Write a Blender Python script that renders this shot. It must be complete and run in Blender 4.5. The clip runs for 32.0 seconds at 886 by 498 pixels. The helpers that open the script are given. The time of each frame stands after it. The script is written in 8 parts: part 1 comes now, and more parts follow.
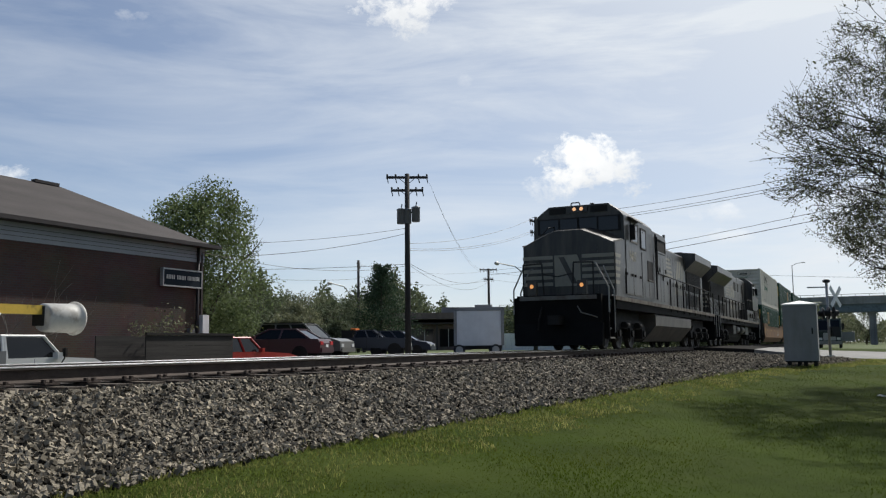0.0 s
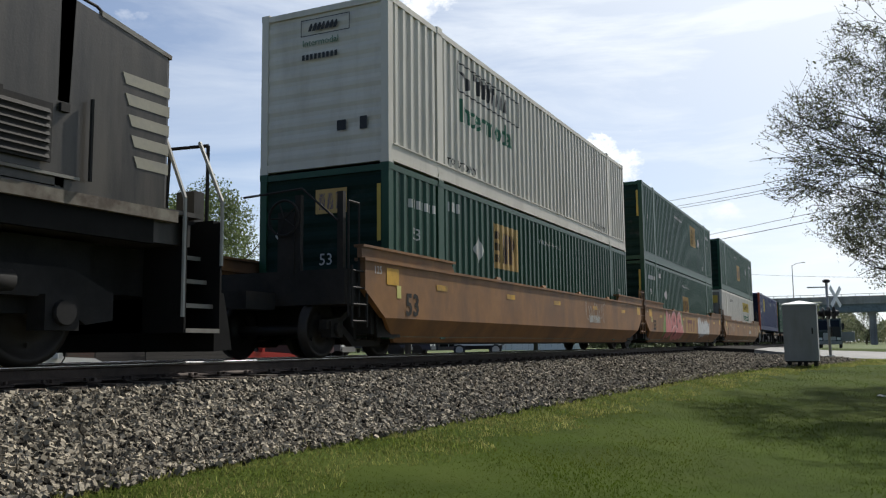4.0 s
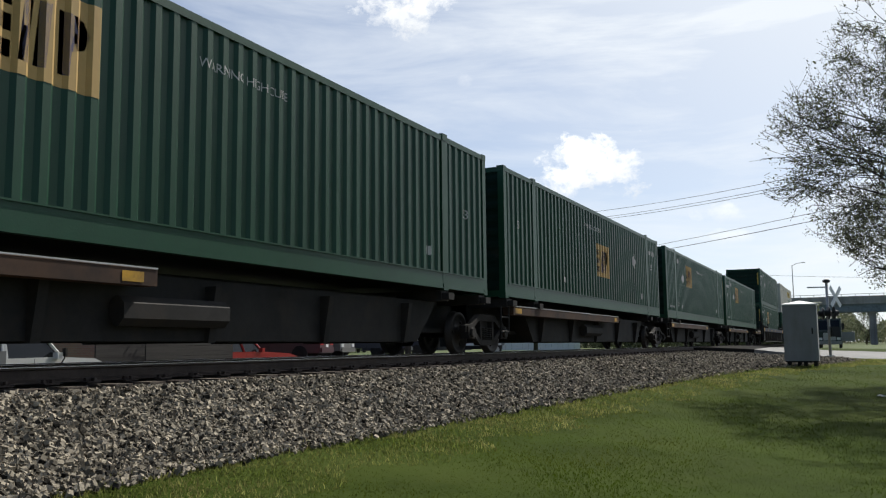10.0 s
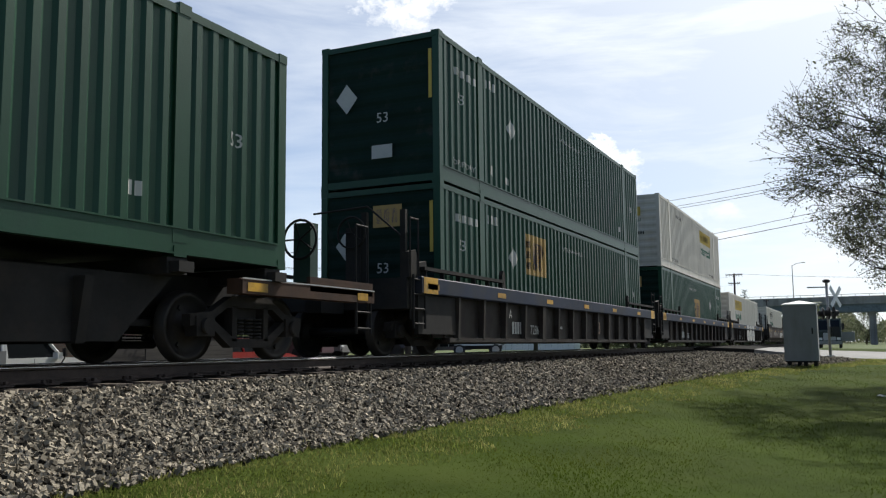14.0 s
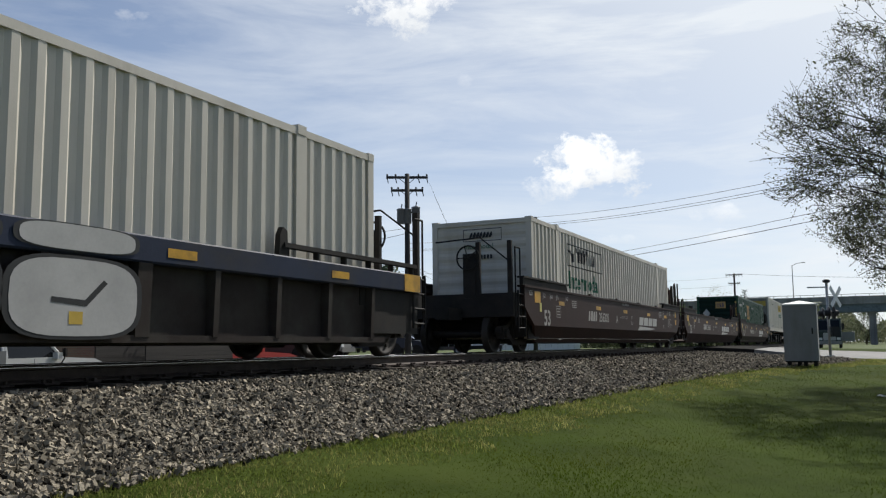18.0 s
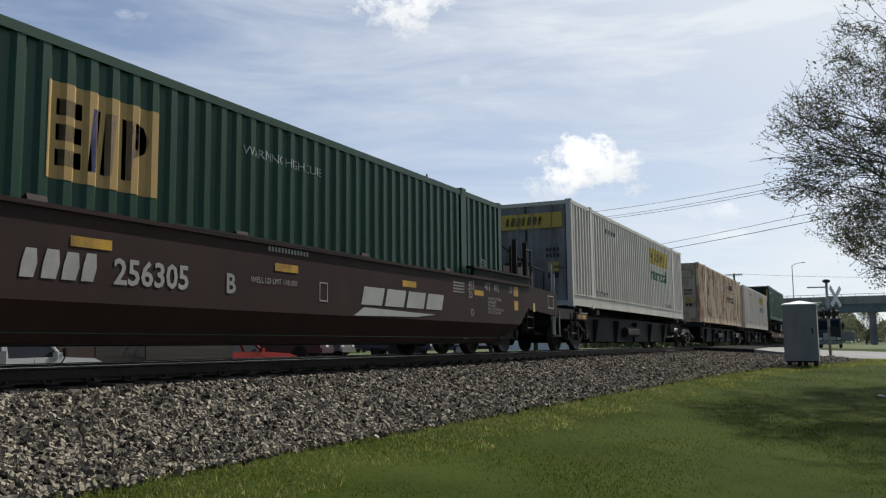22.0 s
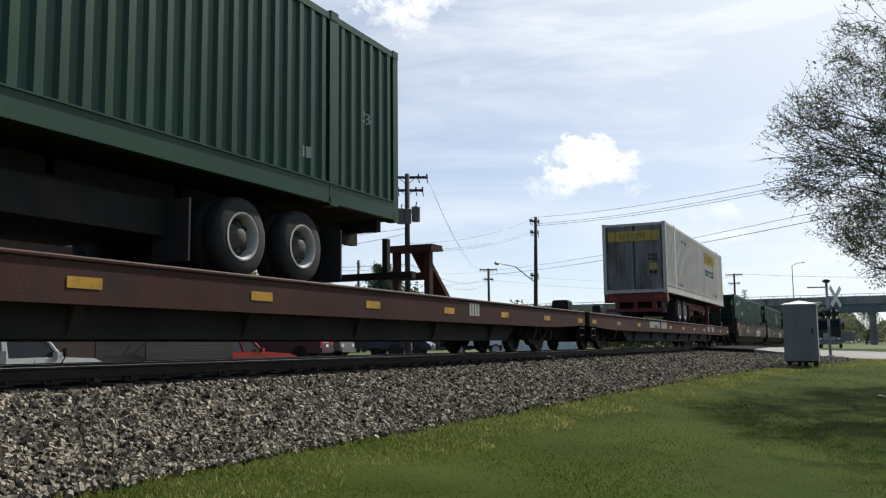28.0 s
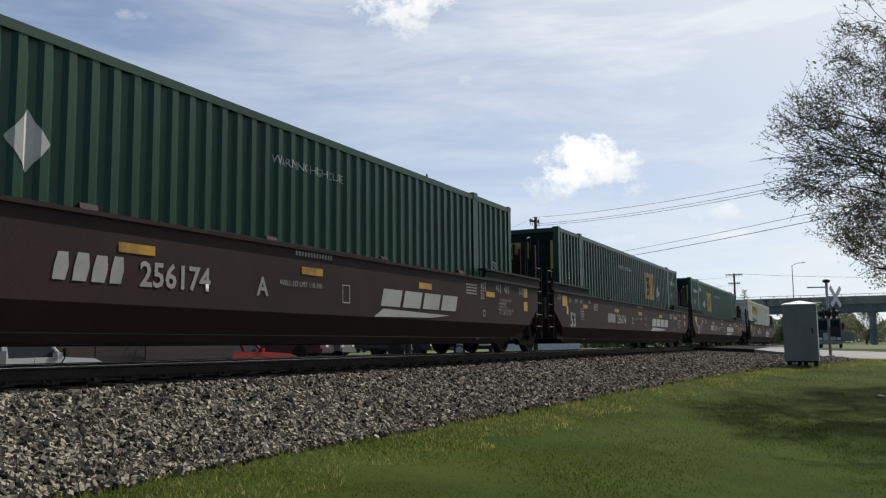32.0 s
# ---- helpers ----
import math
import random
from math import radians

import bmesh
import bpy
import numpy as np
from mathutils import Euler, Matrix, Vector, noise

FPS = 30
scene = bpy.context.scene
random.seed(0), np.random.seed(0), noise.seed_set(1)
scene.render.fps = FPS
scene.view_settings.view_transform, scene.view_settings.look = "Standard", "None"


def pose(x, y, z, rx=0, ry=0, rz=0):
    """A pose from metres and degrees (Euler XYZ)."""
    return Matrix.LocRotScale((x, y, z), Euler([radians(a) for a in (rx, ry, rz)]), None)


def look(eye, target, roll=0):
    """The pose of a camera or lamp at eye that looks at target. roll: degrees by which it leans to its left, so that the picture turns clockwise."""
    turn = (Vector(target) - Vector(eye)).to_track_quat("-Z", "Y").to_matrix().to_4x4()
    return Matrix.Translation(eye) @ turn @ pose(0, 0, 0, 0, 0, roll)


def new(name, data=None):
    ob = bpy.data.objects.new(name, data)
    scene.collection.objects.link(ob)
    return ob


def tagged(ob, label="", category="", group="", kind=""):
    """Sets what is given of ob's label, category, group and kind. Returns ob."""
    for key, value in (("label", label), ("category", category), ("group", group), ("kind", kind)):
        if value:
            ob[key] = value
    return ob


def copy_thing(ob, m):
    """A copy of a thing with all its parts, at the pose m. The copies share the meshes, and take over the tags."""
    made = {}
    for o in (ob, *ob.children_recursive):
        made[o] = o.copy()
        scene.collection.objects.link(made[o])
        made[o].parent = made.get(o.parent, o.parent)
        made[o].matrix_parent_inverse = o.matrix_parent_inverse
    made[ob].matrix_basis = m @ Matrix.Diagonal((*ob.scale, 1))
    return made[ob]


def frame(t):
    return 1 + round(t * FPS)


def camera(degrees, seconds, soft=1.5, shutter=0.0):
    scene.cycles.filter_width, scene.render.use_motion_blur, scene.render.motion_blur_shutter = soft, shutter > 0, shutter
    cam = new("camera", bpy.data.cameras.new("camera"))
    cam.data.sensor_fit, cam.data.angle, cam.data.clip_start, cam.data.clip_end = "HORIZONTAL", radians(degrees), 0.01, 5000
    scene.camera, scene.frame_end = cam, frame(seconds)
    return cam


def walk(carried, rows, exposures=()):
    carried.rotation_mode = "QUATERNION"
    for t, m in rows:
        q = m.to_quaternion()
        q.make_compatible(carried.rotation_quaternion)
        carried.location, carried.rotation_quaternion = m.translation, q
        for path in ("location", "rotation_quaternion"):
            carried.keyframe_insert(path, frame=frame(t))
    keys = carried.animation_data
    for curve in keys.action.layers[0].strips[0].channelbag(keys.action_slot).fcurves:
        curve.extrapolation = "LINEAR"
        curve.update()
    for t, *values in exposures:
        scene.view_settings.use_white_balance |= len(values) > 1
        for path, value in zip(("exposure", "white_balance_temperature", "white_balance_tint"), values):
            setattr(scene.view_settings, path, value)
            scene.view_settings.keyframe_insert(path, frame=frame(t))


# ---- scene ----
# World: z = 0 at the railhead, the track runs along x, the train comes from +x.
TRACK_Y = 8.088
EYE = Vector((0.0, 0.0, 0.153))
YAW, PITCH = radians(64.6155), radians(6.3895)
AIM = EYE + Vector((math.sin(YAW) * math.cos(PITCH), math.cos(YAW) * math.cos(PITCH), math.sin(PITCH)))
cam = camera(54.093, 32.0, soft=1.2)
walk(cam, [(0.0, look(EYE, AIM, -0.611)), (32.0, look(EYE, AIM, -0.611))],
     [(0.0, -0.05), (1.0, 0.08), (2.0, 0.12), (3.0, 0.28), (6.0, 0.15), (7.0, 0.25), (8.0, -0.15), (9.0, 0.05), (12.0, 0.2), (14.0, 0.28), (18.0, 0.03),
      (20.0, -0.02), (24.0, 0.0), (26.0, 0.1), (28.0, 0.18), (29.0, -0.06), (30.0, -0.02), (32.0, 0.0)])

# ---------------------------------------------------------------- light
SUN_AZ, SUN_EL = radians(103), radians(46)
SUN_WAY = Vector((math.sin(SUN_AZ) * math.cos(SUN_EL), math.cos(SUN_AZ) * math.cos(SUN_EL), math.sin(SUN_EL)))
sun = new("sun", bpy.data.lights.new("sun", "SUN"))
sun.data.energy, sun.data.angle, sun.data.color = 4.7, radians(0.6), (1.0, 0.965, 0.9)
sun.matrix_world = look((0, 0, 60), Vector((0, 0, 60)) - SUN_WAY)


def way(az, el):
    """The direction at az degrees (from the track's normal towards its far end) and el degrees up."""
    a, e = radians(az), radians(el)
    return (math.sin(a) * math.cos(e), math.cos(a) * math.cos(e), math.sin(e))


def build_world():
    w = bpy.data.worlds.new("sky")
    scene.world = w
    w.use_nodes = True
    nt = w.node_tree
    N, L = nt.nodes, nt.links
    N.clear()
    out, bg = N.new("ShaderNodeOutputWorld"), N.new("ShaderNodeBackground")
    sky = N.new("ShaderNodeTexSky")
    sky.sky_type, sky.sun_disc = "NISHITA", False
    sky.sun_elevation, sky.sun_rotation = SUN_EL, SUN_AZ
    sky.air_density, sky.dust_density, sky.ozone_density = 0.8, 0.4, 3.5
    tc = N.new("ShaderNodeTexCoord")

    def maths(op, a, b=None, c=None, clamp=False):
        n = N.new("ShaderNodeMath")
        n.operation, n.use_clamp = op, clamp
        for i, v in enumerate((a, b, c)):
            if v is None:
                continue
            if isinstance(v, (int, float)):
                n.inputs[i].default_value = v
            else:
                L.new(v, n.inputs[i])
        return n.outputs[0]

    def mixc(f, a, b):
        n = N.new("ShaderNodeMix")
        n.data_type = "RGBA"
        for i, v in ((0, f), (6, a), (7, b)):
            if isinstance(v, (int, float, tuple)):
                n.inputs[i].default_value = v
            else:
                L.new(v, n.inputs[i])
        return n.outputs[2]

    def cloud_noise(scale, detail, rough, rot=(0, 0, 0), stretch=(1, 1, 1), dist=0.0):
        m = N.new("ShaderNodeMapping")
        m.inputs["Rotation"].default_value = [radians(a) for a in rot]
        m.inputs["Scale"].default_value = stretch
        t = N.new("ShaderNodeTexNoise")
        t.inputs["Scale"].default_value, t.inputs["Detail"].default_value = scale, detail
        t.inputs["Roughness"].default_value, t.inputs["Distortion"].default_value = rough, dist
        L.new(tc.outputs["Generated"], m.inputs["Vector"])
        L.new(m.outputs[0], t.inputs["Vector"])
        return t.outputs["Fac"]

    sep = N.new("ShaderNodeSeparateXYZ")
    L.new(tc.outputs["Generated"], sep.inputs[0])
    # thin high cirrus in long bands
    band = cloud_noise(2.4, 8, 0.6, (0, -9, -25), (0.9, 1.0, 6.5), 0.5)
    broad = cloud_noise(1.3, 4, 0.5, (10, 0, 40), (1, 1, 2.2), 0.2)
    cir = maths("ADD", maths("MULTIPLY", band, 0.65), maths("MULTIPLY", broad, 0.55))
    cir = maths("MULTIPLY", maths("SUBTRACT", cir, 0.565), 5.0, clamp=True)
    # haze towards the horizon and towards the sun
    low = maths("POWER", maths("SUBTRACT", 1.0, maths("ABSOLUTE", sep.outputs["Z"]), clamp=True), 5.0)
    dot = N.new("ShaderNodeVectorMath")
    dot.operation = "DOT_PRODUCT"
    L.new(tc.outputs["Generated"], dot.inputs[0])
    dot.inputs[1].default_value = SUN_WAY
    sunward = maths("ADD", maths("MULTIPLY", dot.outputs["Value"], 1.25), -0.2, clamp=True)
    cir = maths("MULTIPLY", cir, sunward)
    glow = maths("POWER", maths("MAXIMUM", dot.outputs["Value"], 0.0), 4.6)
    veil = maths("ADD", maths("MULTIPLY", cir, 0.66), maths("ADD", maths("MULTIPLY", low, 0.36), maths("MULTIPLY", glow, 1.5)), clamp=True)
    veil = maths("MULTIPLY", veil, 0.95)
    col = mixc(veil, sky.outputs[0], (8.9, 9.4, 9.9, 1))
    # small fair-weather cumulus
    puff_n = cloud_noise(26.0, 10, 0.66, (0, 0, 0), (1, 1, 1.3), 0.2)
    puff_s = cloud_noise(34.0, 4, 0.55, (0, 20, 0), (1, 1, 1.3), 0.0)
    for az, el, ra, re, gain in CLOUDS:
        c = Vector(way(az, el))
        side = Vector((math.cos(radians(az)), -math.sin(radians(az)), 0))
        up = side.cross(c)
        da = N.new("ShaderNodeVectorMath")
        da.operation = "DOT_PRODUCT"
        L.new(tc.outputs["Generated"], da.inputs[0])
        da.inputs[1].default_value = side / radians(ra)
        de = N.new("ShaderNodeVectorMath")
        de.operation = "DOT_PRODUCT"
        L.new(tc.outputs["Generated"], de.inputs[0])
        de.inputs[1].default_value = up / radians(re)
        off = c.dot(up / radians(re))
        d0 = maths("SUBTRACT", de.outputs["Value"], off)
        r2 = maths("ADD", maths("MULTIPLY", da.outputs["Value"], da.outputs["Value"]), maths("MULTIPLY", d0, d0))
        fc = N.new("ShaderNodeVectorMath")
        fc.operation = "DOT_PRODUCT"
        L.new(tc.outputs["Generated"], fc.inputs[0])
        fc.inputs[1].default_value = c
        front = maths("GREATER_THAN", fc.outputs["Value"], 0.5)
        body = maths("SUBTRACT", maths("ADD", maths("MULTIPLY", puff_n, 3.6), -1.02), maths("MULTIPLY", r2, 0.52))
        body = maths("MULTIPLY", maths("MULTIPLY", maths("SUBTRACT", body, 0.3), 1.9 * gain, clamp=True), front)
        shade = maths("ADD", maths("MULTIPLY", puff_s, 0.5), maths("ADD", maths("MULTIPLY", d0, 0.3), 0.46), clamp=True)
        tone = mixc(shade, (6.4, 6.9, 7.5, 1), (12.6, 12.6, 12.4, 1))
        col = mixc(maths("MULTIPLY", body, min(gain, 1.0)), col, tone)
    L.new(col, bg.inputs["Color"])
    bg.inputs["Strength"].default_value = 0.094
    L.new(bg.outputs[0], out.inputs[0])


# azimuth, elevation, half width, half height in degrees, density
CLOUDS = [(74.6, 11.7, 3.5, 1.9, 0.95), (72.2, 10.5, 2.0, 1.2, 0.75), (62.4, 22.2, 3.0, 2.0, 0.9), (44.6, 20.4, 1.1, 0.4, 0.45), (66.3, 17.4, 0.6, 0.5, 0.4),
          (82.4, 8.2, 2.0, 0.6, 0.55), (83.0, 6.7, 1.8, 0.45, 0.45), (77.0, 6.8, 1.8, 0.4, 0.5), (36.5, 10.2, 2.6, 0.7, 0.7),
          (60.6, 5.4, 2.0, 0.35, 0.4)]
build_world()

# ---------------------------------------------------------------- materials
MATS = {}


def mat(name, base, rough=0.6, metal=0.0, var=0.16, scale=1.2, stretch=(1, 1, 1), dirt=None, dirt_at=0.55, dirt_soft=0.12,
        dirt_scale=2.0, dirt_stretch=(1, 1, 1), bump=0.0, bump_scale=40.0, island=0.0, spec=0.3, coords="Object", rand=0.0):
    """A node material: base colour with broad and fine variation, a second colour in patches, and fine relief."""
    if name in MATS:
        return MATS[name]
    m = bpy.data.materials.new(name)
    m.use_nodes = True
    N, L = m.node_tree.nodes, m.node_tree.links
    b = N["Principled BSDF"]
    b.inputs["Roughness"].default_value, b.inputs["Metallic"].default_value = rough, metal
    b.inputs["Specular IOR Level"].default_value = spec
    tc = N.new("ShaderNodeTexCoord")

    def noise_of(sc, st, detail=5.0):
        mp, t = N.new("ShaderNodeMapping"), N.new("ShaderNodeTexNoise")
        mp.inputs["Scale"].default_value = st
        t.inputs["Scale"].default_value, t.inputs["Detail"].default_value, t.inputs["Roughness"].default_value = sc, detail, 0.6
        L.new(tc.outputs[coords], mp.inputs[0])
        L.new(mp.outputs[0], t.inputs["Vector"])
        return t.outputs["Fac"]

    def ramp(fac, lo, hi, a, c):
        r = N.new("ShaderNodeValToRGB")
        r.color_ramp.elements[0].position, r.color_ramp.elements[1].position = lo, hi
        r.color_ramp.elements[0].color, r.color_ramp.elements[1].color = (*a, 1), (*c, 1)
        L.new(fac, r.inputs[0])
        return r.outputs[0]

    dark = tuple(c * (1 - var) for c in base)
    lite = tuple(min(1.0, c * (1 + var)) for c in base)
    col = ramp(noise_of(scale, stretch), 0.3, 0.7, dark, lite)
    fine = ramp(noise_of(scale * 14, stretch, 3.0), 0.25, 0.75, (1 - var * 0.7,) * 3, (1.0,) * 3)
    mul = N.new("ShaderNodeMix")
    mul.data_type, mul.blend_type, mul.inputs[0].default_value = "RGBA", "MULTIPLY", 1.0
    L.new(col, mul.inputs[6]), L.new(fine, mul.inputs[7])
    col = mul.outputs[2]
    if dirt is not None:
        f = ramp(noise_of(dirt_scale, dirt_stretch, 7.0), dirt_at - dirt_soft, dirt_at + dirt_soft, (0, 0, 0), (1, 1, 1))
        mx = N.new("ShaderNodeMix")
        mx.data_type = "RGBA"
        L.new(f, mx.inputs[0]), L.new(col, mx.inputs[6])
        mx.inputs[7].default_value = (*dirt, 1)
        col = mx.outputs[2]
    for amount, node, socket in ((island, "ShaderNodeNewGeometry", "Random Per Island"), (rand, "ShaderNodeObjectInfo", "Random")):
        if amount:
            g = N.new(node)
            r = ramp(g.outputs[socket], 0.0, 1.0, (1 - amount,) * 3, (1.0 + amount * 0.6,) * 3)
            mx = N.new("ShaderNodeMix")
            mx.data_type, mx.blend_type, mx.inputs[0].default_value = "RGBA", "MULTIPLY", 1.0
            L.new(col, mx.inputs[6]), L.new(r, mx.inputs[7])
            col = mx.outputs[2]
    L.new(col, b.inputs["Base Color"])
    if bump:
        bp = N.new("ShaderNodeBump")
        bp.inputs["Strength"].default_value, bp.inputs["Distance"].default_value = bump, 0.02
        L.new(noise_of(bump_scale, (1, 1, 1), 4.0), bp.inputs["Height"])
        L.new(bp.outputs[0], b.inputs["Normal"])
    MATS[name] = m
    return m


def thin_leaf(name, col, *a, thin=0.45, **k):
    """A thin blade or leaf that lets some light through."""
    m = mat(name, col, *a, **k)
    N, L = m.node_tree.nodes, m.node_tree.links
    b, t, mix = N["Principled BSDF"], N.new("ShaderNodeBsdfTranslucent"), N.new("ShaderNodeMixShader")
    L.new(b.inputs["Base Color"].links[0].from_socket, t.inputs["Color"])
    mix.inputs[0].default_value = thin
    L.new(b.outputs[0], mix.inputs[1]), L.new(t.outputs[0], mix.inputs[2]), L.new(mix.outputs[0], N["Material Output"].inputs["Surface"])
    return m


def glowing(name, col, power):
    m = bpy.data.materials.new(name)
    m.use_nodes = True
    b = m.node_tree.nodes["Principled BSDF"]
    b.inputs["Base Color"].default_value = (*col, 1)
    b.inputs["Emission Color"].default_value, b.inputs["Emission Strength"].default_value = (*col, 1), power
    return m


def glass(name, tint=(0.008, 0.009, 0.01)):
    m = bpy.data.materials.new(name)
    m.use_nodes = True
    b = m.node_tree.nodes["Principled BSDF"]
    b.inputs["Base Color"].default_value, b.inputs["Roughness"].default_value = (*tint, 1), 0.06
    b.inputs["Specular IOR Level"].default_value = 0.3
    return m


# ---------------------------------------------------------------- mesh helpers
def box(bm, x0, x1, y0, y1, z0, z1, chamfer=0.0):
    """A box; with chamfer its long edges along x are cut."""
    if chamfer > 0:
        c = chamfer
        return prism(bm, [(y0 + c, z0), (y1 - c, z0), (y1, z0 + c), (y1, z1 - c), (y1 - c, z1), (y0 + c, z1), (y0, z1 - c), (y0, z0 + c)], "x", x0, x1)
    v = [bm.verts.new((x, y, z)) for z in (z0, z1) for y in (y0, y1) for x in (x0, x1)]
    for f in ((0, 2, 3, 1), (4, 5, 7, 6), (0, 1, 5, 4), (2, 6, 7, 3), (0, 4, 6, 2), (1, 3, 7, 5)):
        bm.faces.new([v[i] for i in f])
    return v


def prism(bm, prof, axis, a0, a1):
    """A profile of (u, v) points drawn out from a0 to a1. axis x: (y, z); y: (x, z); z: (x, y)."""
    def at(p, a):
        return {"x": (a, p[0], p[1]), "y": (p[0], a, p[1]), "z": (p[0], p[1], a)}[axis]
    lo, hi = [bm.verts.new(at(p, a0)) for p in prof], [bm.verts.new(at(p, a1)) for p in prof]
    n = len(prof)
    new_faces = [bm.faces.new(lo[::-1]), bm.faces.new(hi)]
    for i in range(n):
        new_faces.append(bm.faces.new((lo[i], lo[(i + 1) % n], hi[(i + 1) % n], hi[i])))
    return new_faces


def rod(bm, p0, p1, r0, r1=None, seg=8, caps=True):
    """A tapered round bar from p0 to p1."""
    p0, p1 = Vector(p0), Vector(p1)
    r1 = r0 if r1 is None else r1
    w = (p1 - p0).normalized()
    s = w.orthogonal().normalized()
    t = w.cross(s)
    rings = []
    for p, r in ((p0, r0), (p1, r1)):
        rings.append([bm.verts.new(p + (s * math.cos(a) + t * math.sin(a)) * r) for a in (2 * math.pi * i / seg for i in range(seg))])
    for i in range(seg):
        f = bm.faces.new((rings[0][i], rings[0][(i + 1) % seg], rings[1][(i + 1) % seg], rings[1][i]))
        f.smooth = seg > 6
    if caps:
        bm.faces.new(rings[0][::-1]), bm.faces.new(rings[1])


def tube(bm, pts, r, seg=6):
    for a, b in zip(pts, pts[1:]):
        rod(bm, a, b, r, seg=seg)


def lathe(bm, prof, centre, axis="y", seg=24, caps=True):
    """A turned body; prof holds (offset along the axis, radius)."""
    c = Vector(centre)
    rings = []
    for off, r in prof:
        ring = []
        for i in range(seg):
            a = 2 * math.pi * i / seg
            u, v = r * math.cos(a), r * math.sin(a)
            d = {"x": (off, u, v), "y": (u, off, v), "z": (u, v, off)}[axis]
            ring.append(bm.verts.new(c + Vector(d)))
        rings.append(ring)
    for a, b in zip(rings, rings[1:]):
        for i in range(seg):
            f = bm.faces.new((a[i], a[(i + 1) % seg], b[(i + 1) % seg], b[i]))
            f.smooth = True
    if caps:
        bm.faces.new(rings[0][::-1]), bm.faces.new(rings[-1])


def finish(bm, name, m):
    bmesh.ops.recalc_face_normals(bm, faces=bm.faces)
    me = bpy.data.meshes.new(name)
    bm.to_mesh(me)
    bm.free()
    if m is not None:
        me.materials.append(m)
    return me


def part(name, bm, m, parent=None, label=""):
    """Links a bmesh as one mesh object under a thing or a part."""
    ob = new(name, finish(bm, name, m))
    ob.parent = parent
    return tagged(ob, label)


def again(ob, parent=None, m=None):
    """The same mesh once more as a part of its own."""
    o = new(ob.name, ob.data)
    o.parent = parent or ob.parent
    if m is not None:
        o.matrix_basis = m
    return o


def bx(*a, **k):
    bm = bmesh.new()
    box(bm, *a, **k)
    return bm


def pr(*a):
    bm = bmesh.new()
    prism(bm, *a)
    return bm


def empty(name, label, category, group="", kind=""):
    e = new(name)
    e.empty_display_size = 0.3
    return tagged(e, label, category, group, kind)


def lettering(text, size, bold=0.0):
    """Flat letters as a bmesh in the x-z plane, left end at the origin."""
    cu = bpy.data.curves.new("letters", "FONT")
    cu.body, cu.size, cu.offset, cu.resolution_u = text, size, bold, 2
    ob = bpy.data.objects.new("letters", cu)
    me = bpy.data.meshes.new_from_object(ob)
    bm = bmesh.new()
    bm.from_mesh(me)
    bpy.data.objects.remove(ob), bpy.data.meshes.remove(me), bpy.data.curves.remove(cu)
    for v in bm.verts:
        v.co = Vector((v.co.x, 0, v.co.y))
    return bm


def bars(n, length, height, gap=0.35):
    """A row of plain upright bars in the x-z plane."""
    bm = bmesh.new()
    step = length / n
    for i in range(n):
        x = i * step
        vs = [bm.verts.new(c) for c in ((x, 0, 0), (x + step * (1 - gap), 0, 0), (x + step * (1 - gap), 0, height), (x, 0, height))]
        bm.faces.new(vs)
    return bm


def plate(w, h, shape=None):
    bm = bmesh.new()
    bm.faces.new([bm.verts.new((x, 0, z)) for x, z in (shape or ((0, 0), (w, 0), (w, h), (0, h)))])
    return bm


def slabs(n, length, height):
    """A row of leaning blocks in the x-z plane."""
    bm = bmesh.new()
    step = length / n
    for i in range(n):
        x, w = i * step, step * (0.72 if i % 3 else 0.64)
        h = height * (1.0 if i % 2 else 0.97)
        bm.faces.new([bm.verts.new((u, 0, v)) for u, v in ((x, 0), (x + w, 0), (x + w + 0.04, h * 0.5), (x + w + 0.03, h), (x + 0.06, h), (x + 0.02, h * 0.5))])
    return bm

# ---------------------------------------------------------------- ground and track
LAWN = mat("lawn_soil", (0.032, 0.05, 0.005), 0.95, spec=0.05, var=0.3, scale=0.5, dirt=(0.05, 0.065, 0.012), dirt_at=0.6, dirt_scale=0.35, bump=0.6, bump_scale=25)
VERGE = mat("verge_soil", (0.09, 0.09, 0.03), 0.95, spec=0.05, var=0.35, scale=1.5, dirt=(0.075, 0.09, 0.02), dirt_at=0.55, dirt_scale=1.2, bump=0.6, bump_scale=25)
LOT = mat("lot_asphalt", (0.075, 0.073, 0.07), 0.85, var=0.25, scale=0.4, dirt=(0.12, 0.11, 0.095), dirt_at=0.6, dirt_scale=0.5, bump=0.3)
FIELD = mat("rough_grass", (0.06, 0.095, 0.022), 0.95, var=0.35, scale=0.12, dirt=(0.12, 0.125, 0.045), dirt_at=0.55, dirt_scale=0.25, bump=0.5, bump_scale=6)
ASPHALT = mat("road_asphalt", (0.2, 0.195, 0.185), 0.85, var=0.15, scale=0.6, dirt=(0.26, 0.25, 0.235), dirt_at=0.6, dirt_scale=0.8, bump=0.3, bump_scale=60)
# bed coloured near-black to paint the shade in the gaps between stones
GRAVEL_SHADE = mat("ballast_base", (0.022, 0.02, 0.018), 0.95, var=0.45, scale=9, bump=1.0, bump_scale=22)
STONE = mat("ballast_stone", (0.262, 0.226, 0.17), 0.9, spec=0.15, var=0.25, scale=8, island=0.97, bump=0.3, bump_scale=80)
RUST = mat("rail_rust", (0.06, 0.043, 0.034), 0.75, var=0.3, scale=6, bump=0.3)
POLISHED = mat("polished_steel", (0.55, 0.55, 0.56), 0.22, 0.9, var=0.1, scale=3, stretch=(0.1, 4, 4))
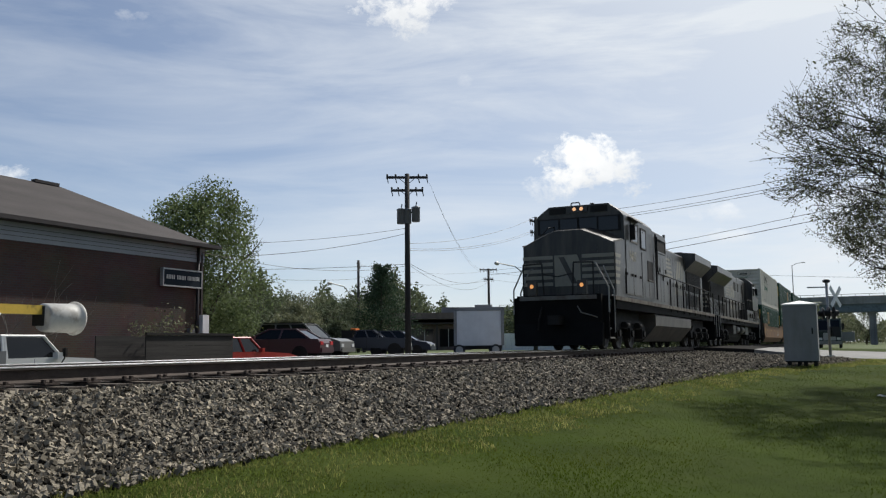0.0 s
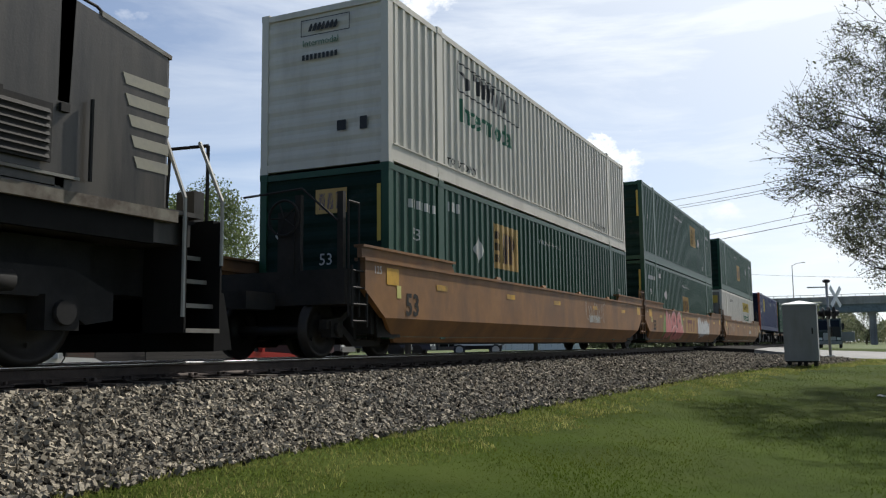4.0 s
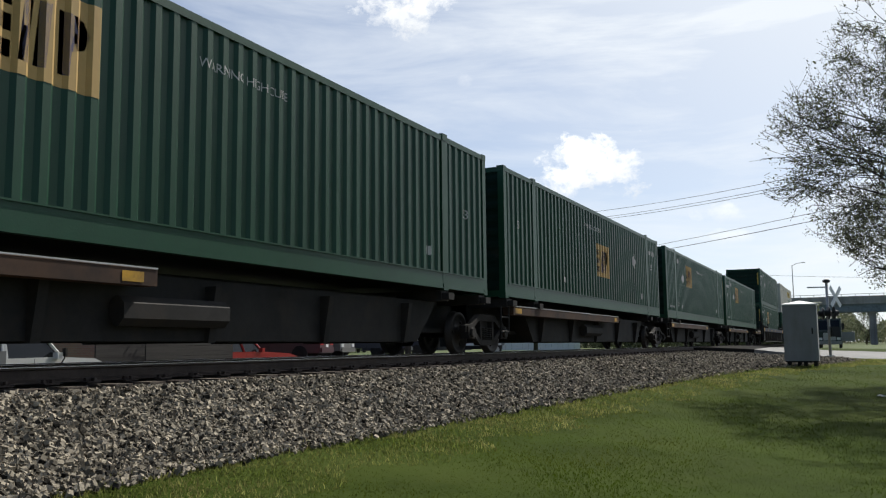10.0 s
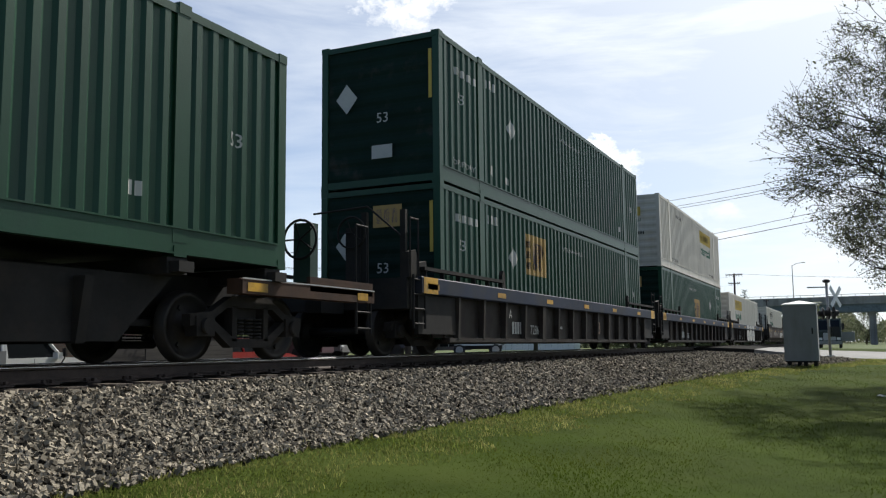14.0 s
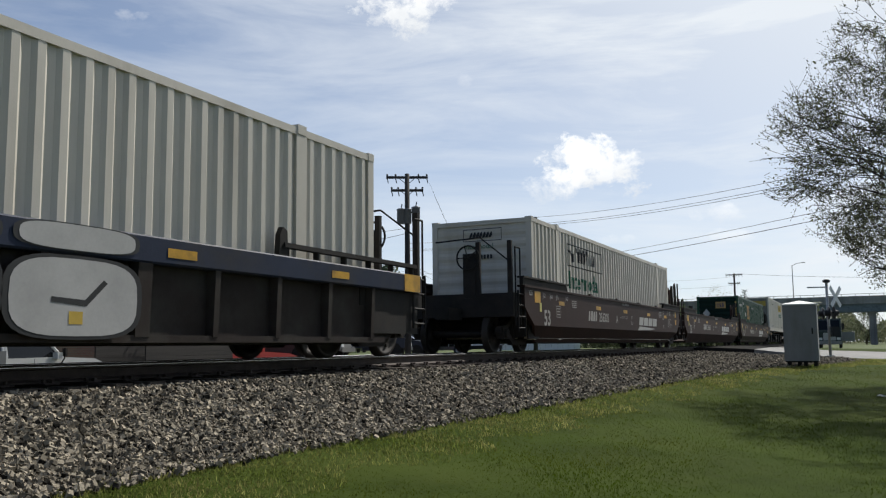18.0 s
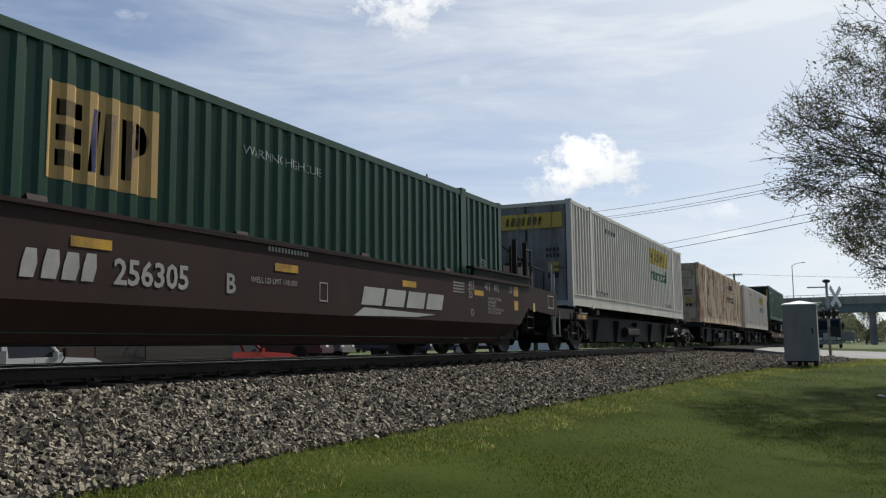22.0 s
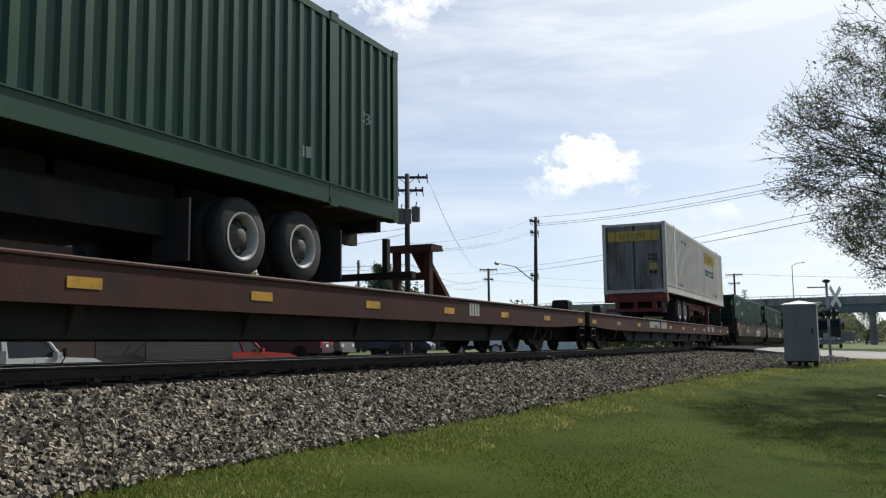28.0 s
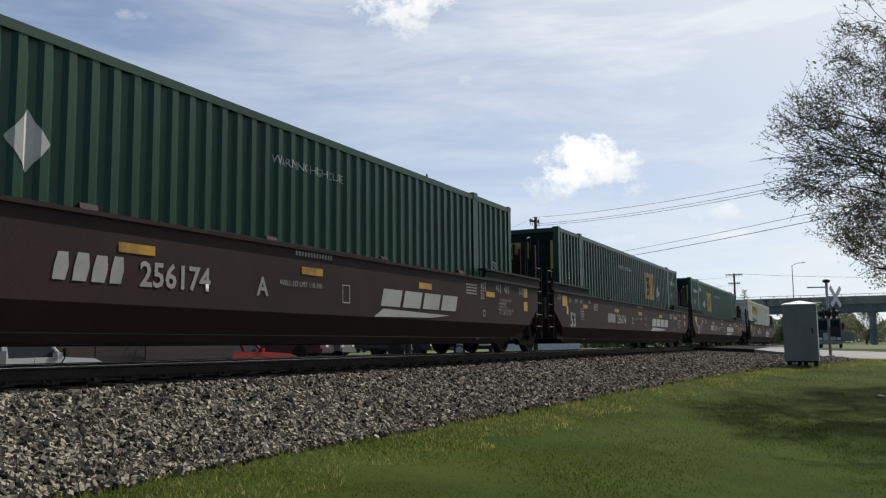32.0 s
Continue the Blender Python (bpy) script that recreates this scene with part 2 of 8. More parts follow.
TIE = mat("creosoted_timber", (0.06, 0.045, 0.035), 0.85, var=0.35, scale=3, stretch=(1, 0.15, 1), dirt=(0.14, 0.115, 0.09), dirt_at=0.6, dirt_scale=5, bump=0.5, rand=0.3)


def pieces(table, x):
    xs, ys = zip(*table)
    return float(np.interp(x, xs, ys))


def toe_y(x):
    return pieces([(-60, 4.9), (6, 4.85), (14, 4.38), (21, 3.35), (26, 2.5), (29, 1.7), (32, 0.7), (36, 0.1), (41, 0.3), (44, 1.6), (60, 4.6), (100, 5.2)], x)


def toe_line(xs):
    return np.array([toe_y(x) for x in xs])


def toe_z(x):
    return pieces([(-60, -0.8), (6, -0.76), (14, -0.73), (21, -0.6), (28, -0.57), (36, -0.6), (44, -0.55), (60, -0.42), (900, -0.5)], x)


def road_z(y):
    return pieces([(-80, -1.5), (-10, -1.15), (-1.5, -0.76), (1.5, -0.5), (4.6, -0.12), (6.6, -0.02), (9.6, -0.02), (11.5, -0.16), (25, -0.45), (90, -0.5)], y)


ROAD_X0, ROAD_X1 = 44.0, 60.0


def lot_z(x):
    return pieces([(-60, -1.4), (28, -1.35), (34, -0.45), (60, -0.35), (900, -0.4)], x)


def ground_z(x, y):
    ty, tz = toe_y(x), toe_z(x)
    if y <= ty:
        slope = pieces([(18, 0.085), (29, 0.02), (60, 0.02)], x)
        z = tz - slope * min(ty - y, 7.0) - 0.004 * min(max(ty - y - 7.0, 0.0), 100)
    elif y < 11.6:
        z = tz + (min(lot_z(x) + 0.2, -0.5) - tz) * (y - ty) / (11.6 - ty) - 0.06
    else:
        z = min(lot_z(x) + 0.2, -0.5) + (lot_z(x) - min(lot_z(x) + 0.2, -0.5)) * min((y - 11.6) / 2.5, 1.0)
    near = min(max((x - ROAD_X0 + 0.8) / 0.8, 0.0), 1.0) * min(max((ROAD_X1 + 3.0 - x) / 3.0, 0.0), 1.0)
    if near > 0:
        z = z * (1 - near) + min(road_z(y) - 0.06, z + 0.5) * near
    if ty < y < 11.9 and x < ROAD_X0 + 0.5:
        z = min(z, -0.42)
    return z


def build_ground():
    xs = np.concatenate([[-3000, -1200, -500, -200, -80, -40, -20], np.arange(-10, 62, 0.75), [66, 72, 80, 95, 120, 160, 220, 320, 500, 900, 1800, 3000]])
    ys = np.concatenate([[-3000, -1200, -400, -150, -60, -30, -20], np.arange(-14, 34, 0.6), [36, 40, 46, 54, 64, 80, 110, 160, 260, 500, 1200, 3000]])
    verts = [(x, y, ground_z(x, y) + 0.015 * noise.noise((x * 0.7, y * 0.7, 0))) for y in ys for x in xs]
    n = len(xs)
    faces, idx = [], []
    for j in range(len(ys) - 1):
        for i in range(n - 1):
            faces.append((j * n + i, j * n + i + 1, (j + 1) * n + i + 1, (j + 1) * n + i))
            cx, cy = (xs[i] + xs[i + 1]) / 2, (ys[j] + ys[j + 1]) / 2
            k = 0 if (cy < toe_y(cx) + 0.6 and cx < 90) else 2
            if k == 0 and toe_y(cx) - 0.2 < cy and cx < 44:
                k = 3
            if 16 < cy < 60 and -40 < cx < 58:
                k = 1
            idx.append(k)
    me = bpy.data.meshes.new("ground")
    me.from_pydata(verts, [], faces)
    for m in (LAWN, LOT, FIELD, VERGE):
        me.materials.append(m)
    me.polygons.foreach_set("material_index", idx)
    me.polygons.foreach_set("use_smooth", [True] * len(faces))
    tagged(new("ground", me), "green lawn, asphalt lot and rough grass beside the railway", "ground", kind="structure")


def build_road():
    bm = bmesh.new()
    ys = [-80, -40, -20, -10, -6, -3, 0, 1.5, 3, 4.5, 5.3, 6.0, 6.6, 9.6, 10.5, 11.5, 15, 25, 50, 90]
    rows = []
    for y in ys:
        z, bank = road_z(y), min(max((4.5 - y) / 6.0, 0.0), 1.0) * 0.3
        rows.append([bm.verts.new((x, y, z + dz + bank * k)) for x, dz, k in ((ROAD_X0, -0.3, 0), (ROAD_X0, -0.02, 0), (52, 0.03, 0.5), (ROAD_X1, -0.02, 1), (ROAD_X1, -0.3, 1))])
    for (a, ya), (b, yb) in zip(zip(rows, ys), zip(rows[1:], ys[1:])):
        for i in range(4):
            f = bm.faces.new((a[i], a[i + 1], b[i + 1], b[i]))
            f.material_index = 1 if 4.4 < (ya + yb) / 2 < 11.6 else 0
    tagged(part("road", bm, ASPHALT), "pale worn asphalt road over a level crossing", "road", kind="structure").data.materials.append(mat("crossing_rubber", (0.03, 0.028, 0.026), 0.95, spec=0.03, var=0.25, scale=1.5))


def build_bed():
    xs = np.concatenate([[-120, -80, -50, -30, -20], np.arange(-12, 60, 0.35), np.arange(60, 120, 3), [140, 180, 240, 330, 480, 700, 1000]])
    verts, faces = [], []
    for x in xs:
        ty, tz = toe_y(x), toe_z(x)
        prof = [(ty - 0.5, tz - 0.12), (ty, tz + 0.01)]
        for k in (0.2, 0.4, 0.6, 0.8, 0.93):
            prof.append((ty + (6.35 - ty) * k, tz + (-0.27 - tz) * k))
        prof += [(6.45, -0.27), (6.9, -0.255), (7.3, -0.215), (8.1, -0.21), (8.9, -0.215), (9.7, -0.2), (10.4, -0.45), (11.9, -0.9 if x < 30 else -0.62)]
        for j, (y, z) in enumerate(prof):
            d = 0 if j in (0, len(prof) - 1) else noise.noise((x * 2.1, y * 2.1, 3.0)) * 0.03
            verts.append((x, y, z + d))
    n = 15
    for i in range(len(xs) - 1):
        for j in range(n - 1):
            faces.append((i * n + j, (i + 1) * n + j, (i + 1) * n + j + 1, i * n + j + 1))
    me = bpy.data.meshes.new("track_bed")
    me.from_pydata(verts, [], faces)
    me.materials.append(GRAVEL_SHADE)
    tagged(new("track_bed", me), "crushed stone track bed with sloping shoulder, near-black as painted gap shade", "track bed", kind="structure")


def build_stones(count=98000):
    """Loose crushed stones on the shoulder, as one mesh."""
    r = np.random.default_rng(5)
    x = 2.5 * (44 / 2.5) ** r.random(count)
    k = r.random(count) ** 1.0
    ty = toe_line(x)
    tz = np.array([toe_z(a) for a in x])
    keep = (x < 43.6)
    x, k, ty, tz = x[keep], k[keep], ty[keep], tz[keep]
    n = len(x)
    edge = ty - 0.12 - 0.25 * r.random(n) ** 3
    y = edge + (7.18 - edge) * k
    z = np.where(y < 6.4, tz + (-0.27 - tz) * np.clip((y - ty) / (6.4 - ty), 0, 1), -0.265)
    size = 0.0105 + 0.019 * r.random(n) ** 2 + 0.00035 * x
    cube = np.array([[a, b, c] for c in (-1, 1) for b in (-1, 1) for a in (-1, 1)], float)
    v = cube[None] * (0.55 + 0.5 * r.random((n, 8, 1))) * np.stack([np.ones(n), 0.55 + 0.4 * r.random(n), 0.4 + 0.35 * r.random(n)], 1)[:, None]
    q = r.normal(size=(n, 4))
    q /= np.linalg.norm(q, axis=1)[:, None]
    w, a, b, c = q.T
    rot = np.stack([1 - 2 * (b * b + c * c), 2 * (a * b - c * w), 2 * (a * c + b * w), 2 * (a * b + c * w), 1 - 2 * (a * a + c * c), 2 * (b * c - a * w),
                    2 * (a * c - b * w), 2 * (b * c + a * w), 1 - 2 * (a * a + b * b)], 1).reshape(n, 3, 3)
    v = np.einsum("nij,nkj->nki", rot, v) * size[:, None, None]
    v += np.stack([x, y, z + size * (0.1 + 1.2 * r.random(n) ** 2)], 1)[:, None]
    f = np.array([(0, 2, 3, 1), (4, 5, 7, 6), (0, 1, 5, 4), (2, 6, 7, 3), (0, 4, 6, 2), (1, 3, 7, 5)])
    faces = (f[None] + (np.arange(n) * 8)[:, None, None]).reshape(-1, 4)
    me = bpy.data.meshes.new("ballast_stones")
    me.from_pydata(v.reshape(-1, 3).tolist(), [], faces.tolist())
    me.materials.append(STONE)
    tagged(new("ballast_stones", me), "loose angular grey ballast stones on the shoulder", "ballast", kind="stuff")


def blades(name, label, m, count, seed, place, height, width):
    r = np.random.default_rng(seed)
    x, y = place(r, count)
    n = len(x)
    z = np.array([ground_z(a, b) for a, b in zip(x, y)]) - 0.01
    h = height[0] + (height[1] - height[0]) * r.random(n) ** 1.5
    h *= 1 + 0.02 * x
    a = r.random(n) * 2 * np.pi
    wd = width * (0.7 + 0.6 * r.random(n)) * (1 + 0.07 * x)
    lean = r.normal(size=(n, 2)) * 0.4 * h[:, None]
    base = np.stack([x, y, z], 1)
    side = np.stack([np.cos(a), np.sin(a), np.zeros(n)], 1) * wd[:, None] / 2
    mid = base + np.stack([lean[:, 0] * 0.3, lean[:, 1] * 0.3, h * 0.6], 1)
    tip = base + np.stack([lean[:, 0], lean[:, 1], h], 1)
    v = np.stack([base - side, base + side, mid + side * 0.8, mid - side * 0.8, tip], 1).reshape(-1, 3)
    faces = []
    for i in range(n):
        k = 5 * i
        faces.append((k, k + 1, k + 2, k + 3))
        faces.append((k + 3, k + 2, k + 4))
    me = bpy.data.meshes.new(name)
    me.from_pydata(v.tolist(), [], faces)
    me.materials.append(m)
    tagged(new(name, me), label, "grass", kind="stuff")


BLADE = thin_leaf("grass_blade", (0.052, 0.08, 0.006), 0.85, var=0.2, scale=0.5, island=0.15, spec=0.05, dirt=(0.088, 0.1, 0.016), dirt_at=0.56, dirt_scale=0.3, thin=0.6)
DRY = thin_leaf("dry_grass", (0.29, 0.275, 0.1), 0.85, spec=0.1, var=0.3, scale=1.5, island=0.5, dirt=(0.11, 0.145, 0.03), dirt_at=0.5, dirt_scale=1.3, thin=0.6)


def lawn_spots(r, n):
    d = 4.0 * (30 / 4.0) ** r.random(n)
    a = np.radians(36 + 60 * r.random(n))
    x, y = d * np.sin(a), d * np.cos(a)
    ty = toe_line(x)
    k = (y < ty - 0.15) & (x < 43)
    return x[k], y[k]


def fringe_spots(r, n):
    x = 3.0 * (40 / 3.0) ** r.random(n)
    ty = toe_line(x)
    wob = 0.16 * np.sin(x * 2.3) + 0.12 * np.sin(x * 5.1 + 1)
    y = ty + 0.2 + wob - 1.5 * r.random(n) ** 2.0
    return x, y


RAIL_PROFILE = [(-0.075, -0.17), (0.075, -0.17), (0.075, -0.155), (0.012, -0.13), (0.012, -0.045), (0.036, -0.035), (0.036, -0.004), (-0.036, -0.004), (-0.036, -0.035), (-0.012, -0.045), (-0.012, -0.13), (-0.075, -0.155)]


def build_track():
    track = empty("track", "single railway track with rusty rails on timber ties", "railway track", kind="structure")
    for side in (-1, 1):
        y = TRACK_Y + side * 0.753
        rail = part("rail", pr([(y + a, b) for a, b in RAIL_PROFILE], "x", -150, 1000), RUST, track)
        part("running_surface", pr([(y - 0.0375, -0.015), (y + 0.0375, -0.015), (y + 0.0375, -0.009), (y + 0.027, 0), (y - 0.027, 0), (y - 0.0375, -0.009)], "x", -150, 1000), POLISHED, rail, "polished steel running surface")
    bm = bmesh.new()
    box(bm, -0.115, 0.115, -1.3, 1.3, -0.18, 0.0)
    tie = part("tie", bm, TIE, track)
    tie.matrix_basis = pose(3.0, TRACK_Y, -0.186, 0, 0, 0.4)
    bm = bmesh.new()
    box(bm, -0.09, 0.09, -0.18, 0.18, 0.0, 0.016)
    for px in (-0.05, 0.05):
        for py in (-0.11, 0.11):
            box(bm, px - 0.014, px + 0.014, py - 0.02, py + 0.02, 0.016, 0.05)
    plate_ = part("tie_plate", bm, RUST, track)
    plate_.matrix_basis = pose(3.0, TRACK_Y - 0.753, -0.184)
    for i in range(1, 130):
        x = 3.0 + 0.52 * i - (8 if i > 110 else 0) * 0
        again(tie, track, pose(x + random.uniform(-0.03, 0.03), TRACK_Y + random.uniform(-0.05, 0.05), -0.186 - random.uniform(0, 0.015), 0, 0, random.uniform(-1.5, 1.5)))
        again(plate_, track, pose(x, TRACK_Y - 0.753, -0.184))


build_ground(), build_road(), build_bed(), build_stones(), build_track()
blades("lawn_grass", "short mown green lawn grass", BLADE, 190000, 7, lawn_spots, (0.01, 0.027), 0.0052)
blades("verge_grass", "pale dry grass along the edge of the ballast", DRY, 45000, 9, fringe_spots, (0.018, 0.055), 0.006)

# ---------------------------------------------------------------- train: paints
GRIME = (0.05, 0.045, 0.038)
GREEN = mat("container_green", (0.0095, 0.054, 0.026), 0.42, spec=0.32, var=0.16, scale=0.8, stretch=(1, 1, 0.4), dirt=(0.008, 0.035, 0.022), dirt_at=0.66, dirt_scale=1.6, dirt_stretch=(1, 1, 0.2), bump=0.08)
# same green darkened for the ends: their shade is put into the colour
GREEN_SHADED = mat("container_green_front", (0.006, 0.022, 0.015), 0.7, spec=0.15, var=0.2, scale=1.0, dirt=GRIME, dirt_at=0.68, dirt_scale=1.5)
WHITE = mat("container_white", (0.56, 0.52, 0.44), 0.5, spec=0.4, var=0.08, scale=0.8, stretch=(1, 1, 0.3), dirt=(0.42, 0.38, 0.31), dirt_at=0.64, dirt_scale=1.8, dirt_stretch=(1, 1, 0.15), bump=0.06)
# door end: grime patches, over a white greyed to paint in its shade
WHITE_END_SHADED = mat("container_white_end", (0.29, 0.285, 0.265), 0.65, var=0.16, scale=0.9, stretch=(1, 1, 0.4), dirt=(0.1, 0.09, 0.075), dirt_at=0.55, dirt_scale=1.4, dirt_stretch=(1, 1, 0.25))
RUSTY = mat("container_rusted_white", (0.6, 0.475, 0.31), 0.6, var=0.12, scale=1.0, stretch=(1, 1, 0.3), dirt=(0.21, 0.085, 0.04), dirt_at=0.53, dirt_soft=0.1, dirt_scale=1.9, dirt_stretch=(1.3, 1, 0.55), bump=0.15)
BLUE = mat("container_blue", (0.018, 0.025, 0.1), 0.4, spec=0.4, var=0.14, scale=0.8, stretch=(1, 1, 0.4), dirt=(0.12, 0.13, 0.2), dirt_at=0.68, dirt_scale=2.0, dirt_stretch=(1, 1, 0.25), bump=0.08)
ORANGE_RED = mat("corner_post_red", (0.36, 0.075, 0.03), 0.5, dirt=GRIME, dirt_at=0.66)
INK_WHITE = mat("white_lettering", (0.47, 0.465, 0.43), 0.6, var=0.1)
INK_FADED = mat("faded_lettering", (0.36, 0.34, 0.31), 0.65, var=0.2, scale=1.5)
INK_BLACK = mat("black_lettering", (0.03, 0.03, 0.03), 0.6)
INK_GREEN = mat("green_lettering", (0.02, 0.13, 0.07), 0.55)
INK_NAVY = mat("navy_lettering", (0.02, 0.03, 0.13), 0.55)
SIGN_YELLOW = mat("yellow_panel", (0.52, 0.37, 0.07), 0.55, var=0.1)
LOGO_GOLD = mat("gold_panel", (0.45, 0.29, 0.1), 0.55, var=0.1)
REFLECT = mat("reflective_yellow", (0.56, 0.31, 0.035), 0.5, var=0.2, scale=3, dirt=GRIME, dirt_at=0.6)
TTX = mat("well_car_yellow", (0.26, 0.125, 0.045), 0.6, var=0.2, scale=0.7, dirt=(0.14, 0.075, 0.04), dirt_at=0.56, dirt_scale=1.1, dirt_stretch=(1, 1, 0.5), bump=0.1)
BROWN = mat("well_car_brown", (0.043, 0.0245, 0.0205), 0.6, spec=0.12, var=0.16, scale=0.7, dirt=(0.032, 0.02, 0.017), dirt_at=0.56, dirt_scale=1.2, dirt_stretch=(1, 1, 0.5), bump=0.1)
SLATE = mat("well_car_slate", (0.026, 0.034, 0.058), 0.55, spec=0.12, var=0.16, scale=0.7, dirt=(0.04, 0.04, 0.045), dirt_at=0.57, dirt_scale=1.3, bump=0.1)
SLATE_LOW = mat("well_car_side_dark", (0.036, 0.028, 0.024), 0.65, spec=0.12, var=0.2, scale=0.8, dirt=GRIME, dirt_at=0.55, bump=0.1)
DECK = mat("flat_car_rust_brown", (0.075, 0.033, 0.025), 0.65, spec=0.12, var=0.25, scale=0.6, dirt=(0.05, 0.03, 0.025), dirt_at=0.56, dirt_scale=1.4, bump=0.15)
BLACKISH = mat("underframe_black", (0.024, 0.022, 0.02), 0.75, spec=0.2, var=0.3, scale=1.5, dirt=(0.035, 0.028, 0.022), dirt_at=0.62, bump=0.1)
BOGIE = mat("truck_cast_steel", (0.026, 0.022, 0.019), 0.75, spec=0.2, var=0.3, scale=2, dirt=(0.04, 0.032, 0.025), dirt_at=0.64, bump=0.2)
WHEEL = mat("wheel_steel", (0.03, 0.025, 0.021), 0.55, 0.3, var=0.2, scale=3)
TREAD = mat("wheel_tread", (0.5, 0.5, 0.5), 0.28, 0.9, var=0.08)
LEDGE = mat("spine_ledge_brown", (0.075, 0.043, 0.028), 0.7, spec=0.15, var=0.25, scale=1.0, dirt=(0.035, 0.024, 0.02), dirt_at=0.55, dirt_scale=2)
RUBBER = mat("tyre_rubber", (0.03, 0.03, 0.03), 0.8, var=0.2)
RIM = mat("white_wheel_rim", (0.46, 0.45, 0.42), 0.5, var=0.15, scale=6, dirt=GRIME, dirt_at=0.62)
CHASSIS_RED = mat("chassis_red", (0.2, 0.033, 0.024), 0.55, var=0.2, dirt=GRIME, dirt_at=0.62)
GALV = mat("galvanised_steel", (0.42, 0.42, 0.41), 0.5, 0.4, var=0.15, scale=2)

TRAIN = []      # (thing, distance of its origin along the train)
WHEELSETS = []  # (wheelset, distance along the train, radius)


def on_train(thing, u, z=0.0):
    TRAIN.append((thing, u, z))
    thing.location = (u, TRACK_Y, z)
    return thing


# ---------------------------------------------------------------- containers
CL, CW2, CH = 16.15, 1.295, 2.9
POSTS = ((0.0, 0.16), (1.86, 2.1), (14.05, 14.29), (15.99, 16.15))
PITCH_C, DEPTH_C = 0.284, 0.043


def side_points():
    """The breaks (x, depth) of the pressed side sheet between the posts."""
    out = []
    for (_, a), (b, _) in zip(POSTS, POSTS[1:]):
        n = max(1, round((b - a) / PITCH_C))
        w = (b - a) / n
        run = [(a, DEPTH_C)]
        for i in range(n):
            x = a + i * w
            run += [(x + 0.17 * w, DEPTH_C), (x + 0.34 * w, 0.006), (x + 0.66 * w, 0.006), (x + 0.83 * w, DEPTH_C)]
        run.append((b, DEPTH_C))
        out.append(run)
    return out


RUNS = side_points()
BREAKS = sorted({p[0] for run in RUNS for p in run})
BR_X = [p[0] for run in RUNS for p in run]
BR_D = [p[1] for run in RUNS for p in run]


def sheet_depth(x):
    for a, b in POSTS:
        if a - 1e-4 <= x <= b + 1e-4:
            return 0.0
    return float(np.interp(x, BR_X, BR_D))


def drape(bm, x, z):
    """Lays a flat x-z figure at (x, z) onto the pressed side."""
    for v in bm.verts:
        v.co.x += x
        v.co.z += z
    lo, hi = min(v.co.x for v in bm.verts), max(v.co.x for v in bm.verts)
    for b in BREAKS:
        if lo < b < hi:
            bmesh.ops.bisect_plane(bm, geom=bm.verts[:] + bm.edges[:] + bm.faces[:], plane_co=(b, 0, 0), plane_no=(1, 0, 0))
    for v in bm.verts:
        v.co.y = -CW2 + sheet_depth(v.co.x) - 0.004
    return bm


def on_end(bm, y, z):
    """Lays a flat x-z figure on the leading end, read from in front of the train."""
    for v in bm.verts:
        v.co = Vector((-0.012, y - v.co.x, z + v.co.z))
    return bm


DIAMOND = [(0.24, 0), (0.48, 0.3), (0.24, 0.6), (0, 0.3)]


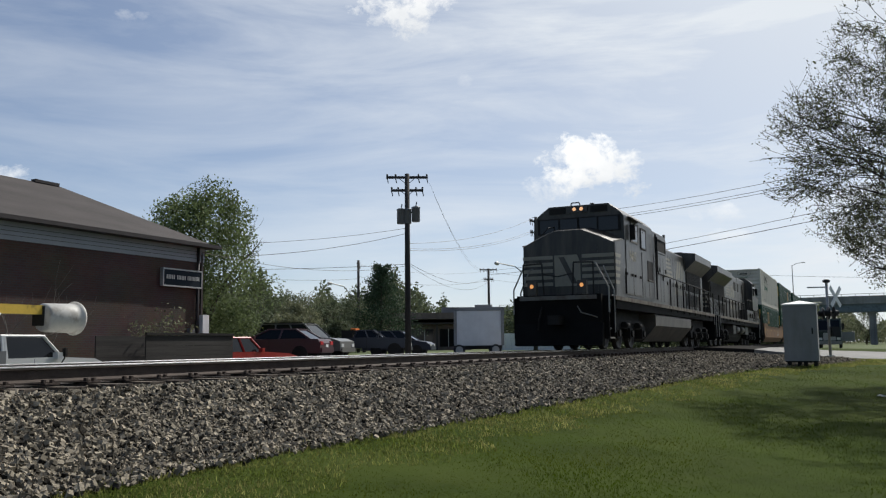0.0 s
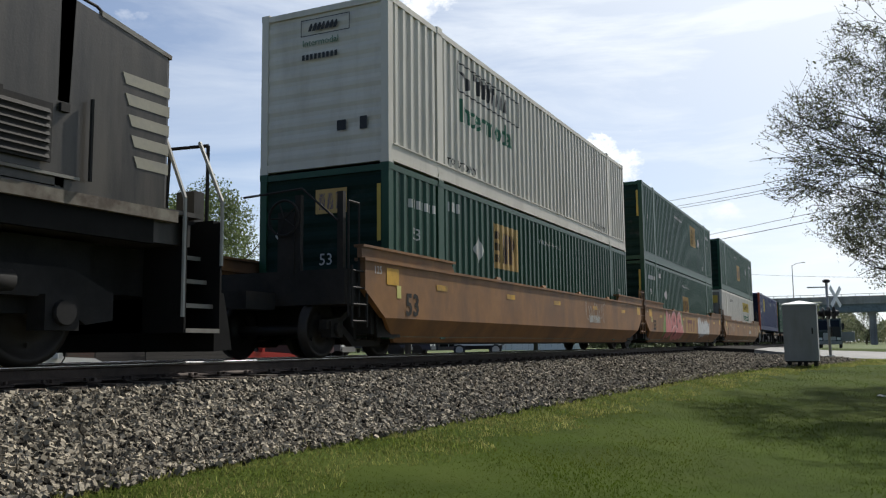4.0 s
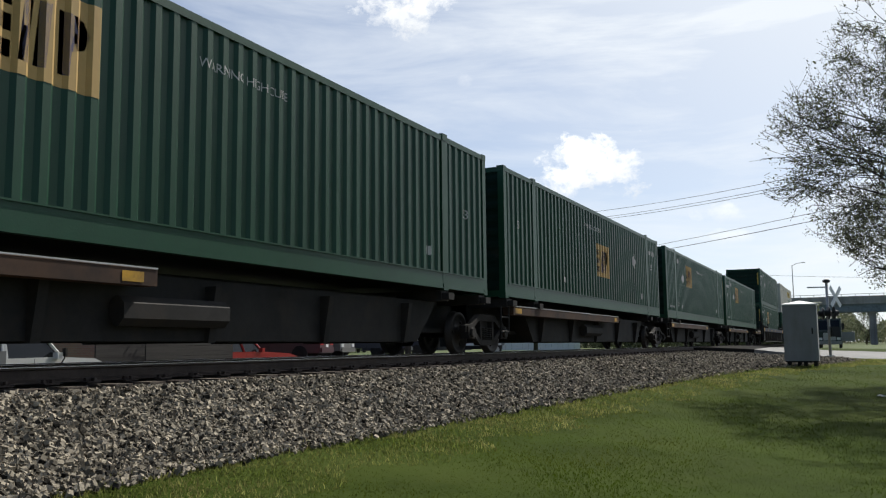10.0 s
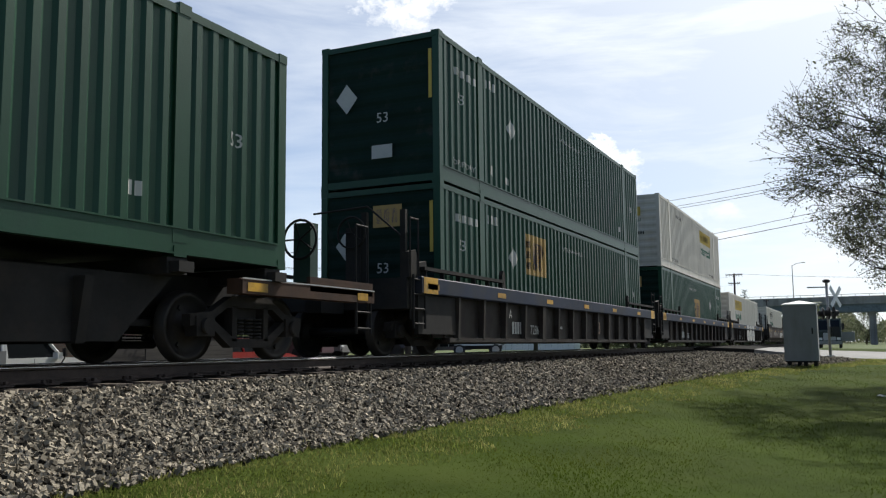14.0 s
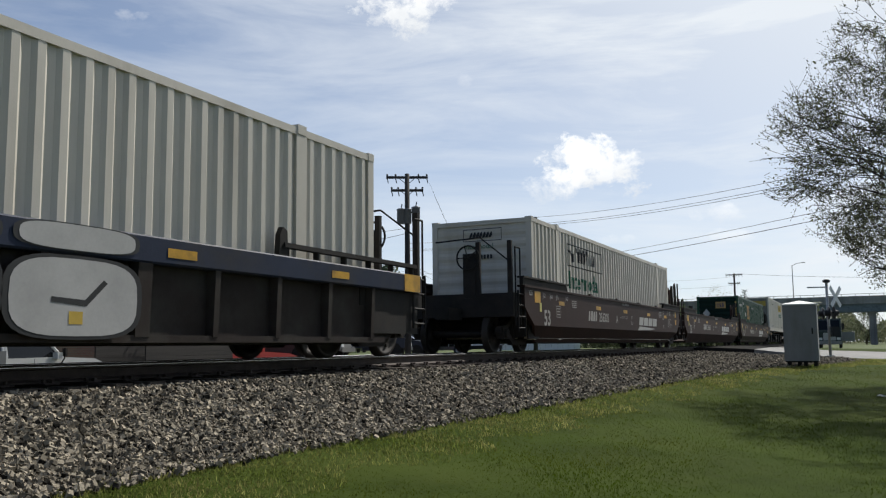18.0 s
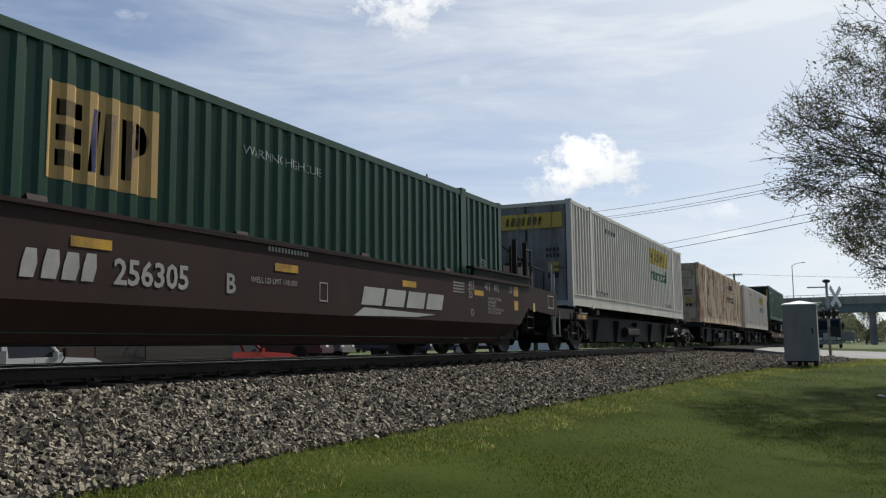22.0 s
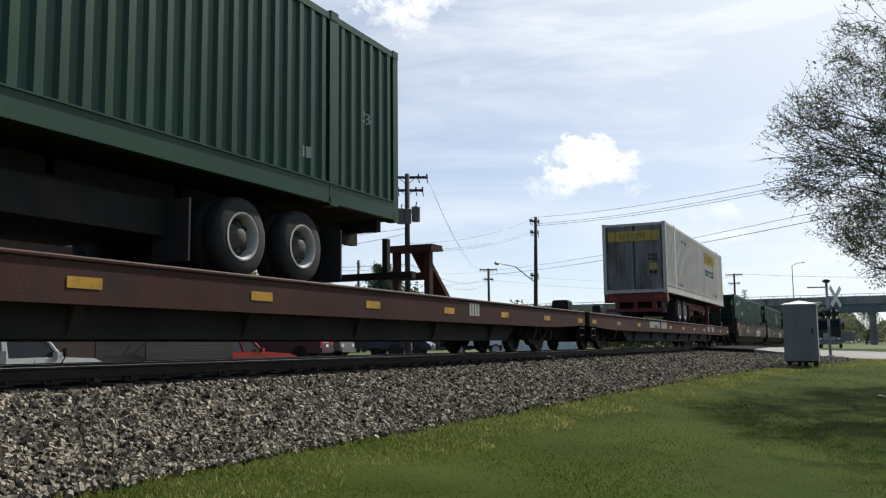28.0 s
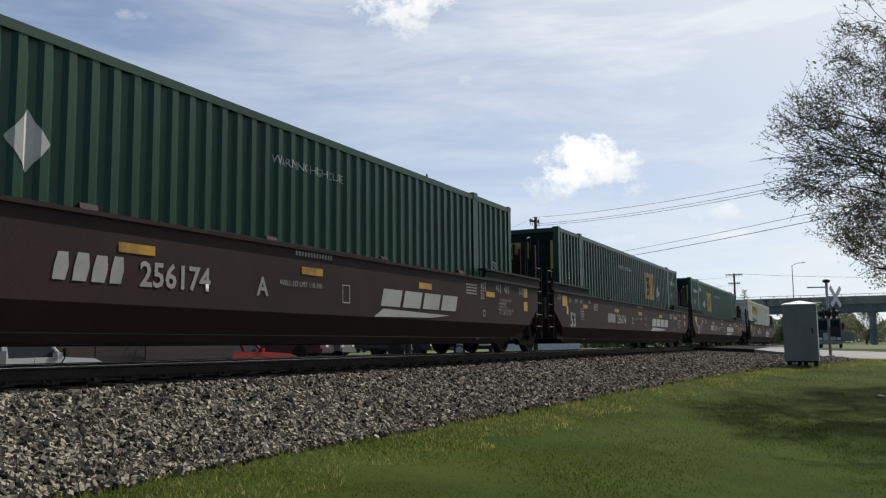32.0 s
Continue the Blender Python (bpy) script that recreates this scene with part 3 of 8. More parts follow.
def container(label, body, front, post=None, doors_near=False, marks=(), group="freight containers"):
    c = empty("freight_container", label, "freight container", group)
    post = post or body
    bm = bmesh.new()
    for run in RUNS:
        lo = [bm.verts.new((x, -CW2 + d, 0.33)) for x, d in run]
        hi = [bm.verts.new((x, -CW2 + d, 2.79)) for x, d in run]
        for i in range(len(run) - 1):
            bm.faces.new((lo[i], lo[i + 1], hi[i + 1], hi[i]))
    near = part("side_panel", bm, body, c)
    again(near, c, Matrix.Translation((CL, 0, 0)) @ pose(0, 0, 0, 0, 0, 180))
    for y in (-1, 1):
        part("bottom_rail", bx(0.1, CL - 0.1, *sorted((y * CW2, y * (CW2 - 0.09))), 0.03, 0.335), body, c)
        part("rail_lip", bx(0.16, CL - 0.16, *sorted((y * (CW2 + 0.002), y * (CW2 + 0.018))), 0.315, 0.335), body, c)
        part("rail_lip", bx(0.16, CL - 0.16, *sorted((y * (CW2 + 0.002), y * (CW2 + 0.012))), 0.03, 0.05), body, c)
        part("top_rail", bx(0.1, CL - 0.1, *sorted((y * CW2, y * (CW2 - 0.07))), 2.785, 2.885), body, c)
        for k, (a, b) in enumerate(POSTS):
            pad = 0.004 if k in (1, 2) else 0.0
            part("lift_post" if k in (1, 2) else "corner_post", bx(a, b, *sorted((y * (CW2 + pad), y * (CW2 - 0.14))), 0.02 if k in (0, 3) else 0.16, 2.88), post if k in (0, 3) else body, c)
            if k in (1, 2):
                part("lift_casting", bx(a + 0.02, b - 0.02, *sorted((y * (CW2 + 0.012), y * (CW2 - 0.16))), 2.8, 2.93, ), body, c)
                part("lift_casting", bx(a + 0.02, b - 0.02, *sorted((y * (CW2 + 0.012), y * (CW2 - 0.16))), 0.0, 0.12), body, c)
            else:
                part("corner_casting", bx(a - 0.004, b + 0.004, *sorted((y * (CW2 + 0.006), y * (CW2 - 0.16))), 2.79, 2.908), post, c)
                part("corner_casting", bx(a - 0.004, b + 0.004, *sorted((y * (CW2 + 0.006), y * (CW2 - 0.16))), 0.0, 0.12), post, c)
    part("roof", bx(0.08, CL - 0.08, -CW2 + 0.06, CW2 - 0.06, 2.83, 2.87), body, c)
    part("floor", bx(0.1, CL - 0.1, -CW2 + 0.08, CW2 - 0.08, 0.08, 0.16), BLACKISH, c)
    for x0, doors in ((0.0, doors_near), (CL, not doors_near)):
        sgn = 1 if x0 == 0 else -1
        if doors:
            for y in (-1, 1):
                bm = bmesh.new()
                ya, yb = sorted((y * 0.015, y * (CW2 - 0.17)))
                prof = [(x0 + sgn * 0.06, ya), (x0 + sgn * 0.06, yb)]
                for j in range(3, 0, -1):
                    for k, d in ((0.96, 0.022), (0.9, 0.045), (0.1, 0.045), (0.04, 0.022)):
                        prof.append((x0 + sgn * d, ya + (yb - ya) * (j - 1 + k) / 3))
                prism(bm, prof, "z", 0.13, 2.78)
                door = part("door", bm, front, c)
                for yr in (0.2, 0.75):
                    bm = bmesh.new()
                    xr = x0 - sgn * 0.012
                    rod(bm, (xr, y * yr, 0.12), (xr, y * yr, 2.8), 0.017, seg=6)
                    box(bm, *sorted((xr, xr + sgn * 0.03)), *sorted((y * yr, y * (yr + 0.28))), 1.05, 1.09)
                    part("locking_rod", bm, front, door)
        else:
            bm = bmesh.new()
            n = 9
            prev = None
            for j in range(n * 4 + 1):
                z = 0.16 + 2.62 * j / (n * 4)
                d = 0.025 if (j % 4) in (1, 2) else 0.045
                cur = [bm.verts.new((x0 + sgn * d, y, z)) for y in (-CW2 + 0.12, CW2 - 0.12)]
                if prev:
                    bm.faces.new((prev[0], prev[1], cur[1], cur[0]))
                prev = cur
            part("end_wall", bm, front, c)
        part("end_sill", bx(*sorted((x0 + sgn * 0.002, x0 + sgn * 0.1)), -CW2 + 0.14, CW2 - 0.14, 0.03, 0.165), body, c)
        part("end_header", bx(*sorted((x0 + sgn * 0.002, x0 + sgn * 0.1)), -CW2 + 0.14, CW2 - 0.14, 2.775, 2.88), body, c)
    for name, bm, m, x, z, where, lab in (f() for f in marks):
        part(name, drape(bm, x, z) if where == "side" else on_end(bm, x, z), m, c, lab)
    return c


def mk(name, make, m, x, z, where="side", lab=""):
    return lambda: (name, make(), m, x, z, where, lab)


def gold_logo(x, z, w=1.55, h=1.05):
    """A gold square with dark blue block shapes."""
    k = w / 1.55
    return (mk("logo_panel", lambda: plate(w, h), LOGO_GOLD, x, z, lab="gold painted logo panel"),
            *(mk("logo_shape", lambda: plate(0.33 * k, 0.17 * h), INK_BLACK, x + 0.13 * k, z + (0.14 + 0.26 * n) * h) for n in range(3)),
            *(mk("logo_shape", lambda: plate(0, 0, [(u * k, v * h) for u, v in ((0, 0), (0.13, 0), (0.19, 0.68), (0.06, 0.68))]), INK_NAVY, x + (0.52 + 0.2 * n) * k, z + 0.14 * h) for n in range(2)),
            mk("logo_shape", lambda: plate(0, 0, [(u * k, v * h) for u, v in ((0, 0), (0.12, 0), (0.14, 0.26), (0.34, 0.34), (0.4, 0.5), (0.32, 0.64), (0, 0.68))]), INK_NAVY, x + 1.02 * k, z + 0.14 * h))


LOGO_N = 7   # marks in one logo
GREEN_MARKS = (*gold_logo(4.55, 1.5, 1.45, 0.95), mk("placard_holder", lambda: plate(0, 0, DIAMOND), INK_WHITE, 3.53, 1.5, lab="white diamond placard holder"),
               mk("lettering", lambda: lettering("53", 0.3), INK_WHITE, 0.85, 1.7), mk("lettering", lambda: bars(7, 1.05, 0.15), INK_WHITE, 0.75, 2.25),
               mk("lettering", lambda: lettering("TOP LIFT ONLY", 0.155), INK_WHITE, 0.6, 0.45), mk("lettering", lambda: bars(4, 0.5, 0.18), INK_WHITE, 2.35, 2.4),
               mk("lettering", lambda: bars(2, 0.22, 0.2), INK_WHITE, 2.5, 0.55), mk("lettering", lambda: plate(0.24, 0.14), INK_WHITE, 3.35, 0.5),
               mk("lettering", lambda: lettering("WARNING HIGH CUBE", 0.17), INK_WHITE, 7.5, 2.3),
               mk("lettering", lambda: lettering("53", 0.26), INK_WHITE, 15.0, 1.45), mk("lettering", lambda: bars(2, 0.22, 0.16), INK_WHITE, 13.4, 0.6))
GREEN_END = (mk("logo_panel", lambda: plate(0.62, 0.42), LOGO_GOLD, 0.12, 2.12, "end"), mk("logo_shape", lambda: bars(3, 0.5, 0.28, 0.3), INK_NAVY, 0.05, 2.19, "end"),
             mk("lettering", lambda: lettering("53", 0.28), INK_WHITE, 0.05, 1.25, "end"), mk("lettering", lambda: plate(0.45, 0.26), INK_WHITE, 0.15, 0.55, "end", "white weight plate"),
             mk("placard_holder", lambda: plate(0, 0, DIAMOND), INK_WHITE, 0.95, 1.5, "end"), mk("stripe", lambda: plate(0.07, 0.95), SIGN_YELLOW, -1.08, 1.6, "end"))
GREEN_BACK = (*gold_logo(10.1, 1.5, 1.45, 0.95), mk("placard_holder", lambda: plate(0, 0, DIAMOND), INK_WHITE, 12.0, 1.5, lab="white diamond placard holder"),
              mk("lettering", lambda: lettering("53", 0.3), INK_WHITE, 14.9, 1.7), mk("lettering", lambda: bars(7, 1.05, 0.15), INK_WHITE, 14.5, 2.25),
              mk("lettering", lambda: bars(2, 0.22, 0.2), INK_WHITE, 13.2, 0.55), mk("lettering", lambda: plate(0.24, 0.14), INK_WHITE, 4.2, 0.6),
              mk("lettering", lambda: lettering("WARNING HIGH CUBE", 0.17), INK_WHITE, 6.2, 2.3), mk("lettering", lambda: lettering("53", 0.26), INK_WHITE, 0.8, 1.6))


GREEN_MID = (*gold_logo(7.4, 0.95, 1.4, 0.97), *GREEN_MARKS[LOGO_N:])
GREEN_MID_BACK = (*gold_logo(7.42, 0.98, 1.42, 0.97), *GREEN_BACK[LOGO_N:])


def outline(w, h, t=0.03):
    bm = bmesh.new()
    for x0, x1, z0, z1 in ((0, w, 0, t), (0, w, h - t, h), (0, t, t, h - t), (w - t, w, t, h - t)):
        bm.faces.new([bm.verts.new((x, 0, z)) for x, z in ((x0, z0), (x1, z0), (x1, z1), (x0, z1))])
    return bm


def banner(x, z, panel=None, w=3.42):
    """A wide name panel with dark bars, and the green word under it."""
    p = panel or SIGN_YELLOW
    out = [mk("name_panel", lambda: plate(w, 0.6), p, x, z, lab="painted company name panel"),
           mk("name_shape", lambda: slabs(7, w * 0.52, 0.32), INK_BLACK, x + w * 0.28, z + 0.15),
           mk("name_shape", lambda: plate(0, 0, [(0.1, 0.45), (0.6, 0.35), (0.62, 0.15), (0.45, 0.1), (0.4, 0.25)]), INK_BLACK, x, z),
           mk("lettering", lambda: lettering("Intermodal", 0.66, 0.012), INK_BLACK if p is RUSTY else INK_GREEN, x + 0.12, z - 0.58)]
    if panel is not None:
        out[0] = mk("name_outline", lambda: outline(w, 0.6), INK_BLACK, x, z, lab="thin painted outline of the name panel")
    return tuple(out)


WHITE_COMMON = (mk("lettering", lambda: lettering("TOP LIFT ONLY", 0.19, 0.004), INK_BLACK, 2.35, 0.4), mk("lettering", lambda: lettering("TOP LIFT ONLY", 0.19, 0.004), INK_BLACK, 12.3, 0.4),
                mk("placard_holder", lambda: plate(0, 0, DIAMOND), WHITE, 7.77, 1.75), mk("lettering", lambda: bars(8, 1.2, 0.14), INK_BLACK, 3.6, 2.35))
WHITE_DOOR = (mk("name_panel", lambda: plate(2.1, 0.42), SIGN_YELLOW, 1.05, 2.15, "end"), mk("name_shape", lambda: slabs(7, 1.1, 0.24), INK_BLACK, 0.6, 2.24, "end"),
              mk("warning_plate", lambda: plate(0.3, 0.26), SIGN_YELLOW, -0.62, 0.95, "end"), mk("warning_plate", lambda: plate(0.3, 0.14), INK_BLACK, -0.62, 0.78, "end"),
              mk("lettering", lambda: bars(4, 0.4, 0.1), INK_BLACK, -0.58, 1.5, "end"), mk("lettering", lambda: bars(4, 0.4, 0.1), INK_BLACK, -0.58, 1.34, "end"))
WHITE_FRONT = (mk("name_panel", lambda: plate(0.9, 0.36), SIGN_YELLOW, 0.35, 2.05, "end"), mk("name_shape", lambda: slabs(7, 0.6, 0.2), INK_BLACK, 0.2, 2.12, "end"),
               mk("lettering", lambda: lettering("Intermodal", 0.2), INK_GREEN, 0.32, 1.82, "end"), mk("lettering", lambda: bars(9, 0.8, 0.12), INK_BLACK, 0.1, 1.3, "end"))

WHITE_PLAIN = (mk("name_outline", lambda: outline(1.0, 0.3, 0.015), INK_BLACK, 0.45, 2.38, "end"), mk("name_shape", lambda: slabs(7, 0.6, 0.14), INK_BLACK, 0.3, 2.46, "end"),
               mk("lettering", lambda: lettering("Intermodal", 0.17), INK_GREEN, 0.42, 2.2, "end"), mk("lettering", lambda: bars(9, 0.75, 0.1), INK_BLACK, 0.42, 1.95, "end"),
               mk("weight_plate", lambda: plate(0.18, 0.18), INK_BLACK, -0.3, 0.62, "end"), mk("weight_plate", lambda: plate(0.14, 0.22), INK_BLACK, -0.75, 0.6, "end"))
G_LAB = "dark green corrugated steel container with gold logo panel"
W_LAB = "white corrugated steel container with yellow company panel"
green_a = container(G_LAB, GREEN, GREEN_SHADED, marks=GREEN_MARKS + GREEN_END)
green_c = container(G_LAB, GREEN, GREEN_SHADED, marks=GREEN_MARKS[:LOGO_N + 1] + GREEN_MARKS[LOGO_N + 3:] + GREEN_END[:3])
green_p = container("plain dark green corrugated container with white diamond", GREEN, GREEN_SHADED, marks=GREEN_MARKS[LOGO_N:] + GREEN_END[2:])
green_b = container("dark green corrugated container with gold logo near one end", GREEN, GREEN_SHADED, marks=GREEN_BACK + GREEN_END)
green_m = container("dark green corrugated container with gold logo at mid-length", GREEN, GREEN_SHADED, marks=GREEN_MID + GREEN_END)
green_n = container("dark green corrugated container with gold logo at mid-length", GREEN, GREEN_SHADED, marks=GREEN_MID_BACK + GREEN_END[:4])
white_a = container(W_LAB, WHITE, WHITE, marks=banner(2.8, 1.95) + WHITE_COMMON + WHITE_FRONT)
white_b = container("white corrugated container with loading doors and yellow panel", WHITE, WHITE_END_SHADED, doors_near=True, marks=banner(9.75, 1.95) + WHITE_COMMON + WHITE_DOOR)
white_c = container(W_LAB, WHITE, WHITE, marks=banner(9.75, 1.95) + WHITE_COMMON + WHITE_FRONT)
white_p = container("plain white corrugated container with outlined company panel", WHITE, WHITE, marks=banner(2.8, 1.95, WHITE) + WHITE_COMMON + WHITE_PLAIN)
FADED = mat("container_faded_white", (0.56, 0.49, 0.42), 0.55, spec=0.35, var=0.1, scale=0.8, stretch=(1, 1, 0.3), dirt=(0.4, 0.3, 0.22), dirt_at=0.62, dirt_scale=1.8, dirt_stretch=(1, 1, 0.2), bump=0.06)
white_f = container("faded pinkish-white corrugated container with pale loading doors", FADED, FADED, doors_near=True, marks=banner(9.75, 1.95) + WHITE_COMMON + WHITE_DOOR)
rusty = container("badly rusted white corrugated container with faded lettering", RUSTY, mat("container_cream_door", (0.46, 0.4, 0.3), 0.6, var=0.12, scale=1.0, stretch=(1, 1, 0.4), dirt=(0.2, 0.13, 0.07), dirt_at=0.63, dirt_scale=1.8), doors_near=True,
                  marks=banner(9.75, 1.95, RUSTY) + WHITE_COMMON + WHITE_DOOR[2:] + (mk("name_outline", lambda: outline(2.05, 0.42, 0.02), INK_BLACK, 1.05, 2.15, "end"), mk("name_shape", lambda: slabs(7, 1.1, 0.24), INK_BLACK, 0.6, 2.24, "end")))
# the blue ends get a darker blue that stands in for their shade
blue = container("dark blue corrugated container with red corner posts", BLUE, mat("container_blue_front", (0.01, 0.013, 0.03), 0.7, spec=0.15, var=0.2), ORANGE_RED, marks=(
    mk("logo_panel", lambda: plate(1.1, 1.0), SIGN_YELLOW, 3.0, 1.5, lab="yellow logo panel"), mk("logo_shape", lambda: bars(3, 0.9, 0.6, 0.4), INK_NAVY, 3.1, 1.7),
    mk("lettering", lambda: plate(0.4, 0.4), INK_WHITE, 0.85, 1.3), mk("lettering", lambda: bars(2, 0.3, 0.3), INK_WHITE, 0.9, 1.95), mk("lettering", lambda: plate(0.35, 0.3), INK_WHITE, 9.0, 2.1),
    mk("lettering", lambda: lettering("53", 0.42), INK_WHITE, 0.25, 1.75, "end"), mk("lettering", lambda: plate(0.5, 0.36), INK_WHITE, 0.3, 1.15, "end"), mk("lettering", lambda: plate(0.4, 0.25), INK_WHITE, 0.2, 0.6, "end"),
    mk("lettering", lambda: bars(2, 0.25, 0.2), INK_WHITE, 2.5, 0.4), mk("lettering", lambda: bars(6, 0.9, 0.14), INK_WHITE, 13.0, 2.3)))

used = set()


def load(kind, u, z):
    """Puts one container of that kind on the train."""
    if kind.name not in used:
        used.add(kind.name)
        return on_train(kind, u, z)
    return on_train(copy_thing(kind, Matrix.Identity(4)), u, z)


LOW, SPINE_Z, UP = 0.28, 1.175, 3.185
U = {"C1": 73.65, "C2": 92.59, "C3": 112.3, "B": 133.46, "G1": 152.06, "G2": 169.24, "G3": 186.93, "G4": 204.25, "S1": 225.19, "S2": 245.22, "S3": 264.83,
     "N1": 288.37, "N2": 307.95, "N3": 327.58, "P1": 348.85, "P2": 369.65, "P3": 388.35, "T1": 407.03, "T2": 445.84, "M1": 467.07, "M2": 486.61, "M3": 506.2, "E1": 529.0}
for kind, at_, z in ((white_p, "C1", UP), (green_a, "C1", LOW), (green_b, "C2", UP), (green_m, "C2", LOW), (green_n, "C3", UP), (white_b, "C3", LOW),
                     (blue, "B", SPINE_Z), (green_a, "G1", SPINE_Z), (green_n, "G2", SPINE_Z), (green_c, "G3", SPINE_Z), (green_a, "G4", SPINE_Z),
                     (green_p, "S1", UP), (green_a, "S1", LOW), (white_c, "S2", UP), (green_n, "S2", LOW), (white_a, "S3", LOW),
                     (white_p, "N1", LOW), (green_a, "N3", LOW), (white_b, "P1", SPINE_Z), (rusty, "P2", SPINE_Z), (white_f, "P3", SPINE_Z),
                     (green_p, "T1", 2.2), (white_b, "T2", 2.2), (green_p, "M1", LOW), (green_b, "M2", LOW), (green_a, "M3", LOW), (white_a, "E1", LOW)):
    load(kind, U[at_], z)

# ---------------------------------------------------------------- wheels and trucks
def wheelset_mesh(r):
    bm = bmesh.new()
    for s in (-1, 1):
        y = s * 0.753
        prof = [(s * 0.055, r * 0.2), (s * 0.055, r * 0.32), (s * 0.02, r * 0.4), (s * 0.02, r * 0.8), (s * 0.06, r * 0.86), (s * 0.06, r), (-s * 0.045, r), (-s * 0.06, r + 0.025), (-s * 0.075, r + 0.02), (-s * 0.075, r * 0.8), (-s * 0.02, r * 0.75), (-s * 0.02, r * 0.35), (-s * 0.075, r * 0.3), (-s * 0.075, r * 0.2)]
        lathe(bm, prof, (0, y, 0), "y", 28)
        for k in range(3):
            a = 2 * math.pi * k / 3
            box(bm, *(v + d for v in (r * 0.6 * math.cos(a),) for d in (-0.025, 0.025)), *sorted((y + s * 0.02, y + s * 0.045)), *(v + d for v in (r * 0.6 * math.sin(a),) for d in (-0.025, 0.025)))
    rod(bm, (0, -1.08, 0), (0, 1.08, 0), 0.08, seg=12)
    return finish(bm, "wheelset", WHEEL)


WHEEL_MESH = {r: wheelset_mesh(r) for r in (0.42, 0.51)}


def wheelset(parent, x, z, u, r=0.42):
    w = new("wheelset", WHEEL_MESH[r])
    w.parent = parent
    w.location = (x, 0, z)
    WHEELSETS.append((w, u, r, (x, 0, z)))
    return w


def frame_bm():
    """The cast side frame of a freight truck, with its window and spring nest."""
    bm = bmesh.new()
    for y0, y1 in ((-1.06, -0.93),):
        prism(bm, [(-1.12, 0.42), (-1.12, 0.56), (-0.75, 0.6), (-0.38, 0.8), (0.38, 0.8), (0.75, 0.6), (1.12, 0.56), (1.12, 0.42), (0.8, 0.46), (0.45, 0.66), (-0.45, 0.66), (-0.8, 0.46)], "y", y0, y1)
        prism(bm, [(-0.82, 0.46), (-0.38, 0.16), (0.38, 0.16), (0.82, 0.46), (0.7, 0.5), (0.32, 0.27), (-0.32, 0.27), (-0.7, 0.5)], "y", y0, y1)
        for x in (-0.36, 0.27):
            box(bm, x, x + 0.09, y0, y1, 0.24, 0.68)
        for x in (-0.88, 0.88):
            box(bm, x - 0.16, x + 0.16, y0 - 0.03, y1 + 0.02, 0.3, 0.54)
            rod(bm, (x, y0 - 0.09, 0.42), (x, y0, 0.42), 0.1, seg=12)
    return bm


FRAME_MESH = finish(frame_bm(), "side_frame", BOGIE)
SPRING_MESH = None


def spring_bm():
    bm = bmesh.new()
    for x in (-0.18, 0.0, 0.18):
        for k in range(6):
            z = 0.28 + k * 0.045
            rod(bm, (x, -1.0, z), (x, -1.0, z + 0.024), 0.075, seg=10)
    return bm


SPRING_MESH = finish(spring_bm(), "spring_nest", BLACKISH)


def truck(car, x, u, r=0.42):
    """A two-axle freight truck under a car."""
    t = part("truck", pr([(-0.2, 0.36), (0.2, 0.36), (0.2, 0.7), (-0.2, 0.7)], "y", -0.98, 0.98), BOGIE, car, "dirty cast steel wheel truck")
    t.location = (x, 0, 0)
    for s in (0, 180):
        o = new("side_frame", FRAME_MESH)
        o.parent, o.rotation_euler = t, (0, 0, radians(s))
        o = new("spring_nest", SPRING_MESH)
        o.parent, o.rotation_euler = t, (0, 0, radians(s))
    for dx in (-0.88, 0.88):
        wheelset(t, dx, r, u + x + dx, r)
    return t


def handrail(car, pts, r=0.018, m=None, name="grab_iron"):
    bm = bmesh.new()
    tube(bm, pts, r)
    return part(name, bm, m or BLACKISH, car)


def ladder(car, x, y, z0, z1, w=0.42, m=None, n=5):
    bm = bmesh.new()
    for dx in (0, w):
        tube(bm, [(x + dx, y, z0), (x + dx, y, z1)], 0.022)
    for k in range(n):
        z = z0 + 0.08 + (z1 - z0 - 0.16) * k / (n - 1)
        tube(bm, [(x, y, z), (x + w, y, z)], 0.016)
    return part("ladder", bm, m or BLACKISH, car)


def flatmark(car, name, bm, m, x, z, y, label=""):
    for v in bm.verts:
        v.co = Vector((v.co.x + x, y, v.co.z + z))
    if name == "graffiti" and "ribbed" not in car.get("label", "") and min(v.co.z for v in bm.verts) < 0.6:
        # the lower side sheet slopes inwards
        bmesh.ops.bisect_plane(bm, geom=bm.verts[:] + bm.edges[:] + bm.faces[:], plane_co=(0, 0, 0.6), plane_no=(0, 0, 1))
        for v in bm.verts:
            v.co.y += max(0.6 - v.co.z, 0.0) * 0.684
    return part(name, bm, m, car, label)


def brake_wheel(car, x, y, z, r=0.27):
    """A spoked hand brake wheel that faces along the train."""
    bm = bmesh.new()
    ring = [(x, y + r * math.cos(2 * math.pi * k / 20), z + r * math.sin(2 * math.pi * k / 20)) for k in range(21)]
    tube(bm, ring, 0.02)
    for k in range(5):
        a = 2 * math.pi * k / 5
        rod(bm, (x, y, z), (x, y + r * math.cos(a), z + r * math.sin(a)), 0.012, seg=5)
    return part("brake_wheel", bm, BLACKISH, car, "spoked hand brake wheel")


def blob(bm_pts):
    return plate(0, 0, bm_pts)


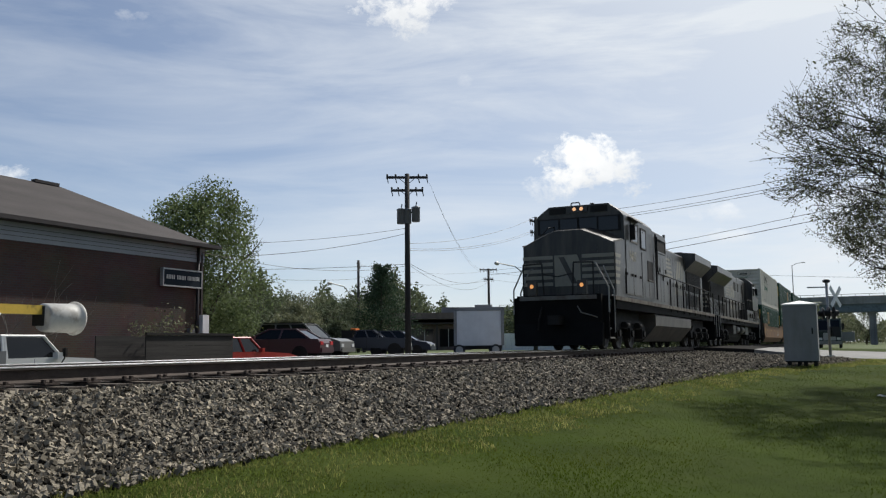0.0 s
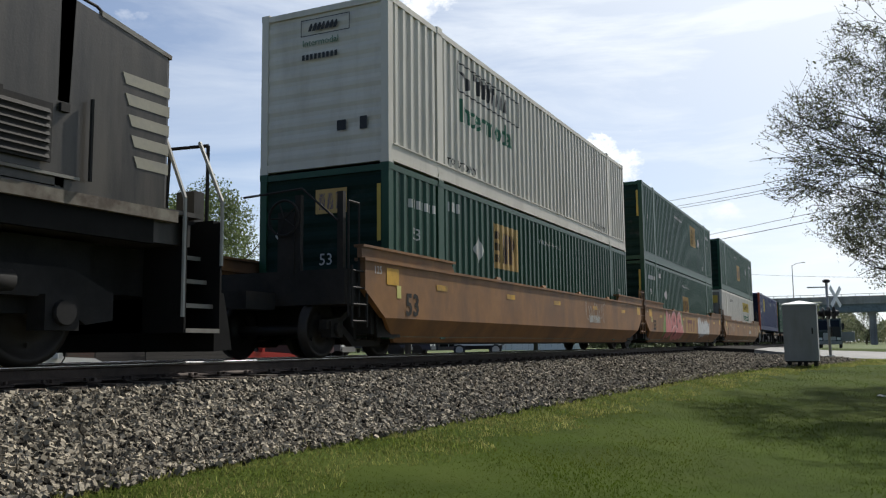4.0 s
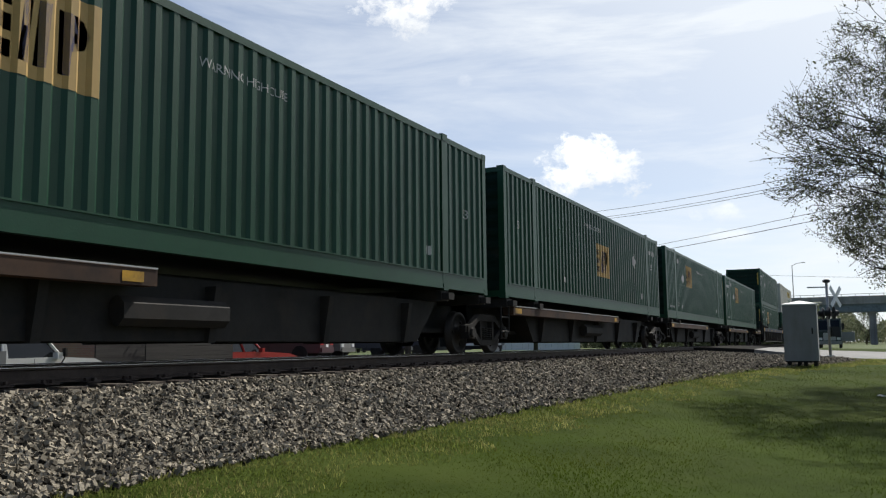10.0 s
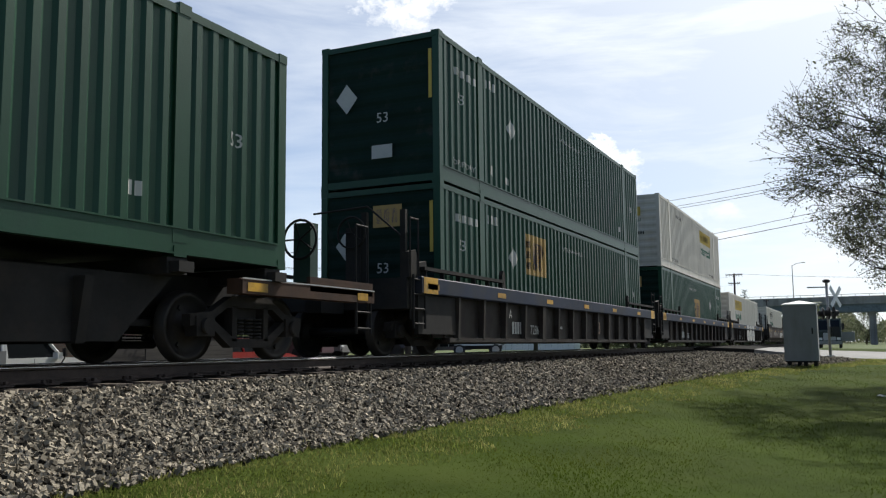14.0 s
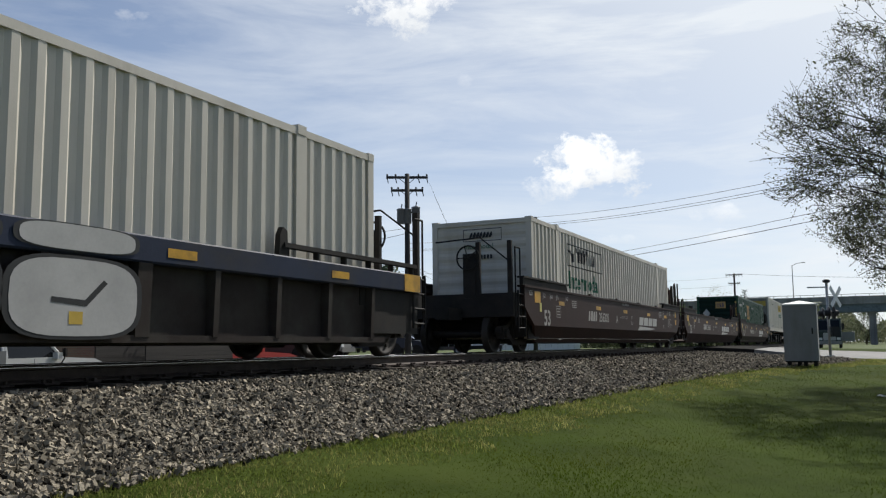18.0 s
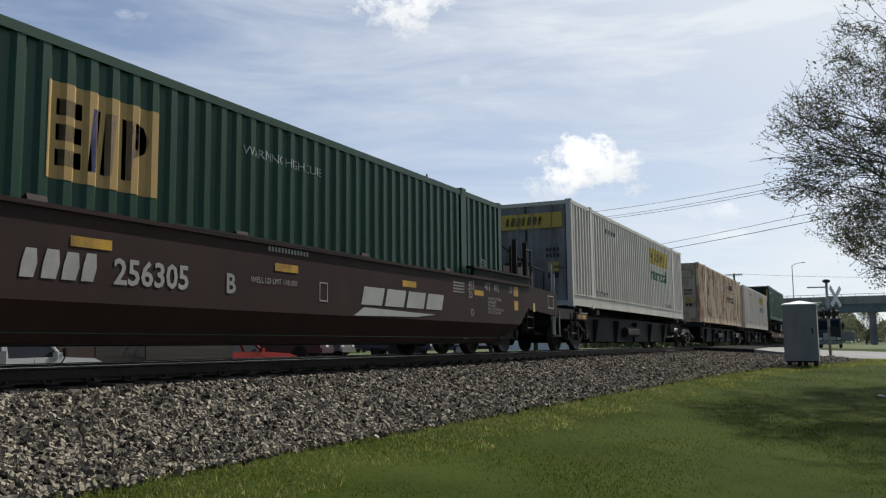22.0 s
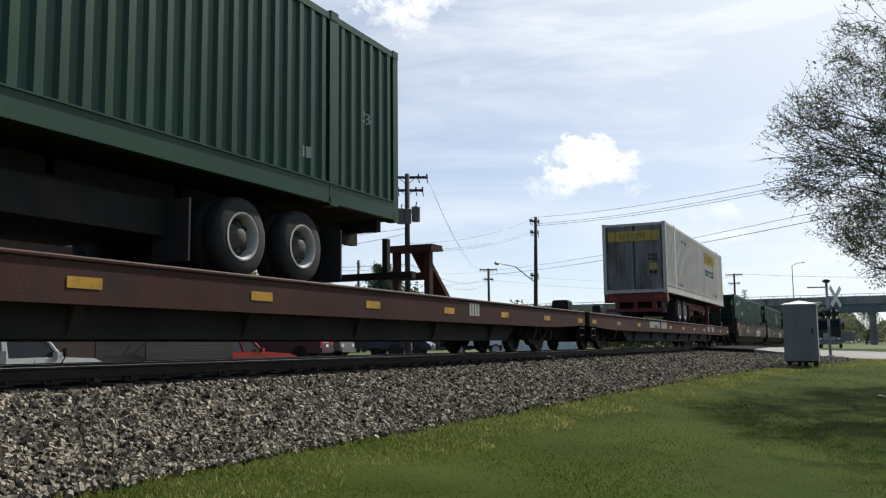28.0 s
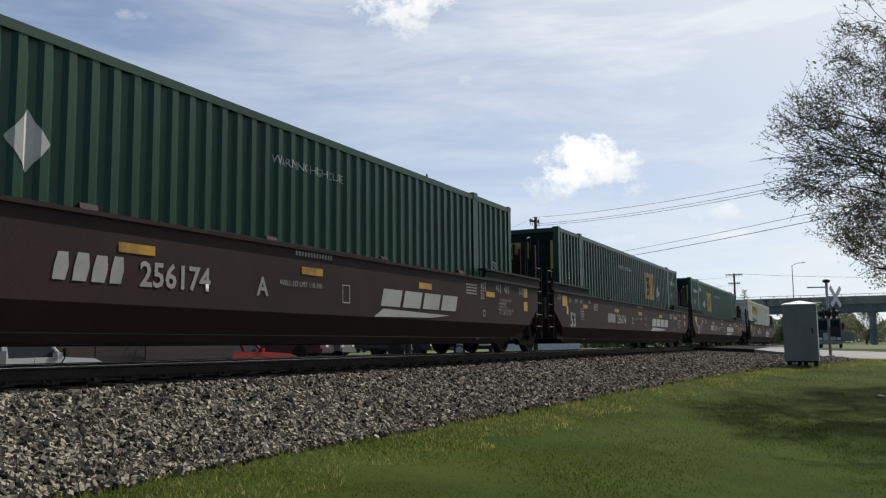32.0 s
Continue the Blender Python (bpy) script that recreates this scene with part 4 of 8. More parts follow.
def graffiti(car, x, z, y, kind):
    """Painted scrawl as plain rounded shapes."""
    r = random.Random(kind)
    if kind == 1:   # pink balloon shapes with dark outlines and green between
        pink, pale, leaf = mat("spray_pink", (0.5, 0.155, 0.14), 0.5, var=0.15, scale=2), mat("spray_pale_pink", (0.62, 0.36, 0.32), 0.5), mat("spray_green", (0.2, 0.27, 0.07), 0.55, var=0.3, scale=3)
        dark = mat("spray_maroon", (0.08, 0.02, 0.018), 0.5)

        def ring(cx, cz, rx, rz, wave, ph, k=1.0):
            return [(cx + rx * k * math.cos(a) * (1 + wave * math.sin(2 * a + ph)), cz + rz * k * math.sin(a) * (1 + wave * math.cos(3 * a + ph))) for a in (i * math.pi / 14 for i in range(28))]
        for cx, cz, rx, rz in ((0.1, 0.55, 0.35, 0.4), (1.75, 0.2, 0.4, 0.2), (3.35, 0.75, 0.45, 0.35), (3.65, 0.3, 0.4, 0.25)):
            flatmark(car, "graffiti", plate(0, 0, ring(cx, cz, rx, rz, 0.25, cx)), leaf, x, z, y + 0.002, "sprayed green patch")
        shapes = [(0.45, 0.6, 0.26, 0.55, 0.12, 0), (0.95, 0.5, 0.32, 0.46, 0.15, 1), (1.8, 0.78, 0.5, 0.34, 0.1, 2), (1.95, 0.28, 0.62, 0.3, 0.1, 3.2), (2.95, 0.3, 0.7, 0.3, 0.1, 0.5), (2.92, 0.74, 0.48, 0.4, 0.05, 3), (3.5, 0.3, 0.28, 0.3, 0.12, 2)]
        for cx, cz, rx, rz, wv, ph in shapes:
            flatmark(car, "graffiti", plate(0, 0, ring(cx, cz, rx, rz, wv, ph, 1.06)), dark, x, z, y - 0.001)
        for i, (cx, cz, rx, rz, wv, ph) in enumerate(shapes):
            flatmark(car, "graffiti", plate(0, 0, ring(cx, cz, rx, rz, wv, ph)), pale, x, z, y - 0.002 - 0.002 * i)
            flatmark(car, "graffiti", plate(0, 0, ring(cx - 0.02, cz - 0.025, rx, rz, wv, ph, 0.93)), pink, x, z, y - 0.003 - 0.002 * i, "sprayed pink balloon shape")
        for cx, cz, q in ((2.98, 0.76, 0.08), (1.78, 0.8, 0.09), (1.9, 0.28, 0.12)):
            flatmark(car, "graffiti", plate(0, 0, ring(cx, cz, q, q * 1.2, 0.2, 1)), dark, x, z, y - 0.018)
    elif kind == 7:  # large pale bubbles with black outlines
        grey, dark, rust = mat("spray_pale_grey", (0.42, 0.41, 0.39), 0.5, var=0.12, scale=2), mat("spray_black", (0.03, 0.03, 0.03), 0.5), mat("spray_yellow", (0.5, 0.34, 0.06), 0.5)
        for i, (cx, cz, rx, rz) in enumerate(((0.75, 0.42, 0.72, 0.36), (2.3, 0.45, 0.72, 0.38), (3.88, 0.42, 0.74, 0.36), (0.7, 0.98, 0.68, 0.13), (2.3, 0.98, 0.7, 0.12), (3.9, 0.98, 0.68, 0.12))):
            for k, m, dy in ((1.09, dark, 0.0), (1.0, grey, 0.003)):
                pts = [(cx + rx * k * math.copysign(abs(math.cos(a)) ** 0.6, math.cos(a)), cz + rz * k * math.copysign(abs(math.sin(a)) ** 0.6, math.sin(a))) for a in (j * math.pi / 14 for j in range(28))]
                flatmark(car, "graffiti", plate(0, 0, pts), m, x, z, y - dy, "sprayed pale bubble with black outline" if k == 1.0 else "")
            if i < 3:
                flatmark(car, "graffiti", plate(0, 0, [(cx - 0.3, cz - 0.05), (cx + 0.1, cz - 0.08), (cx + 0.35, cz + 0.15), (cx + 0.3, cz + 0.18), (cx + 0.08, cz - 0.02), (cx - 0.3, cz)]), dark, x, z, y - 0.006)
                flatmark(car, "graffiti", plate(0.16, 0.12), rust, x + cx - 0.1, z + cz - 0.25, y - 0.006)
    elif kind == 6:  # thin pale scrawl
        chalk = mat("spray_white", (0.34, 0.27, 0.2), 0.6)
        px, pz = 0.0, 0.3
        for i in range(90):
            a = i * 0.52
            qx, qz = 0.022 * i + 0.1 * math.cos(a * (1 + 0.12 * (i // 18))), 0.3 + 0.2 * math.sin(a) + 0.08 * math.sin(0.37 * i)
            n = Vector((qz - pz, 0, px - qx)).normalized() * 0.014
            flatmark(car, "graffiti", plate(0, 0, [(px + n.x, pz + n.z), (qx + n.x, qz + n.z), (qx - n.x, qz - n.z), (px - n.x, pz - n.z)]), chalk, x, z, y)
            px, pz = qx, qz
    else:           # jagged silver shapes with dark inner strokes
        silver, dark = mat("spray_silver", (0.5, 0.49, 0.47), 0.5, var=0.12, scale=3), mat("spray_black", (0.03, 0.03, 0.03), 0.5)
        for i in range(5):
            cx = i * 0.66
            lo, hi = r.uniform(0, 0.16), r.uniform(0.8, 1.02)
            pts = [(cx - 0.08, lo + 0.2), (cx + 0.08, lo), (cx + 0.24, lo + 0.14), (cx + 0.38, lo - 0.05), (cx + 0.58, lo + 0.16), (cx + 0.7, lo + 0.08), (cx + 0.66, 0.5), (cx + 0.74, hi - 0.1), (cx + 0.56, hi), (cx + 0.42, hi - 0.22), (cx + 0.2, hi - 0.02), (cx + 0.02, hi - 0.12), (cx + 0.04, 0.5)]
            flatmark(car, "graffiti", plate(0, 0, pts), silver, x, z, y - 0.001 * i, "sprayed silver jagged shape")
            for k in range(3):
                sx, sz, an = cx + r.uniform(0.05, 0.5), r.uniform(0.25, 0.75), r.uniform(-1, 1)
                dx, dz = 0.13 * math.cos(an + 1.2), 0.2 * math.sin(an + 1.2)
                flatmark(car, "graffiti", plate(0, 0, [(sx, sz), (sx + dx, sz + dz), (sx + dx + 0.035, sz + dz), (sx + 0.035, sz - 0.01)]), dark, x, z, y - 0.008)


WELL_Y = 1.5


def well_car(u, style, paint, label, first=False, last=False, letter="", silver=False, spray=()):
    """One unit of an articulated well car; its origin is under the leading end of its container."""
    c = empty("well_car", label, "railway car", "well cars")
    x0, x1 = -1.5, 17.65
    mids = (1.1, 15.05)
    if style == "smooth":
        for s in (-1, 1):
            ya, yb = sorted((s * WELL_Y, s * (WELL_Y - 0.1)))
            part("side_sill", pr([(-1.1, 1.0), (-0.5, 0.6), (16.65, 0.6), (17.25, 1.0), (17.25, 1.47), (-1.1, 1.47)], "y", ya, yb), paint, c)
            low = bmesh.new()
            yo, yi = s * WELL_Y, s * (WELL_Y - 0.26)
            pts = [(-0.5, yo, 0.6), (16.65, yo, 0.6), (15.9, yi, 0.22), (0.25, yi, 0.22)]
            v = [low.verts.new(p) for p in pts] + [low.verts.new((p[0], p[1] - s * 0.06, p[2])) for p in pts]
            for f in ((0, 1, 2, 3), (7, 6, 5, 4), (0, 4, 5, 1), (1, 5, 6, 2), (2, 6, 7, 3), (3, 7, 4, 0)):
                low.faces.new([v[i] for i in f])
            part("side_sheet", low, paint, c, "lower side sheet sloping inwards")
            part("top_chord", bx(-1.15, 17.3, *sorted((s * (WELL_Y + 0.03), s * (WELL_Y - 0.16))), 1.44, 1.485), paint, c)
            for xa, xb in ((-1.2, 2.1), (14.1, 17.35)):
                part("end_plate", pr([(xa, 1.48), (xb, 1.48), (xb - 0.15 if xa < 0 else xb, 1.645), (xa if xa < 0 else xa + 0.15, 1.645)], "y", *sorted((s * WELL_Y, s * (WELL_Y - 0.08)))), BLACKISH if paint is BROWN else paint, c)
                part("guide_rail", bx(xa, xb, *sorted((s * (WELL_Y + 0.03), s * (WELL_Y - 0.14))), 1.64, 1.68), BLACKISH if paint is BROWN else paint, c)
            for k in range(4):
                xg = 4.2 + 2.9 * k
                part("container_guide", pr([(s * WELL_Y, 1.48), (s * (WELL_Y - 0.16), 1.48), (s * (WELL_Y - 0.02), 1.55)], "x", xg, xg + 0.22), paint, c)
    else:
        for s in (-1, 1):
            part("side_sill", bx(-1.2, 17.35, *sorted((s * (WELL_Y + 0.02), s * (WELL_Y - 0.18))), 1.04, 1.33, chamfer=0.02), paint, c)
            part("side_sheet", bx(0.0, 16.2, *sorted((s * (WELL_Y - 0.14), s * (WELL_Y - 0.18))), 0.26, 1.05), SLATE_LOW, c)
            part("bottom_chord", bx(0.0, 16.2, *sorted((s * (WELL_Y - 0.04), s * (WELL_Y - 0.2))), 0.22, 0.3), SLATE_LOW, c)
            for k in range(14):
                xr = 0.35 + k * 1.185
                wide = k in (4, 9)
                part("rib", pr([(s * (WELL_Y - 0.14), 0.26), (s * (WELL_Y - 0.03), 0.28), (s * WELL_Y, 1.04), (s * (WELL_Y - 0.14), 1.04)], "x", xr, xr + (0.2 if wide else 0.09)), SLATE_LOW, c)
            for xa, xb in ((-1.1, 2.6), (13.5, 17.2)):
                part("guide_rail", bx(xa, xb, *sorted((s * (WELL_Y + 0.02), s * (WELL_Y - 0.1))), 1.44, 1.5), BLACKISH, c)
                for k in range(6):
                    xr = xa + 0.1 + k * (xb - xa - 0.2) / 5
                    part("guide_bracket", bx(xr - 0.02, xr + 0.02, *sorted((s * WELL_Y, s * (WELL_Y - 0.08))), 1.32, 1.45), BLACKISH, c)
                xs = xb if xa < 0 else xa
                part("guide_stop", pr([(xs - 0.1, 1.33), (xs + 0.1, 1.33), (xs + 0.07, 1.66), (xs - 0.02, 1.7), (xs - 0.08, 1.6)], "y", *sorted((s * WELL_Y, s * (WELL_Y - 0.08)))), BLACKISH, c)
    if style == "ribbed":
        for xa, xb in ((-1.2, 0.3), (15.9, 17.35)):
            for s in (-1, 1):
                part("end_shroud", bx(xa, xb, *sorted((s * 1.44, s * 1.38)), 0.36, 1.03), BLACKISH, c)
        part("hose_bracket", pr([(-1.5, 1.3), (-0.8, 1.3), (-0.85, 1.62), (-1.1, 1.56), (-1.25, 1.78), (-1.5, 1.72)], "y", -1.42, -1.3), BLACKISH, c)
    part("well_floor", bx(0.4, 15.7, -1.22, 1.22, 0.2, 0.27), BLACKISH, c)
    for xa, xb in ((x0, 0.55), (15.6, x1)):
        part("end_structure", pr([(xa, 0.78), (xb, 0.78), (xb, 1.3), (xa, 1.3)], "y", -1.38, 1.38), BLACKISH, c)
        xe = xa if xa < 0 else xb
        for s in (-1, 1):
            part("end_web", bx(*((-0.45, 0.3) if xa < 0 else (15.85, 16.6)), *sorted((s * 1.33, s * 1.3)), 0.3, 0.95), BLACKISH, c)
        part("end_bulkhead", bx(*((-0.6, -0.5) if xa < 0 else (16.65, 16.75)), -1.3, 1.3, 0.35, 1.3), BLACKISH, c)
        part("drawbar", bx(*sorted((xe, xe + (-0.7 if xa < 0 else 0.7))), -0.16, 0.16, 0.72, 0.98), BLACKISH, c)
    # marks on the near side
    y = -WELL_Y - 0.006
    if style == "smooth":
        tagged_side = bool(spray) and spray[0][0] == 1
        for xr, w in ((1.33, 0.45), (5.98, 0.38), (9.5, 0.4), (12.0, 0.4), (14.5, 0.45)) if tagged_side else ((1.33, 0.45), (4.68, 0.5), (7.84, 0.5), (11.25, 0.48), (14.17 if paint is BROWN else 14.5, 0.45)):
            flatmark(c, "reflector", plate(w, 0.1), REFLECT, xr, 1.12, y, "yellow reflective strip")
        for xr, zr, w, h in ((-0.45, 1.12, 0.4, 0.26), (16.31, 1.2, 0.23, 0.2), (16.31, 0.9, 0.23, 0.2)) if paint is BROWN else ((-0.45, 1.12, 0.4, 0.26), (16.6, 1.12, 0.4, 0.26)):
            flatmark(c, "reflector", plate(w, h), REFLECT, xr, zr, y, "yellow reflective square")
        flatmark(c, "test_plate", plate(0.14, 0.2), mat("pale_yellow_plate", (0.55, 0.5, 0.16), 0.5), -0.12, 0.92, y)
        flatmark(c, "lettering", lettering("125", 0.17), INK_WHITE, -0.85, 1.27, y)
        flatmark(c, "lettering", lettering("53", 0.5, 0.012), INK_FADED if paint is BROWN else BLACKISH, 0.17, 0.62 if paint is BROWN else 0.66, y)
        for xn, tx in ((0.16, "53"), (0.68, "48"), (1.15, "45"), (1.92, "40")):
            if paint is BROWN:
                flatmark(c, "lettering", lettering(tx, 0.15), INK_FADED, xn, 1.25, y)
                flatmark(c, "tick", plate(0.02, 0.15), INK_FADED, xn - 0.04, 1.22, y)
        if paint is BROWN:
            for xn, tx in ((13.88, "40"), (14.68, "45"), (15.14, "48"), (16.0, "53")):
                flatmark(c, "lettering", lettering(tx, 0.19), INK_FADED, xn, 1.25, y)
                flatmark(c, "tick", plate(0.025, 0.18), INK_FADED, xn + 0.24, 1.22, y)
            flatmark(c, "notice_line", plate(0.21, 0.015), INK_FADED, 13.88, 1.215, y)
            flatmark(c, "lettering", lettering("20", 0.19), INK_FADED, 13.88, 1.06, y)
            flatmark(c, "emblem_ring", lettering("O", 0.2), INK_FADED, 13.97, 0.72, y, "small white ring mark")
            for k, tx in enumerate(("2 INCH TREAD COND SHOES", "#24 BRAKE BEAMS", "38 INCH WHEELS", "SPRG 7 OC D-5 7 IC D-6 5 IIC D-6A", "SPRG 2 OC B-353 2 IC B-354")):
                line = lettering(tx, 0.075)
                for v in line.verts:
                    v.co.x *= 0.72
                flatmark(c, "lettering", line, INK_FADED, 14.84, 1.06 - 0.068 * k, y)
        if paint is BROWN:
            shift = 0.24 if letter == "B" else 0.0
            flatmark(c, "notice", outline(0.34, 0.28, 0.014), INK_FADED, 1.1, 0.82, y, "white outlined notice")
            for k in range(3):
                flatmark(c, "notice_line", plate(0.24, 0.025), INK_FADED, 1.15, 0.88 + 0.07 * k, y)
            flatmark(c, "name_shape", slabs(4, 0.9, 0.27), INK_FADED, 3.9 + shift, 0.8, y)
            flatmark(c, "lettering", lettering(silver, 0.36, 0.008), INK_FADED, 4.97 + shift, 0.8, y)
            flatmark(c, "lettering", lettering(letter, 0.32, 0.008), INK_FADED, 6.9, 0.8, y)
            flatmark(c, "lettering", lettering("WELL LD LMT 118,300", 0.1), INK_FADED, 7.36, 0.95, y)
            flatmark(c, "notice", outline(0.2, 0.26, 0.014), INK_FADED, 8.85, 0.78, y)
            emblem = bars(4, 2.85, 0.27, 0.13)
            for v in emblem.verts:
                v.co.x += 0.35 * v.co.z
            flatmark(c, "emblem", emblem, mat("grey_emblem", (0.42, 0.41, 0.38), 0.6, var=0.15), 9.95, 0.78, y, "white slanted emblem")
            flatmark(c, "emblem_swoosh", plate(0, 0, [(0, 0), (2.0, 0.03), (2.7, 0.085), (0.28, 0.13)]), MATS["grey_emblem"], 9.75, 0.61, y)
            flatmark(c, "lettering", bars(13, 0.9, 0.06, 0.4), INK_FADED, 7.7, 1.36, y)
            for k in range(4):
                flatmark(c, "notice_line", bars(12, 0.5, 0.03, 0.3), INK_FADED, 13.2, 1.13 + 0.055 * k, y)
                flatmark(c, "notice_line", bars(9, 0.42, 0.03, 0.3), INK_FADED, 2.4, 1.1 + 0.05 * k, y)
            for s in (-1, 1):
                for xe in (16.95, 17.62):
                    part("guide_post", bx(xe - 0.04, xe + 0.04, *sorted((s * 1.34, s * 1.24)), 0.9, 2.5), BLACKISH, c)
                part("post_plate", bx(16.9, 17.3, *sorted((s * 1.22, s * 1.18)), 1.75, 2.35), BROWN, c)
            flatmark(c, "lip", plate(4.2, 0.03), BLACKISH, 6.0, 1.47, y - 0.026)
        else:
            if tagged_side:
                flatmark(c, "emblem_panel", plate(2.64, 0.68), mat("logo_mustard", (0.33, 0.18, 0.05), 0.6), 6.74, 0.6, y + 0.002, "paler mustard panel")
                maroon = mat("emblem_maroon", (0.14, 0.04, 0.035), 0.6)
                flatmark(c, "emblem", plate(1.16, 0.15), maroon, 7.12, 1.02, y, "dark maroon emblem bar")
                for ex in (7.3, 7.86):
                    flatmark(c, "emblem", plate(0.19, 0.36), maroon, ex, 0.66, y)
                for ex in (8.3, 8.54):
                    flatmark(c, "emblem", plate(0, 0, [(0, 0), (0.13, 0), (0.4, 0.51), (0.27, 0.51)]), maroon, ex, 0.66, y)
            flatmark(c, "lettering", bars(9, 1.1, 0.2, 0.4), INK_WHITE, 10.9, 0.76, y)
    else:
        for xr in (-1.0, 2.2, 5.3, 8.4, 11.4, 14.6):
            flatmark(c, "reflector", plate(0.45, 0.1), REFLECT, xr, 1.12, -WELL_Y - 0.026, "yellow reflective strip")
        for xr in (-1.15, 16.75):
            flatmark(c, "reflector", plate(0.55, 0.28), REFLECT, xr, 1.045, -WELL_Y - 0.026)
        ys = -(WELL_Y - 0.14) - 0.02
        flatmark(c, "lettering", lettering(letter, 0.26), INK_WHITE, 2.85, 0.72, -WELL_Y - 0.006)
        flatmark(c, "name_shape", bars(4, 0.62, 0.26, 0.25), INK_WHITE, 3.35, 0.4, ys)
        flatmark(c, "lettering", lettering("7286", 0.3), INK_WHITE, 4.5, 0.4, ys)
        flatmark(c, "lettering", lettering("53", 0.48, 0.01), mat("rust_tinted_lettering", (0.3, 0.2, 0.14), 0.7, var=0.2), 10.0, 0.46, ys)
        flatmark(c, "lettering", bars(8, 0.5, 0.06), INK_WHITE, 6.4, 0.55, ys)
    for kind, gx, gz in spray:
        graffiti(c, gx, gz, y - 0.004 if style == "smooth" else -WELL_Y - 0.03, kind)
    # ladders and brake gear at the outer ends
    for outer, xe, sg in ((first, -1.45, 1), (last, 17.6, -1)):
        if outer:
            for dy in (-1.3, -0.55):
                bm = bmesh.new()
                box(bm, xe - 0.04, xe + 0.04, dy - 0.05, dy + 0.05, 1.0, 2.45)
                part("guide_post", bm, BLACKISH, c)
            handrail(c, [(xe, -1.42, 0.6), (xe, -1.42, 2.3), (xe + sg * 0.3, -1.42, 2.3), (xe + sg * 0.3, -1.42, 0.6)])
            handrail(c, [(xe - sg * 0.1, -1.3, 2.0), (xe, -0.6, 2.55), (xe, 0.5, 2.5)])
            brake_wheel(c, xe - sg * 0.12, -0.35, 2.1)
            part("brake_stand", bx(xe - 0.06, xe + 0.06, -0.5, -0.2, 1.2, 2.2), BLACKISH, c)
            ladder(c, xe + (0.02 if sg > 0 else -0.44), -1.47, 0.45, 1.35, m=BLACKISH, n=4)
        else:
            ladder(c, xe + (0.0 if sg > 0 else -0.4), -1.46, 0.5, 2.0, m=paint if style == "smooth" else BLACKISH, n=6)
    if last and style == "smooth":
        xe = 18.35 if paint is TTX else 19.25
        for s in (-1, 1):
            part("end_sill", pr([(17.25, 0.95), (xe, 0.85), (xe, 1.4), (17.25, 1.47)], "y", *sorted((s * WELL_Y, s * (WELL_Y - 0.1)))), paint, c)
        flatmark(c, "notice", outline(0.42, 0.3, 0.02), INK_WHITE, xe - 0.7, 1.02, y, "white outlined notice")
        flatmark(c, "test_plate", plate(0.13, 0.2), mat("pale_yellow_plate", (0.55, 0.5, 0.16), 0.5), 17.5, 0.9, y)
        part("end_platform", bx(17.2, xe + 0.05, -1.4, 1.4, 1.38, 1.44), BLACKISH, c)
        part("brake_housing", pr([(17.0, 1.44), (xe - 0.15, 1.44), (xe - 0.15, 1.9), (xe - 0.45, 2.02), (17.1, 1.95)], "y", -0.95, 0.7), mat("housing_brown", (0.05, 0.03, 0.022), 0.7, var=0.25), c)
        part("air_cylinder", pr([(xe - 0.6, 1.96), (xe - 0.2, 1.92), (xe - 0.25, 2.12), (xe - 0.5, 2.16)], "y", -0.8, -0.35), BLACKISH, c)
        handrail(c, [(xe - 0.1, -1.2, 1.44), (xe - 0.05, -1.2, 1.95), (xe - 0.25, -0.9, 2.1), (xe - 0.35, -0.4, 2.08)])
        part("end_beam", bx(xe - 0.15, xe + 0.15, -1.35, 1.35, 0.75, 1.1), BLACKISH, c)
        if paint is BROWN:
            brake_wheel(c, xe + 0.05, -0.55, 2.0, 0.3)
            handrail(c, [(xe + 0.1, -1.4, 0.4), (xe + 0.1, -1.4, 1.9)], 0.022, GALV), handrail(c, [(xe - 0.4, -1.46, 0.4), (xe - 0.4, -1.46, 1.3)], 0.022)
    if paint is BROWN and not last:
        handrail(c, [(16.78, -1.42, 0.42), (16.78, -1.42, 2.55), (17.0, -1.42, 2.6), (17.05, -1.42, 2.3)], 0.026)
        handrail(c, [(17.56, -1.42, 0.42), (17.56, -1.42, 2.62)], 0.03)
        part("post_plate", bx(16.75, 17.15, -1.15, -1.1, 1.5, 2.45), BROWN, c)
    on_train(c, u)
    truck(c, -1.9 if not first else -0.35, u)
    if last:
        truck(c, 16.5, u)
    return c


YEL = "mustard yellow articulated well car with dirt streaks"
BRN = "dark brown articulated well car with white lettering"
SLT = "slate blue ribbed well car with yellow reflectors"
well_car(U["C1"], "smooth", TTX, YEL, first=True, spray=((6, 10.5, 0.75),))
well_car(U["C2"], "smooth", TTX, YEL + " and large graffiti", spray=((1, 2.2, 0.3), (2, 9.75, 0.36)))
well_car(U["C3"], "smooth", TTX, YEL + " and chalky scrawl", last=True, spray=((6, 14.4, 0.68), (6, 1.5, 0.75)))
well_car(U["S1"], "ribbed", SLATE, SLT, first=True, letter="A")
well_car(U["S2"], "ribbed", SLATE, SLT, letter="C")
well_car(U["S3"], "ribbed", SLATE, SLT + " and silver graffiti", last=True, letter="B", spray=((7, 6.35, 0.22),))
well_car(U["N1"], "smooth", BROWN, BRN, first=True, letter="A", silver="256305")
well_car(U["N2"], "smooth", BROWN, BRN + ", running empty", letter="C", silver="256305")
well_car(U["N3"], "smooth", BROWN, BRN, last=True, letter="B", silver="256305")
